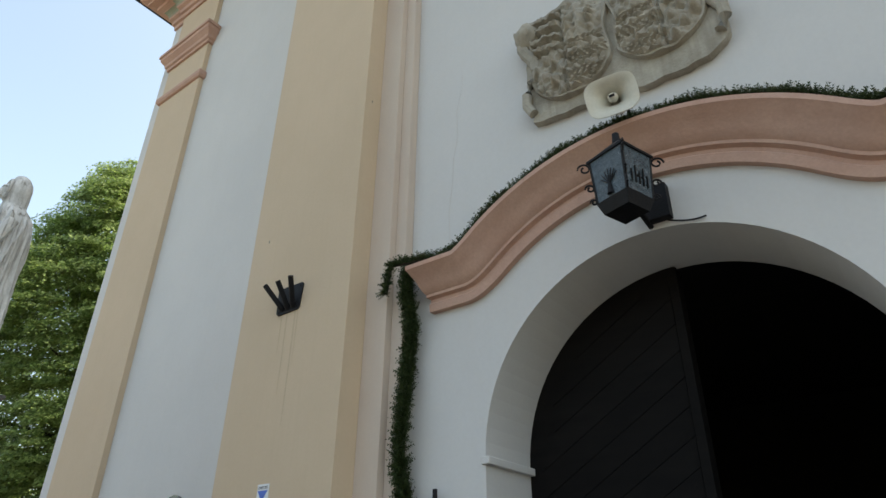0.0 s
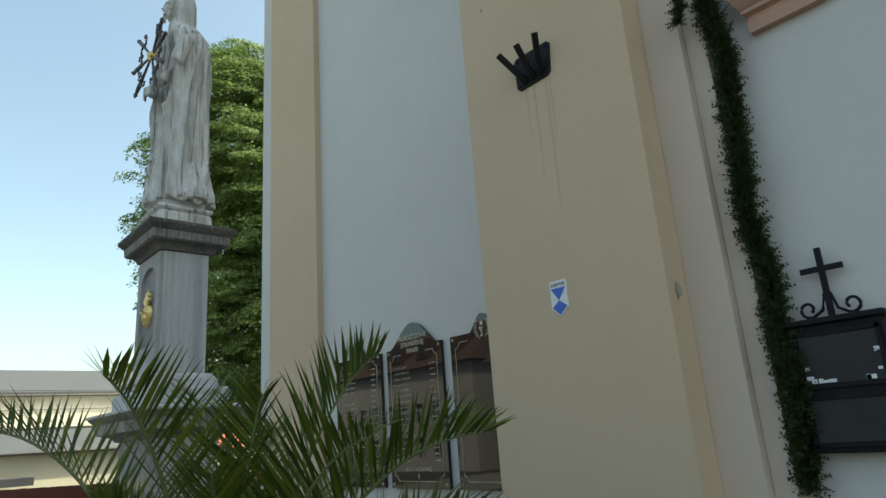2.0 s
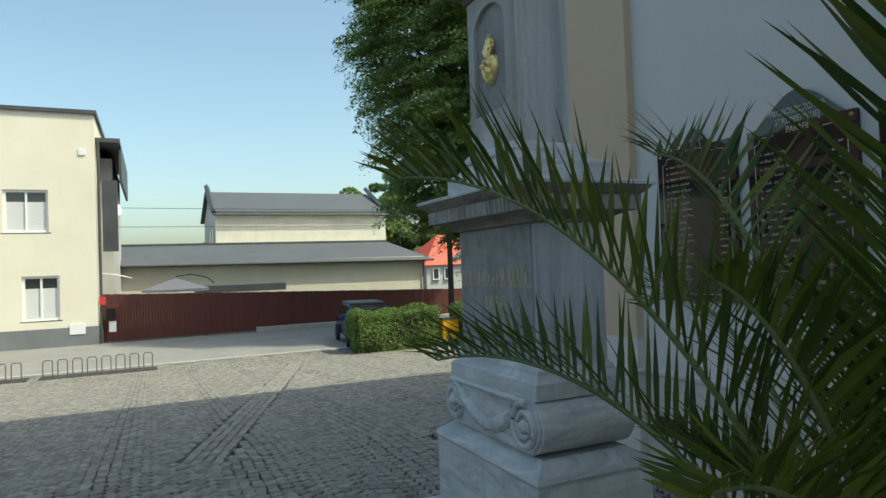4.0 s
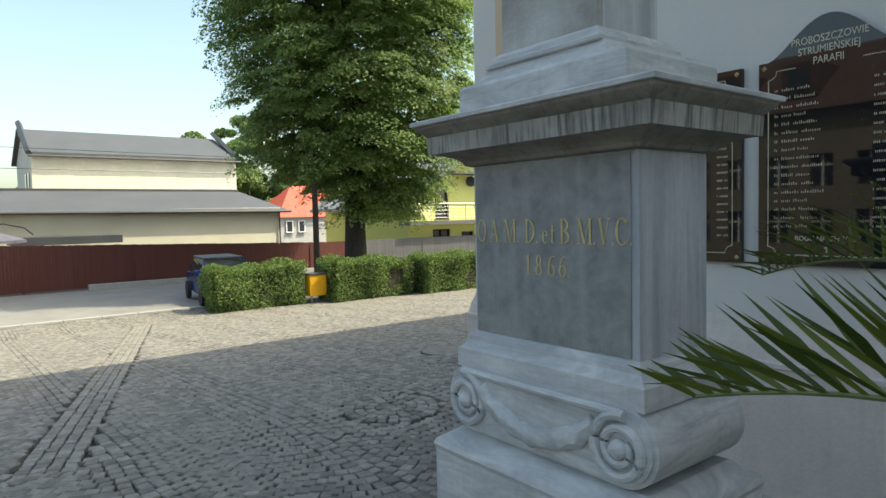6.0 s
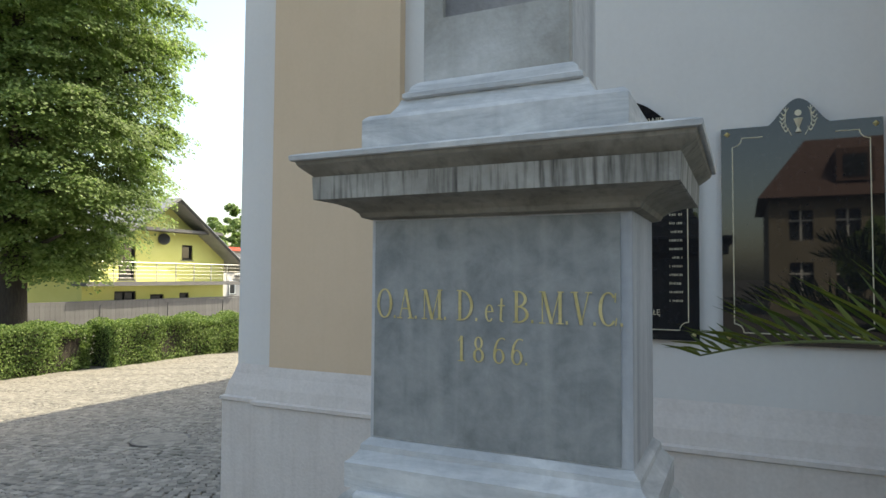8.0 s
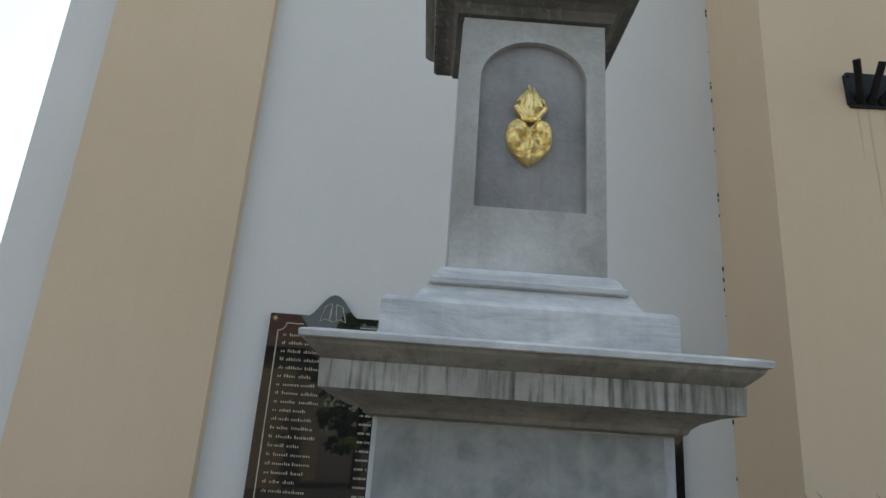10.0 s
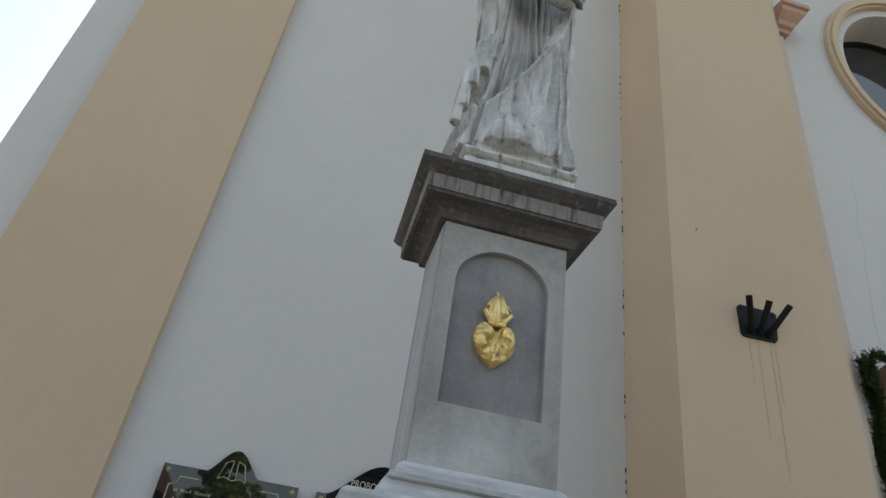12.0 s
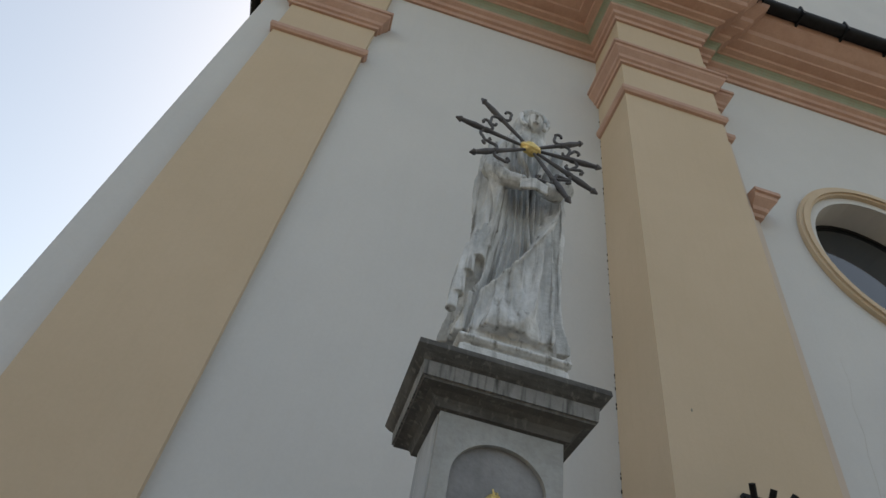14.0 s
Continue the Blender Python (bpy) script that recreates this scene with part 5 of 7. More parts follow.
def stone_relief():
    out = [(-3.1, 4.79), (-2.75, 4.77), (-2.35, 4.72), (-1.95, 4.72), (-1.84, 4.78), (-1.8, 4.9), (-1.83, 5.2), (-1.8, 5.55), (-1.95, 5.72), (-2.3, 5.82), (-2.47, 5.93), (-2.65, 5.82), (-2.95, 5.74), (-3.1, 5.66), (-3.17, 5.56), (-3.12, 5.42), (-3.14, 5.1)]
    t = thing("coat_of_arms_relief", (-2.47, PORTAL_Y, 4.75), "weathered sandstone relief slab with two carved shields above the portal", "relief")
    edge = []
    for (xa, za), (xb, zb) in zip(out, out[1:] + out[:1]):
        for k in range(6):
            x, z = xa + (xb - xa) * k / 6, za + (zb - za) * k / 6
            q = noise.noise_vector(Vector((x * 9, 2.0, z * 9)))
            edge.append((x + q.x * 0.03, z + q.y * 0.03))
    slab = plate(edge, PORTAL_Y - 0.06, PORTAL_Y - 0.002)
    part("slab", slab, RELIEF, t)

    def shield(cx, cz, w, h, seed):
        """Quartered heraldic shield: bars, a spread bird, a row of bosses, scale work."""
        bm = bmesh.new()
        nx, nz = 84, 104
        g = []
        for j in range(nz + 1):
            row = []
            v = j / nz
            for i in range(nx + 1):
                u = 2 * i / nx - 1
                half = w * (1.0 if v > 0.45 else math.sqrt(max(0.0, 1 - ((0.45 - v) / 0.45) ** 2)) * 0.93 + 0.07)
                half *= 1 + 0.09 * math.sin(v * 9)
                x, z = u * half, (v - 0.5) * h
                d = 0.085 + 0.03 * (1 - u * u)
                worn = noise.noise(Vector((x * 11 + seed, z * 11, 0.3)))
                side = x * (1 if seed > 5 else -1)
                if side > 0.03 and z > 0.02:                    # bars
                    d += 0.028 * max(-1, min(1, 2.2 * math.sin(66 * z + 16 * x)))
                elif side <= 0.03 and z > 0.02:                 # bird with spread wings
                    bx, bz = side + 0.11, z - 0.17
                    body = math.exp(-(bx / 0.03) ** 2 - (bz / 0.1) ** 2)
                    wing = math.exp(-((abs(bx) - 0.075) / 0.03) ** 2 - (bz / 0.085) ** 2) * (0.55 + 0.45 * math.sin(90 * (bz + 0.6 * abs(bx))))
                    d += 0.065 * max(body, wing)
                elif side > 0.0:                                # bosses
                    d += 0.05 * max(0.0, math.sin(48 * x + 0.4) * math.sin(40 * z)) ** 0.7
                else:                                           # scale work
                    d += 0.03 * abs(math.sin(34 * x + 9 * math.sin(20 * z)))
                d += 0.028 * worn + 0.022 * noise.noise(Vector((x * 34, z * 34, seed)))
                if abs(z - 0.02) < 0.012 or abs(side - 0.03) < 0.01:
                    d -= 0.02
                if abs(abs(u) - 0.955) < 0.04 or v < 0.03 or v > 0.97:
                    d = 0.1 + 0.025 * worn
                if abs(u) > 0.999 or j in (0, nz):
                    d = 0.06
                row.append(bm.verts.new((cx + x, PORTAL_Y - d, cz + z)))
            g.append(row)
        for j in range(nz):
            for i in range(nx):
                bm.faces.new((g[j][i], g[j][i + 1], g[j + 1][i + 1], g[j + 1][i]))
        return bm

    part("shield", shield(-2.785, 5.29, 0.3, 0.84, 1.7), RELIEF, t, "carved heraldic shield", smooth=True)
    part("shield", shield(-2.175, 5.3, 0.3, 0.84, 8.2), RELIEF, t, "carved heraldic shield", smooth=True)
    rng = random.Random(9)
    for s in (-1, 1):
        pts = [(-2.47 + s * (0.62 + 0.05 * math.sin(k * 1.1)), PORTAL_Y - 0.08, 4.86 + k * 0.09) for k in range(9)]
        part("ribbon", rod(pts, 0.035, 8, taper=0.05), RELIEF, t, smooth=True)
    bm = bmesh.new()
    bmesh.ops.create_icosphere(bm, subdivisions=3, radius=0.1, matrix=Matrix.Translation((-3.1, PORTAL_Y - 0.08, 5.58)))
    for v in bm.verts:
        v.co += Vector(noise.noise_vector(v.co * 14)) * 0.03
    part("corner_knob", bm, RELIEF, t, "broken carved knob", smooth=True)


stone_relief()


def garland(name, path, thick, count, seed, label, lying=False):
    """Fir twigs bound along a line: a dark cord with needle sprays all round it."""
    rng = np.random.default_rng(seed)
    P = np.array(path, float)
    seg = np.linalg.norm(np.diff(P, axis=0), axis=1)
    cum = np.concatenate([[0], np.cumsum(seg)])
    t = thing(name, tuple(P[len(P) // 2]), label, "garland")
    part("cord", rod([tuple(p) for p in P], 0.012, 6), BARK, t)
    V, F = [], []
    for k in range(count):
        d = rng.uniform(0, cum[-1])
        i = min(len(seg) - 1, int(np.searchsorted(cum, d) - 1))
        i = max(0, i)
        f = (d - cum[i]) / max(seg[i], 1e-6)
        c = P[i] + (P[i + 1] - P[i]) * f
        along = (P[i + 1] - P[i]) / max(seg[i], 1e-6)
        u = rng.normal(size=3)
        u -= along * u.dot(along) * 0.4
        u[1] = -abs(u[1])
        if lying:
            u[2] = abs(u[2]) * 0.8
        u /= np.linalg.norm(u)
        u = u * 0.8 + along * rng.uniform(-1.1, 0.5)
        u /= np.linalg.norm(u)
        L = thick * rng.uniform(0.6, 1.35)
        base = c + rng.normal(size=3) * thick * (0.05 if lying else 0.12)
        w = np.cross(u, rng.normal(size=3))
        w /= np.linalg.norm(w)
        n = 5
        for j in range(n):
            q = base + u * L * (j + 0.4) / n
            for s in (-1, 1):
                tip = q + (w * s * 0.8 + u * 0.75) * thick * 0.3 * (1 - 0.5 * j / n)
                o = u * thick * 0.075
                b0 = len(V)
                V += [q - o, q + o, tip]
                F.append((b0, b0 + 1, b0 + 2))
    me = bpy.data.meshes.new("greenery")
    me.from_pydata([tuple(map(float, v)) for v in V], [], F)
    me.materials.append(FIR)
    ob = part("greenery", me, FIR, t, "dark green fir twigs")
    ob["kind"] = "stuff"


down = [(-4.14 + 0.015 * math.sin(z * 4) + 0.01 * math.sin(z * 11), PORTAL_Y - 0.075 - 0.02 * math.sin(z * 7), z) for z in np.linspace(3.98, 1.52, 34)]
garland("fir_garland", down, 0.074, 4600, 3, "dark green fir twig garland hanging beside the portal")
top = [(-4.26, PORTAL_Y - 0.2, 3.78), (-4.2, PORTAL_Y - 0.22, 3.97)]
for x, z in hood_path(60)[1:-1]:
    slope = (arch_height(x + 0.01) - arch_height(x - 0.01)) / 0.02
    q = 1 / math.sqrt(1 + slope * slope)
    top.append((x - slope * q * 0.262, PORTAL_Y - 0.15, z + q * (0.262 + 0.012 * math.sin(x * 17))))
garland("fir_garland", top, 0.058, 2900, 5, "thin fir twig garland lying along the portal cornice", True)


def wall_marks():
    t = thing("rust_streak", (-5.1, PR_Y, 3.3), "faint brown rain streaks below the flag holder", "stain", "rain streaks")
    rng = random.Random(6)
    for x, top, L, w in ((-5.14, 3.815, 0.62, 0.012), (-5.05, 3.82, 0.85, 0.016), (-5.02, 3.82, 0.4, 0.009), (-5.2, 3.815, 0.3, 0.008)):
        pts = [(x - w / 2, top), (x + w / 2, top), (x + w * 0.35 + 0.004, top - L * 0.5), (x + 0.002, top - L), (x - w * 0.3 + 0.003, top - L * 0.55)]
        part("streak", plate(pts, PR_Y - 0.0016, PR_Y - 0.0004), STREAK, t)
    c = thing("hairline_crack", (-3.8, PORTAL_Y, 4.6), "thin grey crack in the white portal wall", "crack")
    pts = [(-3.86, 4.15), (-3.87, 4.4), (-3.84, 4.62), (-3.83, 4.85), (-3.79, 5.05), (-3.8, 5.3), (-3.74, 5.55), (-3.75, 5.8)]
    part("line", rod([(x, PORTAL_Y, z) for x, z in pts], 0.002, 4, taper=0.001), PLINTH_PAINT, c)
    for x, y, z, r in ((-4.5, 2.9, 2.42, 0.035), (-5.5, PR_Y, 4.55, 0.012), (-4.5, 2.9, 5.6, 0.012), (-4.47, 3.02, 3.4, 0.012), (-4.3, 3.02, 2.0, 0.01)):
        bm = bmesh.new()
        bmesh.ops.create_icosphere(bm, subdivisions=2, radius=r, matrix=Matrix.Translation((x, y, z)) @ Matrix.Diagonal((0.6, 0.35, 1.3, 1)))
        for v in bm.verts:
            v.co += Vector(noise.noise_vector(v.co * 60)) * r * 0.4
        solid("plaster_chip", bm, RELIEF, "small rusty chip in the plaster edge", "chip", group="plaster chips")
    for k in range(60):
        z = rng.uniform(1.4, 9.2)
        bm = bmesh.new()
        bmesh.ops.create_icosphere(bm, subdivisions=1, radius=rng.uniform(0.004, 0.011), matrix=Matrix.Translation((-5.704, WALL_Y - 0.004, z)) @ Matrix.Diagonal((0.6, 0.6, 1.8, 1)))
        solid("joint_chip", bm, BARK, "dark crumb of broken plaster in the wall corner", "chip", group="crumbs in the corner joint")


wall_marks()


# ---- potted palm ----
def palm():
    base = Vector((-5.22, 1.0, 0.8))
    t = thing("potted_palm", (base.x, base.y, 0), "green date palm in a black pot with long feathered fronds", "palm")
    part("pot", tube((base.x, base.y, 0), (base.x, base.y, 0.52), 0.22, 0.3, 24), POT, t, "black plastic pot", smooth=True)
    part("pot_rim", tube((base.x, base.y, 0.49), (base.x, base.y, 0.53), 0.315, 0.315, 24), POT, t)
    bm = tube((base.x, base.y, 0.5), base, 0.085, 0.07, 12)
    part("stem", bm, BARK, t, "short fibrous stem")
    rng = np.random.default_rng(11)
    tips = [(-6.0, 0.37, 1.97), (-4.93, 0.53, 2.06), (-4.89, 1.42, 2.14), (-4.42, 1.47, 1.84), (-6.26, 0.57, 1.49), (-6.06, 1.22, 2.07), (-6.75, 1.78, 1.54),
            (-5.4, 1.85, 1.75), (-4.58, 0.55, 1.55), (-5.95, 1.8, 1.55), (-5.1, 0.36, 1.5), (-4.95, 1.0, 2.0), (-4.5, 1.1, 1.85),
            (-5.0, 2.05, 1.5), (-5.75, 0.9, 1.35), (-5.7, 2.1, 1.35), (-5.45, 1.3, 1.9), (-4.72, 0.75, 1.78), (-5.3, 0.62, 1.72), (-4.55, 1.5, 1.45)]
    for tip in tips:
        tip = Vector(tip)
        q = tip - base
        ctrl = base + Vector((q.x * 0.4, q.y * 0.42, q.z * 0.74 + 0.3 * math.hypot(q.x, q.y)))
        n = 22
        pts = [base * (1 - k / n) ** 2 + ctrl * 2 * (k / n) * (1 - k / n) + tip * (k / n) ** 2 for k in range(n + 1)]
        L = sum((b - a).length for a, b in zip(pts, pts[1:]))
        d = Vector((q.x, q.y, 0)).normalized()
        rib = part("frond", rod(pts, 0.011, 6, taper=0.003), PALM_RIB, t)
        V, F = [], []
        side = d.cross(Vector((0, 0, 1))).normalized()
        m = 50
        for k in range(m):
            f = 0.16 + 0.84 * k / (m - 1)
            x = f * n
            i = min(n - 1, int(x))
            c = pts[i].lerp(pts[i + 1], x - i)
            along = (pts[i + 1] - pts[i]).normalized()
            up = side.cross(along).normalized()
            if up.z < 0:
                up = -up
            ll = (0.265 * math.sin(math.pi * min(1, 0.1 + 0.8 * f)) ** 0.6 + 0.04) * min(1.2, L / 1.3) * (1 - 0.4 * f ** 6)
            for s in (-1, 1):
                a = radians(36 + 16 * (1 - f)) + rng.normal() * 0.07
                u = (along * math.cos(a) + side * s * math.sin(a) + up * (0.6 + rng.normal() * 0.14)).normalized()
                w = along.cross(u).normalized().cross(u)
                q = u.cross(w)
                wd = 0.0078 * (0.7 + 0.3 * rng.random())
                mid = c + u * ll * 0.45 - Vector((0, 0, 0.006))
                tip = c + u * ll - Vector((0, 0, 0.01 + 0.02 * rng.random()))
                b0 = len(V)
                V += [c - w * wd * 0.5, c + w * wd * 0.5, mid - w * wd + q * 0.004, mid + w * wd + q * 0.004, tip]
                F += [(b0, b0 + 1, b0 + 3, b0 + 2), (b0 + 2, b0 + 3, b0 + 4)]
        me = bpy.data.meshes.new("feather")
        me.from_pydata([tuple(v) for v in V], [], F)
        me.materials.append(PALM)
        part("feather", me, PALM, rib)


palm()


# ---- street, hedges, trees and houses in the west ----
def crown_cards(profile, cx, cy, count, size, seed, mat, name, squash=1.0):
    """Leaves in clumps through a crown whose radius by height is given as (z, r, shift)."""
    rng = np.random.default_rng(seed)
    zs, rs, sh = (np.array([p[k] for p in profile]) for k in range(3))
    clumps = max(40, count // 190)
    z = rng.uniform(zs[0], zs[-1], clumps * 4)
    keep = rng.random(clumps * 4) < np.interp(z, zs, rs) / rs.max()
    z = z[keep][:clumps]
    r = np.interp(z, zs, rs) * np.sqrt(rng.uniform(0.3, 1.0, len(z))) * rng.uniform(0.78, 1.04, len(z))
    a = rng.uniform(0, math.tau, len(z))
    c = np.stack([cx + r * np.cos(a) * squash, cy + np.interp(z, zs, sh) + r * np.sin(a), z], 1)
    per = count // len(z)
    sz = rng.uniform(0.6, 1.45, len(z)) * (1.0 if rs.max() > 4 else 0.7)
    off = rng.normal(size=(len(z), per, 3))
    off /= np.linalg.norm(off, axis=2, keepdims=True)
    rad = rng.uniform(0.35, 1.0, (len(z), per, 1)) ** 0.5
    P = c[:, None, :] + off * rad * sz[:, None, None] * np.array([0.95, 0.95, 0.6])
    P[:, :, 2] -= 0.25 * (rad[:, :, 0] * sz[:, None]) ** 2
    outward = np.stack([np.cos(a), np.sin(a), np.full(len(z), 0.7)], 1)[:, None, :]
    N = off * 0.5 + outward * 0.7 + rng.normal(size=off.shape) * 0.45
    return cards(name, P.reshape(-1, 3), N.reshape(-1, 3), size, mat, seed + 1, 0.75)


def bough_leaves(profile, cx, cy, pads, per, size, seed, mat, name):
    """Leaves in drooping sprays, laid like shingles over one another on the boughs of a crown given as (z, r, shift)."""
    rng = np.random.default_rng(seed)
    zs, rs, sh = (np.array([p[k] for p in profile]) for k in range(3))
    z = rng.uniform(zs[0], zs[-1], pads * 4)
    z = z[rng.random(pads * 4) < np.interp(z, zs, rs) / rs.max()][:pads]
    n = len(z)
    a = rng.uniform(0, math.tau, n)
    uneven = np.array([noise.noise(Vector((2.2 * math.cos(q), 2.2 * math.sin(q), 0.55 * w))) for q, w in zip(a, z)])
    r = np.interp(z, zs, rs) * (1 + 0.3 * uneven) * np.where(rng.random(n) < 0.72, rng.uniform(0.8, 1.05, n), rng.uniform(0.25, 0.8, n))
    out = np.stack([np.cos(a), np.sin(a), np.zeros(n)], 1)
    side = np.stack([-np.sin(a), np.cos(a), np.zeros(n)], 1)
    c = np.stack([cx + r * np.cos(a), cy + np.interp(z, zs, sh) + r * np.sin(a), z], 1)
    R = rng.uniform(0.5, 1.25, n)
    droop = rng.uniform(0.25, 0.9, n)
    ring, turn = np.sqrt(rng.random((n, per))), rng.uniform(0, math.tau, (n, per))
    u, v = ring * np.cos(turn) * 0.92, ring * np.sin(turn) * 0.78
    w = rng.normal(size=(n, per)) * 0.09
    fall = -droop[:, None] * (u + 0.4) * 0.55 - 0.28 * (u * u + v * v)
    P = c[:, None, :] + (out[:, None, :] * u[..., None] + side[:, None, :] * v[..., None]) * R[:, None, None]
    P[:, :, 2] += (fall + w) * R[:, None]
    N = out[:, None, :] * (0.55 + 0.5 * droop[:, None, None]) + side[:, None, :] * v[..., None] * 0.5 + np.array([0, 0, 0.85]) + rng.normal(size=P.shape) * 0.33
    return cards(name, P.reshape(-1, 3), N.reshape(-1, 3), size, mat, seed + 1, 0.8)


def big_linden():
    x, y = -29.0, 13.1
    t = thing("linden_tree", (x, y, -1.0), "large leafy green linden tree behind the hedge", "tree")
    bm = rod([(x, y, -1.1), (x + 0.05, y, 0.2), (x, y + 0.05, 2.5), (x + 0.1, y, 6), (x, y - 0.1, 11), (x, y, 18)], 0.56, 14, taper=0.08)
    part("trunk", bm, BARK, t, smooth=True)
    rng = random.Random(2)
    for k in range(22):
        z = 2.2 + k * 0.7
        a = k * 2.4
        L = 4.6 * (1 - abs(z - 8) / 14)
        q = Vector((math.cos(a), math.sin(a), 0))
        p0 = Vector((x, y, z))
        part("limb", rod([p0, p0 + q * L * 0.5 + Vector((0, 0, 0.5)), p0 + q * L + Vector((0, 0, 0.9))], 0.16 - 0.004 * k, 7, taper=0.03), BARK, t)
    prof = [(1.9, 1.5, 1.3), (3, 2.4, 1.0), (4.4, 3.8, 0.3), (6.4, 4.5, 0.2), (8.5, 4.7, 0.2), (11, 5.2, -0.3), (13, 4.9, -0.4), (16, 3.8, -0.8), (18.5, 2.5, -1.4), (20.3, 0.9, -1.8)]
    part("crown", bough_leaves(prof, x, y, 1750, 225, 0.118, 21, LEAF, "crown"), LEAF, t)


big_linden()


def hedge(y0, y1, x0, x1, seed):
    z0, z1 = -1.0, 0.32
    t = thing("hedge", ((x0 + x1) / 2, (y0 + y1) / 2, z0), "clipped light green privet hedge beside the street", "hedge", "clipped hedges")
    rng = np.random.default_rng(seed)
    # plain bark-coloured box fills the hedge, so gaps between leaves come out dark
    part("inner_block", box((x0 + 0.18, y0 + 0.18, z0), (x1 - 0.18, y1 - 0.18, z1 - 0.18)), BARK, t, "solid dark brown block behind the leaves")
    A = [((y1 - y0) * (z1 - z0), 0), ((y1 - y0) * (z1 - z0), 1), ((x1 - x0) * (y1 - y0), 2), ((x1 - x0) * (z1 - z0), 3), ((x1 - x0) * (z1 - z0), 4)]
    P, N = [], []
    for area, k in A:
        n = int(area * 1900)
        u, v = rng.random(n), rng.random(n)
        d = rng.uniform(-0.05, 0.2, n)
        if k < 2:
            s = 1 if k else -1
            p = np.stack([(x1 if k else x0) - s * d, y0 + u * (y1 - y0), z0 + v * (z1 - z0)], 1)
            nn = np.tile([s, 0, 0.4], (n, 1))
        elif k == 2:
            p = np.stack([x0 + u * (x1 - x0), y0 + v * (y1 - y0), z1 - d], 1)
            nn = np.tile([0, 0, 1.0], (n, 1))
        else:
            s = 1 if k == 4 else -1
            p = np.stack([x0 + u * (x1 - x0), (y1 if s > 0 else y0) - s * d, z0 + v * (z1 - z0)], 1)
            nn = np.tile([0, s, 0.4], (n, 1))
        w = np.array([noise.noise(Vector(q) * 1.1) for q in p])[:, None]
        P.append(p + nn * w * 0.3)
        N.append(nn + rng.normal(size=(n, 3)) * 0.85)
    part("foliage", cards("foliage", np.concatenate(P), np.concatenate(N), 0.062, HEDGE_LEAF, seed, 0.62), HEDGE_LEAF, t)


hedge(5.85, 8.75, -25.7, -24.6, 31)
hedge(9.5, 12.55, -25.3, -24.05, 32)
hedge(12.72, 18.6, -24.7, -23.4, 33)


def board_fence(y0, y1, x, z0, z1, mat, label, seed, step=0.12):
    t = thing("fence", (x, (y0 + y1) / 2, z0), label, "fence")
    rng = random.Random(seed)
    me = mesh_of(box((-0.012, -step * 0.492, 0), (0.012, step * 0.492, 1), bev=0.004), "board", mat)
    y = y0
    while y < y1:
        k = (y - y0) / (y1 - y0)
        ob = new("board", me)
        h = (z1[0] + (z1[1] - z1[0]) * k) + rng.uniform(-0.012, 0.012) - z0
        ob.matrix_basis = Matrix.LocRotScale((x + rng.uniform(-0.004, 0.004), y, z0), None, (1, 1, h))
        ob.parent = t
        ob.matrix_parent_inverse = t.matrix_world.inverted()
        y += step
    for dz in (0.3, 1.35):
        part("rail", box((x - 0.06, y0, z0 + dz), (x - 0.014, y1, z0 + dz + 0.08)), mat, t)
    k = y0
    while k < y1:
        part("post", box((x - 0.03, k - 0.05, z0 - 0.05), (x + 0.05, k + 0.05, z0 + (min(z1) - z0) - 0.1)), mat, t)
        k += 4.1
    return t


board_fence(-2.1, 17.0, -35.6, -0.95, (1.05, 0.42), FENCE, "brown wooden board fence along the street", 5)
board_fence(17.1, 34.0, -35.4, -0.95, (0.48, 0.36), FENCE_GREY, "grey board fence beyond the tree", 6, 0.24)
solid("kerb_wall", box((-35.4, 4.2, -1.05), (-35.1, 17, -0.78), bev=0.02), KERB, "low concrete kerb at the foot of the fence", "kerb", "structure")


def window(parent, face, y0, y1, z0, z1, axis_x, mat=FRAME_W, blind=True):
    """A two-light window let into a wall that faces +x at axis_x."""
    w = part("window", box((axis_x - 0.12, y0, z0), (axis_x - 0.06, y1, z1)), PANE, parent, "dark glazed window")
    f = 0.1
    fr = box((axis_x - 0.06, y0, z0), (axis_x + 0.01, y1, z0 + f))
    box((axis_x - 0.06, y0, z1 - f), (axis_x + 0.01, y1, z1), fr)
    box((axis_x - 0.06, y0, z0 + f), (axis_x + 0.01, y0 + f, z1 - f), fr)
    box((axis_x - 0.06, y1 - f, z0 + f), (axis_x + 0.01, y1, z1 - f), fr)
    m = (y0 + y1) / 2
    if y1 - y0 > 1.0:
        box((axis_x - 0.055, m - 0.04, z0 + f), (axis_x + 0.005, m + 0.04, z1 - f), fr)
    part("frame", fr, mat, w)
    part("sill", box((axis_x - 0.02, y0 - 0.08, z0 - 0.06), (axis_x + 0.1, y1 + 0.08, z0 - 0.005)), SHEET, w)
    if blind:
        part("blind", box((axis_x - 0.058, y0 + f, z0 + (z1 - z0) * 0.06), (axis_x - 0.05, y1 - f, z0 + (z1 - z0) * 0.72)), BLIND, w)
    return w


def wall_with(y0, y1, z0, z1, x, thick, holes, bm=None):
    """A wall that faces +x with real openings."""
    bm = plate([(y0, z0), (y1, z0), (y1, z1), (y0, z1)], 0, thick, [[(a, c), (b, c), (b, d), (a, d)] for a, b, c, d in holes], bm)
    bm.transform(Matrix(((0, -1, 0, x), (1, 0, 0, 0), (0, 0, 1, 0), (0, 0, 0, 1))))
    return bm


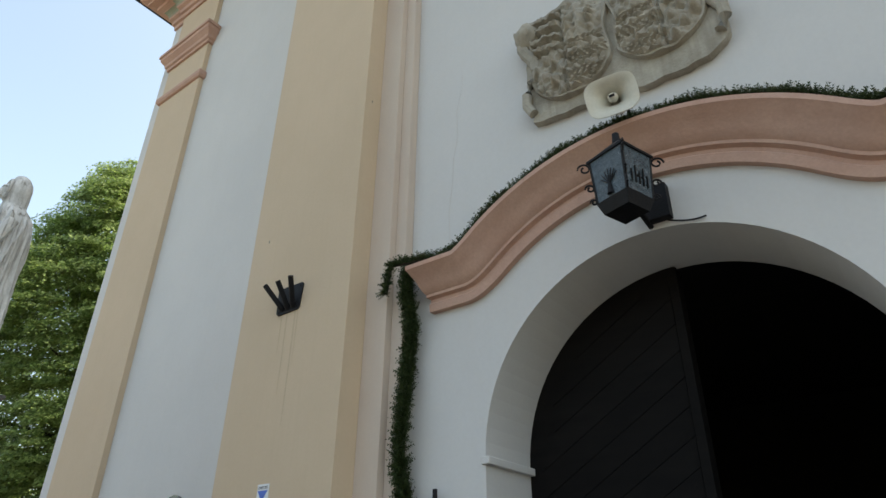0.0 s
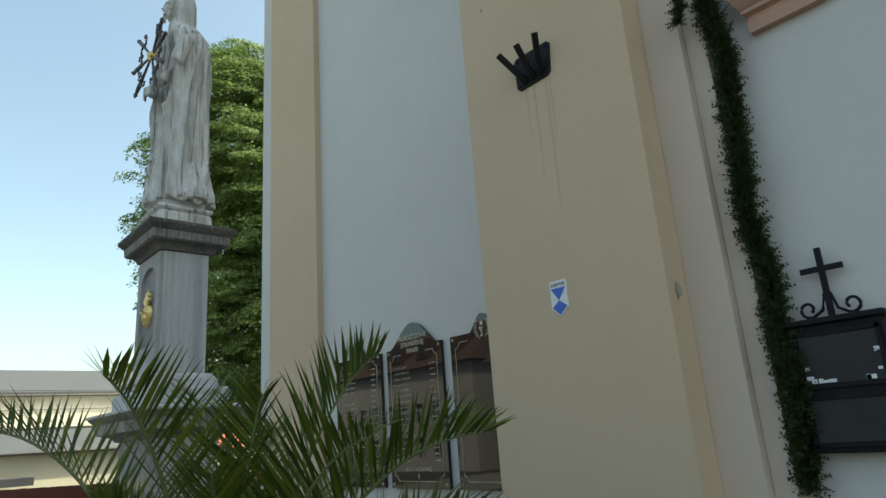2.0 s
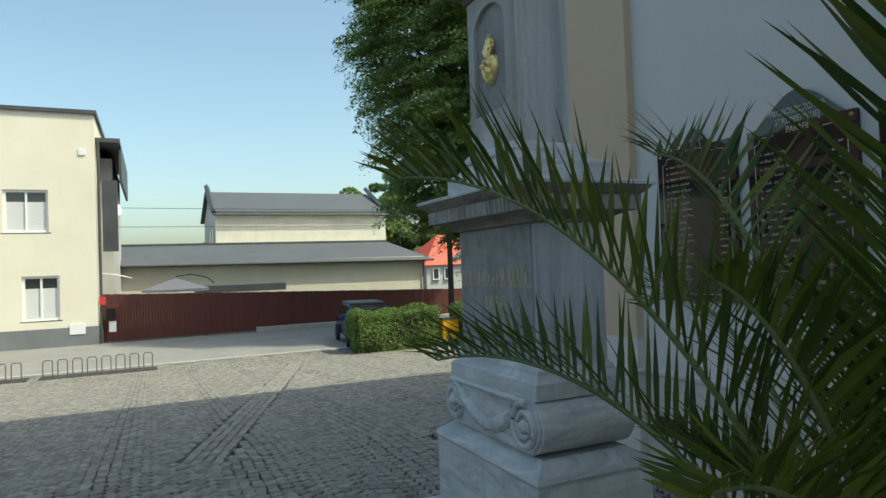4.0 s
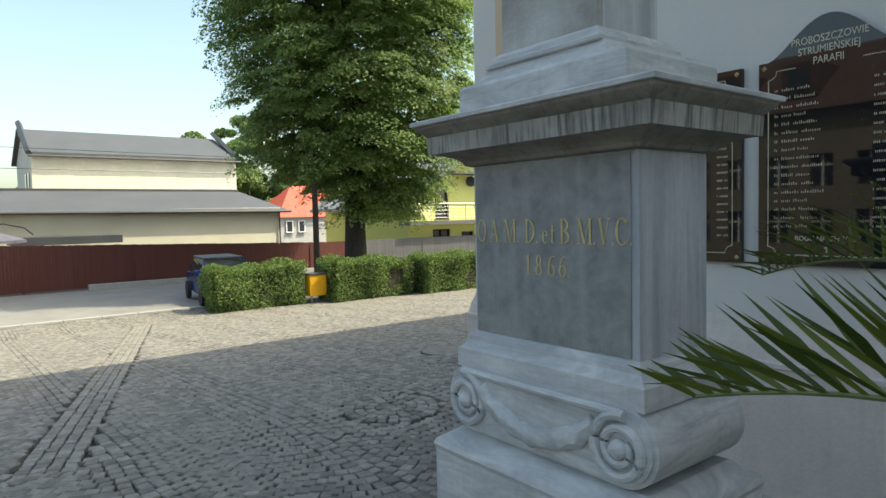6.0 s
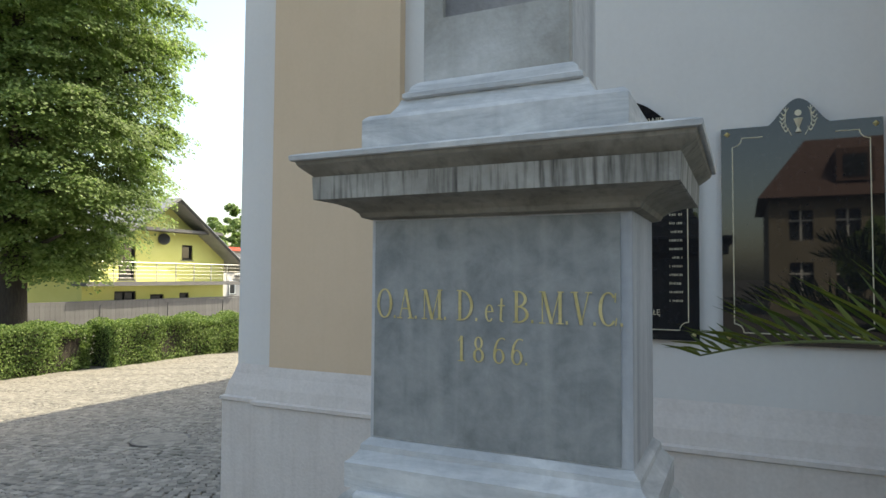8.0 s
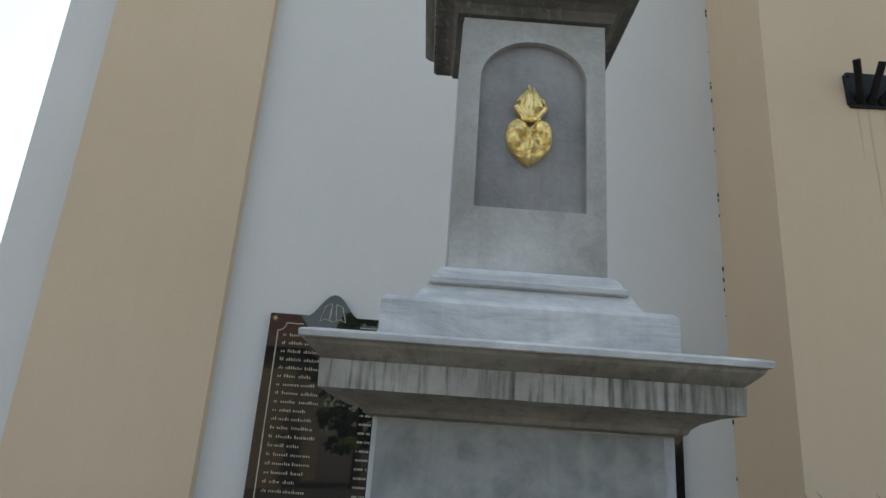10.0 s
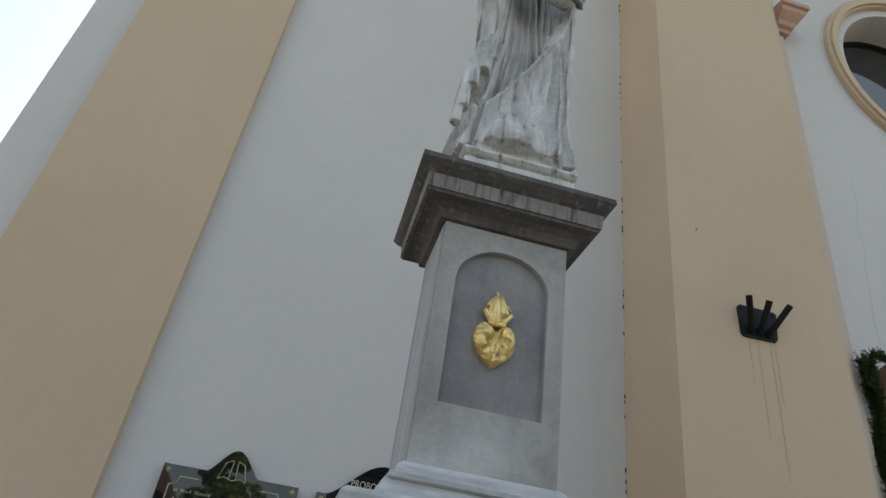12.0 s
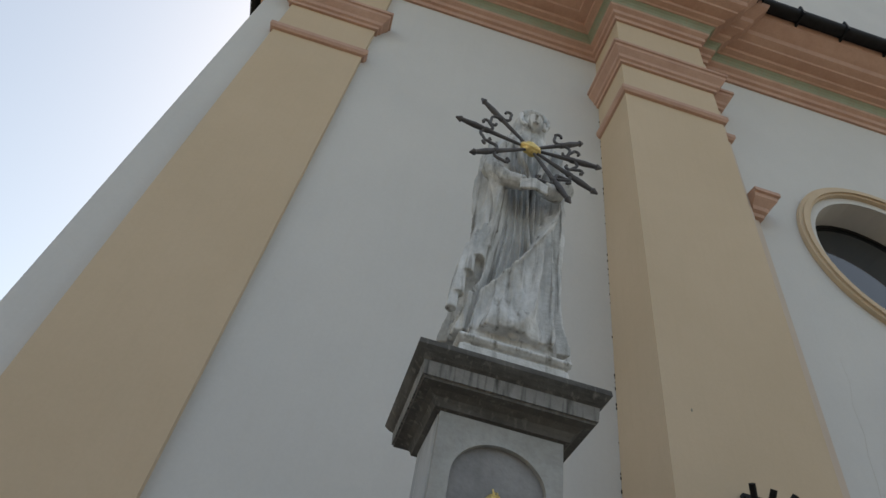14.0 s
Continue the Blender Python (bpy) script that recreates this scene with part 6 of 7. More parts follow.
def cream_house():
    x, yc = -35.2, -2.25
    t = thing("cream_house", (x - 4, -7, -1.0), "two-storey cream rendered house with a grey socle and flat roof edge", "house")
    holes = [(-5.55, -3.97, 3.71, 5.46), (-4.95, -3.62, 0.1, 1.92), (-3.3, -2.7, -0.43, 0.05), (-9.4, -7.8, 3.71, 5.46), (-9.4, -7.9, 0.1, 1.92)]
    part("wall", wall_with(-13, yc, -0.25, 8.7, x, 0.4, [h for h in holes if h[2] > 0] ), HOUSE_CREAM, t)
    part("socle", wall_with(-13, yc + 0.02, -1.1, -0.252, x + 0.02, 0.42, []), HOUSE_GREY, t, "dark grey socle")
    part("side_wall", box((x - 9, yc - 0.4, -1.1), (x - 0.402, yc, 8.7)), HOUSE_CREAM, t)
    part("back_wall", box((x - 9.4, -13, -1.1), (x - 9.002, yc, 8.7)), HOUSE_CREAM, t)
    part("roof", box((x - 9.5, -13.1, 8.7), (x + 0.12, yc + 0.1, 8.86)), SHEET_DARK, t, "thin dark roof edge")
    for h in holes:
        if h[2] > 0:
            window(t, 0, *h, x - 0.1)
    part("vent_grille", box((x + 0.002, -3.3, -0.55), (x + 0.05, -2.72, -0.1), bev=0.01), FRAME_W, t, "white cellar vent cover")
    part("wall_box", box((x + 0.002, -2.85, 6.95), (x + 0.05, -2.6, 7.2)), FRAME_W, t)
    # lean wing behind the corner: eave, downpipe, dish, air conditioner
    part("wing", box((x - 10, yc + 0.002, -1.0), (x - 2.2, yc + 0.55, 7.2)), GREY_WALL, t, "grey shaded stair wing")
    e = bmesh.new()
    box((x - 10.2, yc + 0.0, 7.6), (x - 0.3, yc + 0.95, 7.78), e)
    box((x - 10.2, yc + 0.85, 6.1), (x - 1.6, yc + 0.95, 7.6), e)
    part("eave", e, SHEET_DARK, t, "dark overhanging eave")
    part("downpipe", tube((x - 0.15, yc + 0.12, -1.0), (x - 0.15, yc + 0.12, 7.6), 0.06, 0.06, 10), SHEET_DARK, t)
    d = part("satellite_dish", tube((x - 1.0, yc + 0.62, 4.75), (x - 0.94, yc + 0.66, 4.78), 0.36, 0.34, 20), FRAME_W, t, "white satellite dish")
    part("air_conditioner", box((x - 1.5, yc + 0.25, 3.5), (x - 0.9, yc + 0.6, 4.1), bev=0.02), FRAME_W, t, "white air conditioner box")
    part("canopy", rod([(x - 0.4, yc + 0.1, 1.95), (x - 0.3, yc + 0.8, 1.85), (x - 0.3, yc + 1.3, 1.7)], 0.03, 6), FRAME_W, t, "thin white door canopy")
    part("dark_panel", box((x - 1.0, yc + 0.2, 2.9), (x - 0.7, yc + 0.8, 6.0)), SHEET_DARK, t)


cream_house()


def low_building():
    x = -44.0
    t = thing("low_building", (x, 7, -1.0), "long low pale yellow building with a grey sheet roof", "house")
    part("wall", box((x - 8, -6, -1.0), (x, 16.4, 2.45)), GARAGE, t)
    bm = bmesh.new()
    a = [(x + 0.5, -6.2, 2.42), (x + 0.5, 16.9, 2.25), (x - 4.2, 15.3, 3.62), (x - 4.2, -6.2, 3.62)]
    V = [bm.verts.new(p) for p in a] + [bm.verts.new((p[0], p[1], p[2] - 0.14)) for p in a]
    for f in ((0, 1, 2, 3), (7, 6, 5, 4), (0, 4, 5, 1), (1, 5, 6, 2), (2, 6, 7, 3), (3, 7, 4, 0)):
        bm.faces.new([V[k] for k in f])
    part("roof", bm, SHEET, t, "plain grey sheet roof")
    part("ridge", box((x - 4.5, -6.2, 3.52), (x - 4.1, 15.3, 3.74)), SHEET_DARK, t, "dark ridge flashing")
    part("gutter", rod([(x + 0.56, -6.2, 2.36), (x + 0.56, 16.9, 2.2)], 0.07, 8), SHEET_DARK, t)
    part("downpipe", tube((x + 0.12, 16.3, -1), (x + 0.12, 16.3, 2.2), 0.05, 0.05, 8), SHEET_DARK, t)
    part("shed_roof", box((x + 0.6, 2.0, 0.75), (x + 3.5, 6.6, 1.12)), SHEET_DARK, t, "dark flat lean-to roof")
    t = thing("old_hall", (-55, 10, -1.0), "taller weathered pale hall with a grey sheet roof", "house")
    x = -52.0
    bm = bmesh.new()
    prof = [(x, -1.0), (x, 6.1), (x - 5, 7.95), (x - 10, 6.1), (x - 10, -1.0)]
    A = [bm.verts.new((p[0], 4.0, p[1])) for p in prof]
    B = [bm.verts.new((p[0], 16.6, p[1])) for p in prof]
    for k in range(5):
        bm.faces.new((A[k], A[(k + 1) % 5], B[(k + 1) % 5], B[k]))
    bm.faces.new(A)
    bm.faces.new(B)
    part("wall", bm, GARAGE_OLD, t)
    for s in (0, 1):
        xe, xr = (x + 0.4, x - 5) if s == 0 else (x - 10.4, x - 5)
        bm = bmesh.new()
        a = [(xe, 3.7, 6.12), (xe, 16.7, 6.12), (xr, 16.7, 8.1), (xr, 3.7, 8.1)]
        V = [bm.verts.new(p) for p in a] + [bm.verts.new((p[0], p[1], p[2] - 0.12)) for p in a]
        for f in ((0, 1, 2, 3), (7, 6, 5, 4), (0, 4, 5, 1), (1, 5, 6, 2), (2, 6, 7, 3), (3, 7, 4, 0)):
            bm.faces.new([V[k] for k in f])
        part("roof", bm, SHEET, t, "grey sheet roof slope")
    for y in (3.7, 16.5):
        part("verge", rod([(x + 0.45, y + 0.15, 6.05), (x - 5, y + 0.15, 8.52)], 0.2, 4), SHEET_DARK, t, "dark raised verge")
    part("gutter", rod([(x + 0.45, 3.8, 5.88), (x + 0.45, 16.8, 5.88)], 0.08, 8), SHEET_DARK, t)
    for y in (4.0,):
        for dx in (-2.2, -4.0):
            part("window", box((x + dx, 3.95, 3.9), (x + dx + 0.9, 3.998, 5.0)), PANE, t)


low_building()


def gabled_house():
    x = -36.0
    t = thing("yellow_house", (x - 4, 26, -1.0), "lime yellow gabled house with a long balcony", "house")
    ap, le, re = (25.5, 5.75), (20.3, 2.6), (30.3, 2.6)
    holes = [(22.6, 23.6, 1.5, 3.45), (26.7, 27.5, 2.65, 3.5), (22.4, 23.7, -0.6, 0.9), (24.6, 25.5, -0.4, 0.7), (26.6, 27.3, -0.2, 0.75)]
    bm = plate([(20.6, -1.0), (30.0, -1.0), (30.0, 2.7), ap, (20.6, 2.9)], 0, 0.35, [[(a, c), (b, c), (b, d), (a, d)] for a, b, c, d in holes])
    bm.transform(Matrix(((0, -1, 0, x), (1, 0, 0, 0), (0, 0, 1, 0), (0, 0, 0, 1))))
    part("wall", bm, YELLOW_HOUSE, t)
    body = bmesh.new()
    prof = [(20.6, -1.0), (30.0, -1.0), (30.0, 2.65), (25.5, 5.7), (20.6, 2.85)]
    A = [body.verts.new((x - 0.36, p[0], p[1])) for p in prof]
    B = [body.verts.new((x - 10, p[0], p[1])) for p in prof]
    for k in range(5):
        body.faces.new((A[k], A[(k + 1) % 5], B[(k + 1) % 5], B[k]))
    body.faces.new(B)
    part("house_body", body, YELLOW_HOUSE, t)
    for yo, zo, lab in ((19.6, 2.3, "tiled"), (31.1, 2.15, "tiled")):
        bm = bmesh.new()
        a = [(x + 1.1, yo, zo), (x + 1.1, 25.5, 6.05), (x - 10.4, 25.5, 6.05), (x - 10.4, yo, zo)]
        V = [bm.verts.new(p) for p in a] + [bm.verts.new((p[0], p[1], p[2] - 0.22)) for p in a]
        for f in ((0, 1, 2, 3), (7, 6, 5, 4), (0, 4, 5, 1), (1, 5, 6, 2), (2, 6, 7, 3), (3, 7, 4, 0)):
            bm.faces.new([V[k] for k in f])
        part("roof", bm, HOUSE_TILE, t, "grey tiled roof slope with wide eaves")
        part("barge_board", rod([(x + 1.13, yo, zo - 0.1), (x + 1.13, 25.5, 5.95)], 0.1, 4), SHEET_DARK, t)
    for h in holes:
        window(t, 0, *h, x - 0.08, IRON, False)
    bal = part("balcony", box((x + 0.005, 20.0, 1.2), (x + 1.15, 30.6, 1.4)), FENCE_GREY, t, "grey balcony slab")
    for k in range(9):
        y = 20.2 + k * 1.28
        part("baluster", tube((x + 1.1, y, 1.4), (x + 1.1, y, 2.4), 0.025, 0.025, 6), STEEL, bal)
    for z in (1.6, 1.8, 2.0, 2.2, 2.4):
        part("rail", rod([(x + 1.1, 20.2, z), (x + 1.1, 30.45, z)], 0.009 if z < 2.4 else 0.024, 6), STEEL, bal)
    part("beam", box((x + 0.01, 21.2, 4.15), (x + 0.9, 29.0, 4.32)), FENCE_GREY, t)
    part("dish", tube((x + 0.15, 25.3, 3.75), (x + 0.25, 25.2, 3.78), 0.33, 0.3, 18), SHEET_DARK, t, "dark satellite dish")
    r = thing("red_roof_house", (-70, 31, -1.0), "grey house with a bright red roof far down the street", "house")
    part("wall", box((-78, 27.6, -1.0), (-70, 36, 2.0)), GREY_WALL, r)
    bm = bmesh.new()
    a = [(-69.5, 27.2, 1.85), (-69.5, 36.4, 1.85), (-74, 34.4, 5.4), (-74, 30.8, 5.4), (-78.5, 27.2, 1.85), (-78.5, 36.4, 1.85)]
    V = [bm.verts.new(p) for p in a]
    for f in ((0, 1, 2, 3), (0, 3, 4), (1, 5, 2), (4, 3, 2, 5), (0, 4, 5, 1)):
        bm.faces.new([V[k] for k in f])
    part("roof", bm, RED_ROOF, r, "bright red hipped roof")
    for y in (28.3, 29.7):
        window(r, 0, y, y + 0.8, 0.2, 1.5, -69.86, FRAME_W, False)
    c = thing("carport", (-60, 31, -1.0), "low pale carport roof on thin posts", "carport")
    part("roof", box((-62, 26.5, 1.1), (-57, 37, 1.25)), FRAME_W, c)
    for y in (26.8, 31.5, 36.6):
        part("post", tube((-57.2, y, -1), (-57.2, y, 1.1), 0.06, 0.06, 8), STEEL, c)
    h = thing("grey_house", (-62, 58, -1.0), "pale grey two-storey house with balconies and a red roof edge", "house")
    part("wall", box((-72, 51, -1.0), (-60, 63, 4.6)), GREY_WALL, h)
    part("roof", box((-72.5, 50.5, 4.6), (-59.5, 63.5, 5.0)), RED_ROOF, h, "red roof edge")
    part("balcony", box((-60, 56.5, 1.7), (-58.8, 62, 1.9)), GREY_WALL, h)
    for y in (52, 55.5, 58.6):
        window(h, 0, y, y + 1.0, 2.3, 3.9, -59.86, FRAME_W, False)
        window(h, 0, y, y + 1.0, -0.4, 1.2, -59.86, FRAME_W, False)


gabled_house()


def far_tree(x, y, z0, top, r, seed):
    t = thing("far_tree", (x, y, z0), "distant green tree behind the houses", "tree", "distant trees")
    part("trunk", rod([(x, y, z0), (x, y, top * 0.6)], 0.4, 7, taper=0.1), BARK, t)
    h = top - z0
    prof = [(z0 + 0.12 * h, r * 0.6, 0), (z0 + 0.35 * h, r, 0), (z0 + 0.65 * h, r * 0.9, 0), (z0 + 0.88 * h, r * 0.55, 0), (top, r * 0.2, 0)]
    part("crown", crown_cards(prof, x, y, 15000, 0.5, seed, LEAF, "crown"), LEAF, t)


for k, (x, y, top, r) in enumerate([(-78, 22, 11, 5), (-82, 29, 14, 6), (-80, 36, 10.5, 5.5), (-85, 43, 10, 6), (-90, 78, 12, 7), (-92, 88, 14.5, 7), (-95, 98, 13, 7), (-88, 68, 9, 6),
                                    (-100, 110, 14, 8), (-75, 42, 7, 4), (-95, 56, 9, 6), (-84, 16, 7.5, 5), (-92, 8, 6.5, 4)]):
    far_tree(x, y, -1.5, top, r, 100 + k)


def parked_car():
    x0, yf = -26.9, 6.05
    t = thing("parked_car", (x0 - 0.85, yf + 2.0, -1.0), "blue parked hatchback half hidden behind the hedge", "car")
    bm = bmesh.new()
    # side outline (y, z) from nose to tail, swept across with tumblehome
    side = [(0.0, 0.3), (0.02, 0.62), (0.12, 0.78), (0.95, 0.95), (1.05, 0.98), (3.75, 0.98), (3.95, 0.9), (4.02, 0.5), (3.98, 0.28), (0.1, 0.22)]
    L = [bm.verts.new((x0, yf + a, -1 + b)) for a, b in side]
    R = [bm.verts.new((x0 - 1.7, yf + a, -1 + b)) for a, b in side]
    n = len(side)
    for k in range(n):
        bm.faces.new((L[k], L[(k + 1) % n], R[(k + 1) % n], R[k]))
    bm.faces.new(L)
    bm.faces.new(R)
    bmesh.ops.bevel(bm, geom=list(bm.edges), offset=0.06, segments=2, affect="EDGES")
    part("body", bm, CAR_BLUE, t, smooth=True)
    cab = bmesh.new()
    lo = [(0.95, 0.95), (3.9, 0.95)]
    a = [cab.verts.new((x0 - 0.06, yf + y, -1 + z)) for y, z in ((0.98, 0.96), (3.9, 0.96), (3.55, 1.44), (1.75, 1.46))]
    b = [cab.verts.new((x0 - 1.64, yf + y, -1 + z)) for y, z in ((0.98, 0.96), (3.9, 0.96), (3.55, 1.44), (1.75, 1.46))]
    for v in (a[2], a[3]):
        v.co.x -= 0.2
    for v in (b[2], b[3]):
        v.co.x += 0.2
    for k in range(4):
        cab.faces.new((a[k], a[(k + 1) % 4], b[(k + 1) % 4], b[k]))
    cab.faces.new(a)
    cab.faces.new(b)
    part("glasshouse", cab, PANE, t, "dark tinted windows")
    part("roof", box((x0 - 1.5, yf + 1.66, 0.43), (x0 - 0.2, yf + 3.64, 0.5), bev=0.034), SHEET_DARK, t, "dark roof", smooth=True)
    for s in (0.22, 1.48):
        part("window_pillar", rod([(x0 - (0.05 if s < 1 else 1.65), yf + 1.0, -0.04), (x0 - s, yf + 1.75, 0.46)], 0.035, 6), CAR_BLUE, t)
    for y in (0.75, 3.3):
        for x in (x0 + 0.01, x0 - 1.71):
            w = part("wheel", tube((x - 0.1, yf + y, -0.69), (x + 0.02, yf + y, -0.69), 0.31, 0.31, 24), RUBBER, t, "black tyre")
            part("rim", tube((x - 0.08, yf + y, -0.69), (x + 0.03, yf + y, -0.69), 0.2, 0.19, 16), STEEL, w)
    for x in (x0 + 0.08, x0 - 1.78):
        part("mirror", box((x - 0.1, yf + 1.2, -0.02), (x + 0.1, yf + 1.32, 0.12), bev=0.03), CAR_BLUE, t)
    for x in (x0 - 0.28, x0 - 1.42):
        part("headlight", box((x - 0.18, yf - 0.01, -0.45), (x + 0.18, yf + 0.1, -0.28), bev=0.03), FRAME_W, t, "clear headlight")
    t.matrix_world = Matrix.Translation((-27.8, 7.15, -1.0)) @ Matrix.Rotation(radians(83), 4, "Z")     # nosed in towards the hedge


parked_car()


def litter_bin():
    t = thing("litter_bin", (-25.2, 9.25, -0.95), "yellow metal litter bin on a short post", "litter bin")
    part("body", box((-24.95, 8.85, -0.78), (-24.55, 9.45, -0.08), bev=0.03), YELLOW, t)
    part("lid", box((-24.98, 8.82, -0.1), (-24.52, 9.48, -0.04), bev=0.015), SHEET_DARK, t, "dark rim")
    part("post", tube((-24.75, 9.0, -1.02), (-24.75, 9.0, -0.3), 0.04, 0.04, 8), STEEL, t)


litter_bin()


def bike_rack(y0, count, x=-25.3):
    t = thing("bike_rack", (x, y0 + 1, -0.97), "low rusty steel bicycle rack with hoops on the cobbles", "bike rack")
    part("base_rail", box((x - 0.03, y0 - 0.1, -1.0), (x + 0.03, y0 + count * 0.36, -0.94)), OLD_IRON, t)
    part("base_rail", box((x - 0.45, y0 - 0.1, -1.0), (x - 0.4, y0 + count * 0.36, -0.95)), OLD_IRON, t)
    for k in range(count):
        y = y0 + k * 0.36
        part("hoop", rod([(x, y, -0.95), (x, y, -0.52), (x, y + 0.03, -0.47), (x, y + 0.2, -0.47), (x, y + 0.23, -0.52), (x, y + 0.23, -0.95)], 0.014, 6), OLD_IRON, t)


bike_rack(-2.95, 8)
bike_rack(-6.2, 8)


def street_post():
    t = thing("lamp_post", (-27.2, 10.45, -1.0), "dark street lamp post standing under the tree", "street lamp")
    part("pole", tube((-27.2, 10.45, -1.05), (-27.2, 10.45, 3.0), 0.12, 0.1, 12), BARK, t)
    part("base", tube((-27.2, 10.45, -1.05), (-27.2, 10.45, -0.3), 0.16, 0.14, 12), BARK, t)


street_post()


def parasol():
    t = thing("parasol", (-38, 1.0, -1.0), "mauve garden parasol behind the fence", "parasol")
    bm = bmesh.new()
    c = bm.verts.new((-38, 0.9, 1.62))
    ring = [bm.verts.new((-38 + 1.5 * math.cos(k * math.tau / 8), 0.9 + 1.5 * math.sin(k * math.tau / 8), 1.1)) for k in range(8)]
    low = [bm.verts.new((v.co.x, v.co.y, 0.98)) for v in ring]
    for k in range(8):
        bm.faces.new((c, ring[k], ring[(k + 1) % 8]))
        bm.faces.new((ring[k], low[k], low[(k + 1) % 8], ring[(k + 1) % 8]))
    part("canopy", bm, FABRIC, t)
    part("pole", tube((-38, 0.9, -1), (-38, 0.9, 1.6), 0.03, 0.03, 8), STEEL, t)
    part("arm", rod([(-38, 0.9, 1.7), (-37.8, 1.6, 1.78), (-37.6, 2.3, 1.6), (-37.5, 2.6, 1.3)], 0.03, 6), SHEET_DARK, t)


parasol()


def gate_signs():
    t = thing("mail_box", (-35.3, -1.85, 0.0), "black letter box and small signs by the gate", "letter box")
    part("box", box((-35.35, -1.95, -0.02), (-35.15, -1.6, 0.45), bev=0.02), IRON, t)
    part("notice", box((-35.3, -1.85, -0.55), (-35.27, -1.58, -0.1)), FRAME_W, t, "white paper notice")
    part("red_plate", box((-35.2, -2.2, 0.62), (-35.17, -1.95, 0.95)), RED, t, "small red plate")
    c = thing("overhead_cables", (-40, 0, 6), "thin black overhead cables across the sky", "cable")
    for z0, z1 in ((5.0, 5.6), (4.1, 4.6)):
        part("wire", rod([(-36, -14, z0 + 0.6), (-38, -2, z0), (-44, 12, z1 - 0.1), (-50, 26, z1 + 0.4)], 0.012, 4), IRON, c)


gate_signs()


def opposite_house(x0, x1, y, eave, wall_mat, label):
    t = thing("square_house", ((x0 + x1) / 2, y, 0), label, "house", "houses across the square")
    g = gz((x0 + x1) / 2)
    rows = [(g + 1.0, g + 2.6), (g + 3.7, g + 5.2)]
    cols = [x0 + 0.9 + 2.0 * k for k in range(int((x1 - x0 - 1.2) / 2.0))]
    holes = [[(x, a), (x + 1.05, a), (x + 1.05, b), (x, b)] for a, b in rows for x in cols]
    part("wall", plate([(x0, g - 0.3), (x1, g - 0.3), (x1, eave + 0.1), (x0, eave + 0.1)], y - 0.4, y, holes), wall_mat, t)
    for a, b in rows:
        for x in cols:
            w = part("window", box((x, y - 0.3, a), (x + 1.05, y - 0.25, b)), PANE, t)
            fr = box((x + 0.48, y - 0.24, a), (x + 0.57, y - 0.2, b))
            box((x, y - 0.24, (a + b) / 2 + 0.2), (x + 1.05, y - 0.21, (a + b) / 2 + 0.28), fr)
            part("frame", fr, FRAME_W, w)
    bm = bmesh.new()
    V = [bm.verts.new(p) for p in ((x0 - 0.5, y + 0.6, eave), (x1 + 0.5, y + 0.6, eave), (x1 - 2, y - 5, eave + 3.8), (x0 + 2, y - 5, eave + 3.8), (x0 - 0.5, y - 10.5, eave), (x1 + 0.5, y - 10.5, eave))]
    for f in ((0, 1, 2, 3), (3, 2, 5, 4), (0, 3, 4), (1, 5, 2), (0, 4, 5, 1)):
        bm.faces.new([V[k] for k in f])
    part("roof", bm, BRICK_ROOF, t, "dull red roof")
    part("rear_wall", box((x0, y - 10, g - 0.3), (x1, y - 0.45, eave - 0.05)), wall_mat, t)
    x = x0 + 3
    while x < x1 - 3:
        d = part("dormer", box((x, y - 3, eave + 0.8), (x + 1.6, y - 0.3, eave + 2.4)), BRICK_ROOF, t, "roof dormer")
        part("dormer_window", box((x + 0.3, y - 0.28, eave + 1.0), (x + 1.3, y - 0.25, eave + 2.1)), PANE, d)
        x += 3.5


opposite_house(-5.5, 14, -29.0, 5.8, OCHRE, "ochre two-storey house with a red roof across the square")
opposite_house(-34, -14, -25.0, 6.2, OCHRE, "long ochre house with dormers across the square")
opposite_house(-62, -38, -27.0, 7.0, GREY_WALL, "grey rendered house row across the square")


def square_tree(x, y, top, r, seed):
    t = thing("square_tree", (x, y, 0), "green tree on the far side of the square", "tree", "trees across the square")
    part("trunk", rod([(x, y, gz(x) - 0.1), (x, y, top * 0.6)], 0.25, 8, taper=0.08), BARK, t)
    prof = [(1.8, r * 0.6, 0), (top * 0.4, r, 0), (top * 0.7, r * 0.85, 0), (top, r * 0.25, 0)]
    part("crown", crown_cards(prof, x, y, 5000, 0.3, seed, LEAF, "crown"), LEAF, t)


square_tree(-10.5, -24, 8.5, 2.4, 301)
square_tree(-1.5, -21, 4.2, 1.8, 303)


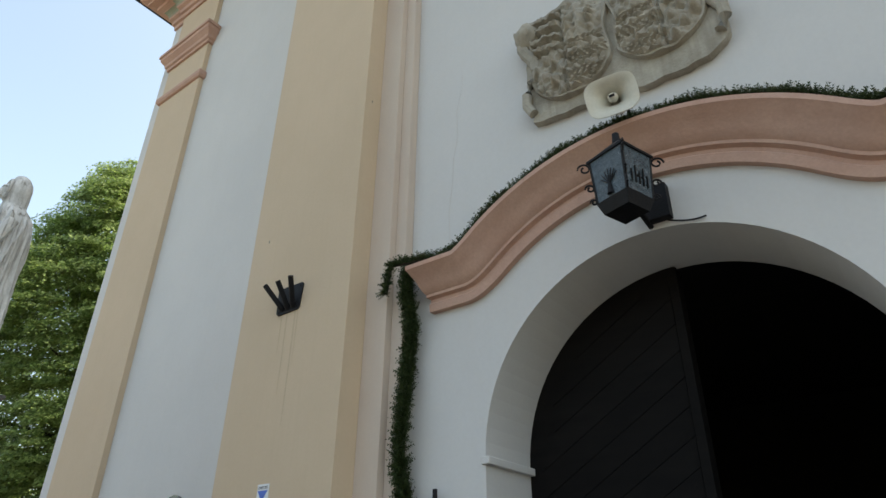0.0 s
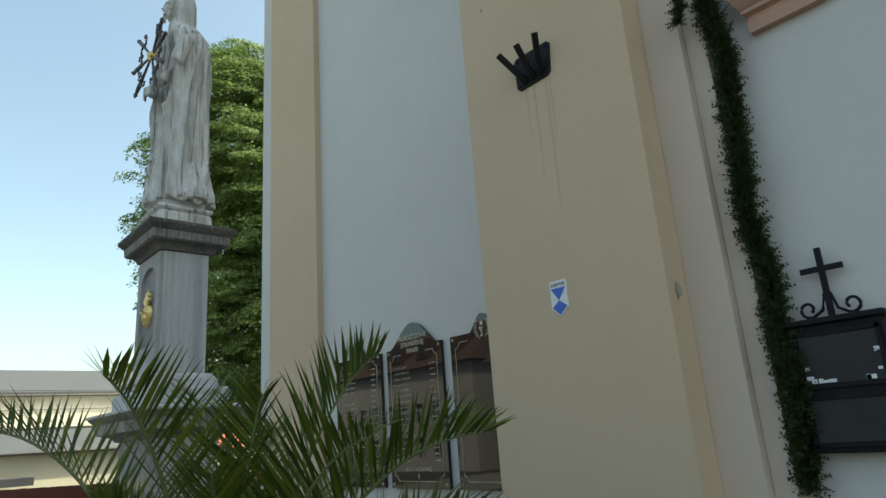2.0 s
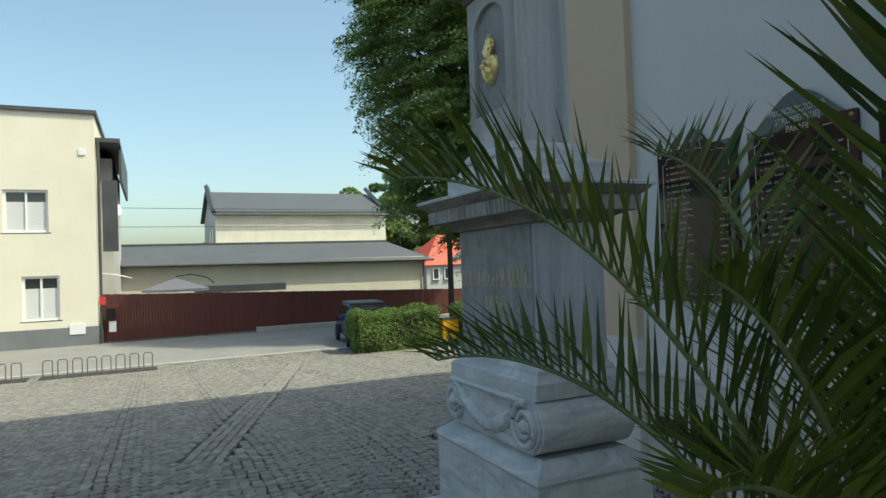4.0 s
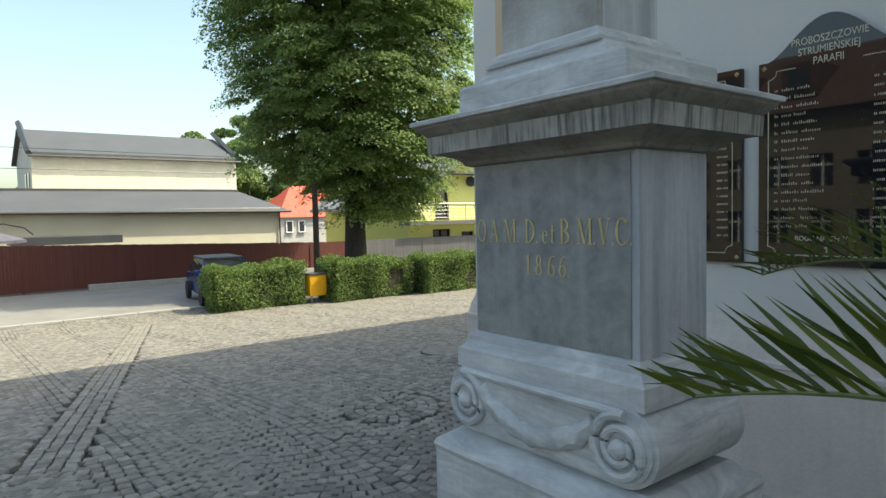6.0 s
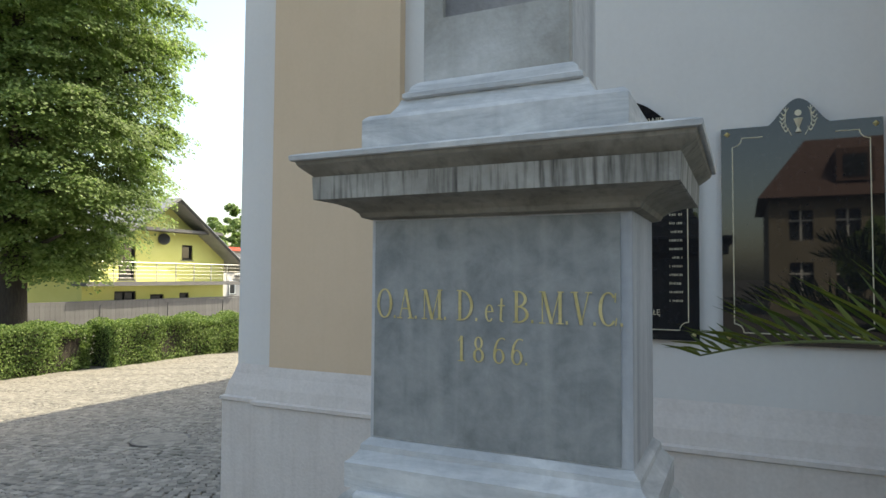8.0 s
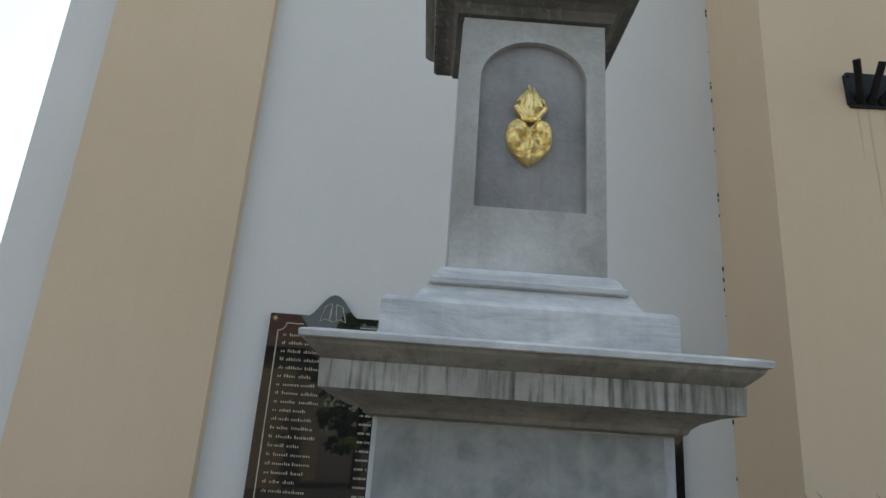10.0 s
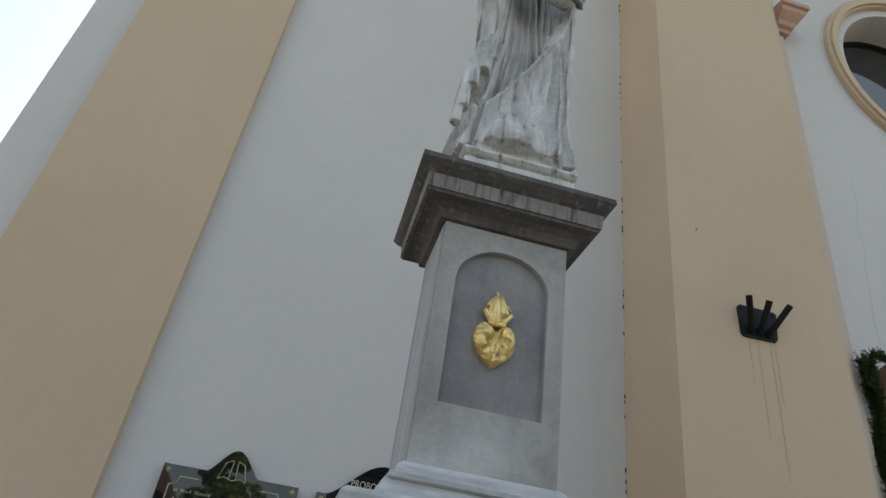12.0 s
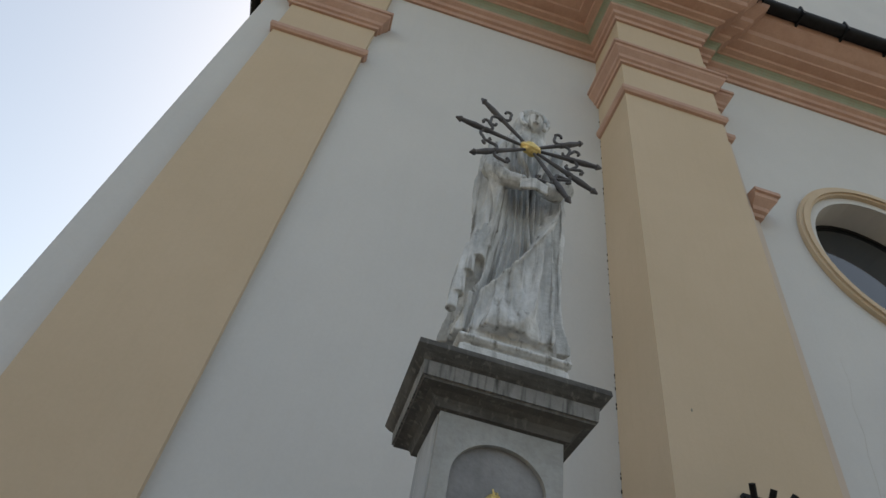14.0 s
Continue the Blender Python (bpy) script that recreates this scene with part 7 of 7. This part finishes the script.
# ---- cobbles ----
def cobbles():
    rng = np.random.default_rng(77)
    B0, B1 = Vector((-11.0, 0.2)), Vector((-23.9, 3.7))      # pale double row across the square
    bd = (B1 - B0).normalized()
    bn = Vector((-bd.y, bd.x))
    centres = []
    step = 0.1
    # fan-like arcs: rows bow between lines 1.5 m apart
    x0, x1, y0, y1 = -26.4, 5.0, -6.5, 16.5
    pitch = 1.3
    yy = y0
    while yy < y1:
        u = ((yy - y0) / pitch) % 1.0
        bow = 0.42 * math.sin(math.pi * u)
        slope = 0.42 * math.pi / pitch * math.cos(math.pi * u)
        ang = math.atan(slope)
        xx = x0 + bow + (rng.random() * 0.05)
        dy = step / math.sqrt(1 + slope * slope) * 1.0
        while xx < x1:
            d = abs((Vector((xx, yy)) - B0).dot(bn))
            along = (Vector((xx, yy)) - B0).dot(bd)
            if not (d < 0.25 and 0 < along < 13.4) and math.hypot(xx + 12.77, yy - 5.14) > 0.36:
                if not (xx > -10.35 and yy > 3.25) and not (xx > -5.85 and yy > 2.7) and not (xx > -7.85 and abs(yy - PY) < 0.46 and xx < -6.6):
                    centres.append((xx + rng.normal() * 0.006, yy + rng.normal() * 0.005, -ang + rng.normal() * 0.05, 0))
            xx += step * rng.uniform(0.95, 1.13)
        yy += dy
    for k in (-1.5, -0.5, 0.5, 1.5):
        s = rng.random() * 0.08
        L = (B1 - B0).length
        while s < L:
            q = B0 + bd * s + bn * k * 0.104
            centres.append((q.x, q.y, math.atan2(bd.y, bd.x) + rng.normal() * 0.06, 1))
            s += 0.104 * rng.uniform(0.94, 1.14)
    def stone(c, size):
        x, y, a, kind = c
        hx, hy = size * rng.uniform(0.84, 1.12), size * rng.uniform(0.84, 1.08)
        if kind == 1:
            hx *= 0.98
        z = gz(x) + rng.normal() * 0.0022
        ca, sa = math.cos(a), math.sin(a)
        vs = []
        skew = rng.uniform(-0.09, 0.09, 8)
        for f, dz in ((1.0, -0.05), (1.0, -0.008), (0.86, 0.0)):
            for j, (sx, sy) in enumerate(((-1, -1), (1, -1), (1, 1), (-1, 1))):
                px, py = sx * hx * f * 0.5 * (1 + skew[j]), sy * hy * f * 0.5 * (1 + skew[j + 4])
                vs.append((x + px * ca - py * sa, y + px * sa + py * ca, z + dz))
        return vs

    faces = [(0, 1, 5, 4), (1, 2, 6, 5), (2, 3, 7, 6), (3, 0, 4, 7), (4, 5, 9, 8), (5, 6, 10, 9), (6, 7, 11, 10), (7, 4, 8, 11), (8, 9, 10, 11)]
    # round rosette set among the rows
    ox, oy = -10.68, 2.9
    centres = [c for c in centres if math.hypot(c[0] - ox, c[1] - oy) > 0.47]
    for k in range(5):
        r = 0.098 * k
        for j in range(max(1, int(round(math.tau * r / 0.1)))):
            q = j * math.tau / max(1, int(round(math.tau * r / 0.1))) + k
            centres.append((ox + r * math.cos(q), oy + r * math.sin(q), q, 0))
    near = sorted(centres, key=lambda c: math.hypot(c[0] + 10.6, c[1] - 1.6))
    pave = thing("pavement", (-12, 2, 0), "grey granite cobbles in bowed rows with a pale band", "pavement", "", "structure")
    for c in near[:300]:
        me = bpy.data.meshes.new("cobble")
        me.from_pydata(stone(c, 0.094), [], faces)
        me.materials.append(COBBLE_LIGHT if c[3] else COBBLE)
        ob = new("cobble", me)
        ob.parent = pave
        ob.matrix_parent_inverse = pave.matrix_world.inverted()
    for kind, mat, nm in ((0, COBBLE, "cobbles"), (1, COBBLE_LIGHT, "band_cobbles")):
        V, F = [], []
        for c in near[300:]:
            if c[3] != kind:
                continue
            b = len(V)
            V += stone(c, 0.094)
            F += [tuple(i + b for i in f) for f in faces]
        me = bpy.data.meshes.new(nm)
        me.from_pydata(V, [], F)
        me.materials.append(mat)
        ob = new(nm, me)
        ob.parent = pave
        ob.matrix_parent_inverse = pave.matrix_world.inverted()
        ob["kind"] = "stuff"
    t = thing("manhole_cover", (-12.77, 5.14, gz(-12.77)), "round cast iron manhole cover in the cobbles", "manhole cover")
    q = gz(-12.77)
    part("rim", tube((-12.77, 5.14, q - 0.06), (-12.77, 5.14, q + 0.004), 0.325, 0.325, 40), OLD_IRON, t)
    part("lid", tube((-12.77, 5.14, q - 0.02), (-12.77, 5.14, q + 0.006), 0.3, 0.3, 40), COBBLE, t, "stone-filled lid")
    k = thing("kerb", (-26.6, 0, -1.0), "flat pale granite kerb row along the street", "kerb", "", "structure")
    y = -12.0
    me = mesh_of(box((-0.14, -0.48, -0.08), (0.14, 0.48, 0.0), bev=0.012), "kerbstone", KERB)
    while y < 24:
        ob = new("kerbstone", me)
        ob.matrix_basis = Matrix.Translation((-26.6, y, -0.985))
        ob.parent = k
        ob.matrix_parent_inverse = k.matrix_world.inverted()
        y += 0.98


cobbles()


def gravel():
    rng = np.random.default_rng(5)
    V, F = [], []
    for k in range(1200):
        x, y = rng.uniform(-9.7, -4.4), 3.36 - abs(rng.normal()) * 0.12
        if abs(x - PX) < 0.55 and abs(y - PY) < 0.4:
            continue
        r = rng.uniform(0.01, 0.024)
        z = gz(x) - 0.012 + rng.uniform(0, 0.012)
        p = np.array([[1, 0, 0], [-1, 0, 0], [0, 1, 0], [0, -1, 0], [0, 0, 0.7], [0, 0, -0.7]]) * r * rng.uniform(0.7, 1.3, (6, 1)) + (x, y, z)
        b = len(V)
        V += [tuple(map(float, q)) for q in p]
        F += [(b, b + 2, b + 4), (b + 2, b + 1, b + 4), (b + 1, b + 3, b + 4), (b + 3, b, b + 4)]
    me = bpy.data.meshes.new("gravel")
    me.from_pydata(V, [], F)
    me.materials.append(GRAVEL)
    tagged(new("gravel", me), "loose grey grit along the foot of the church wall", "gravel", "", "stuff")


gravel()
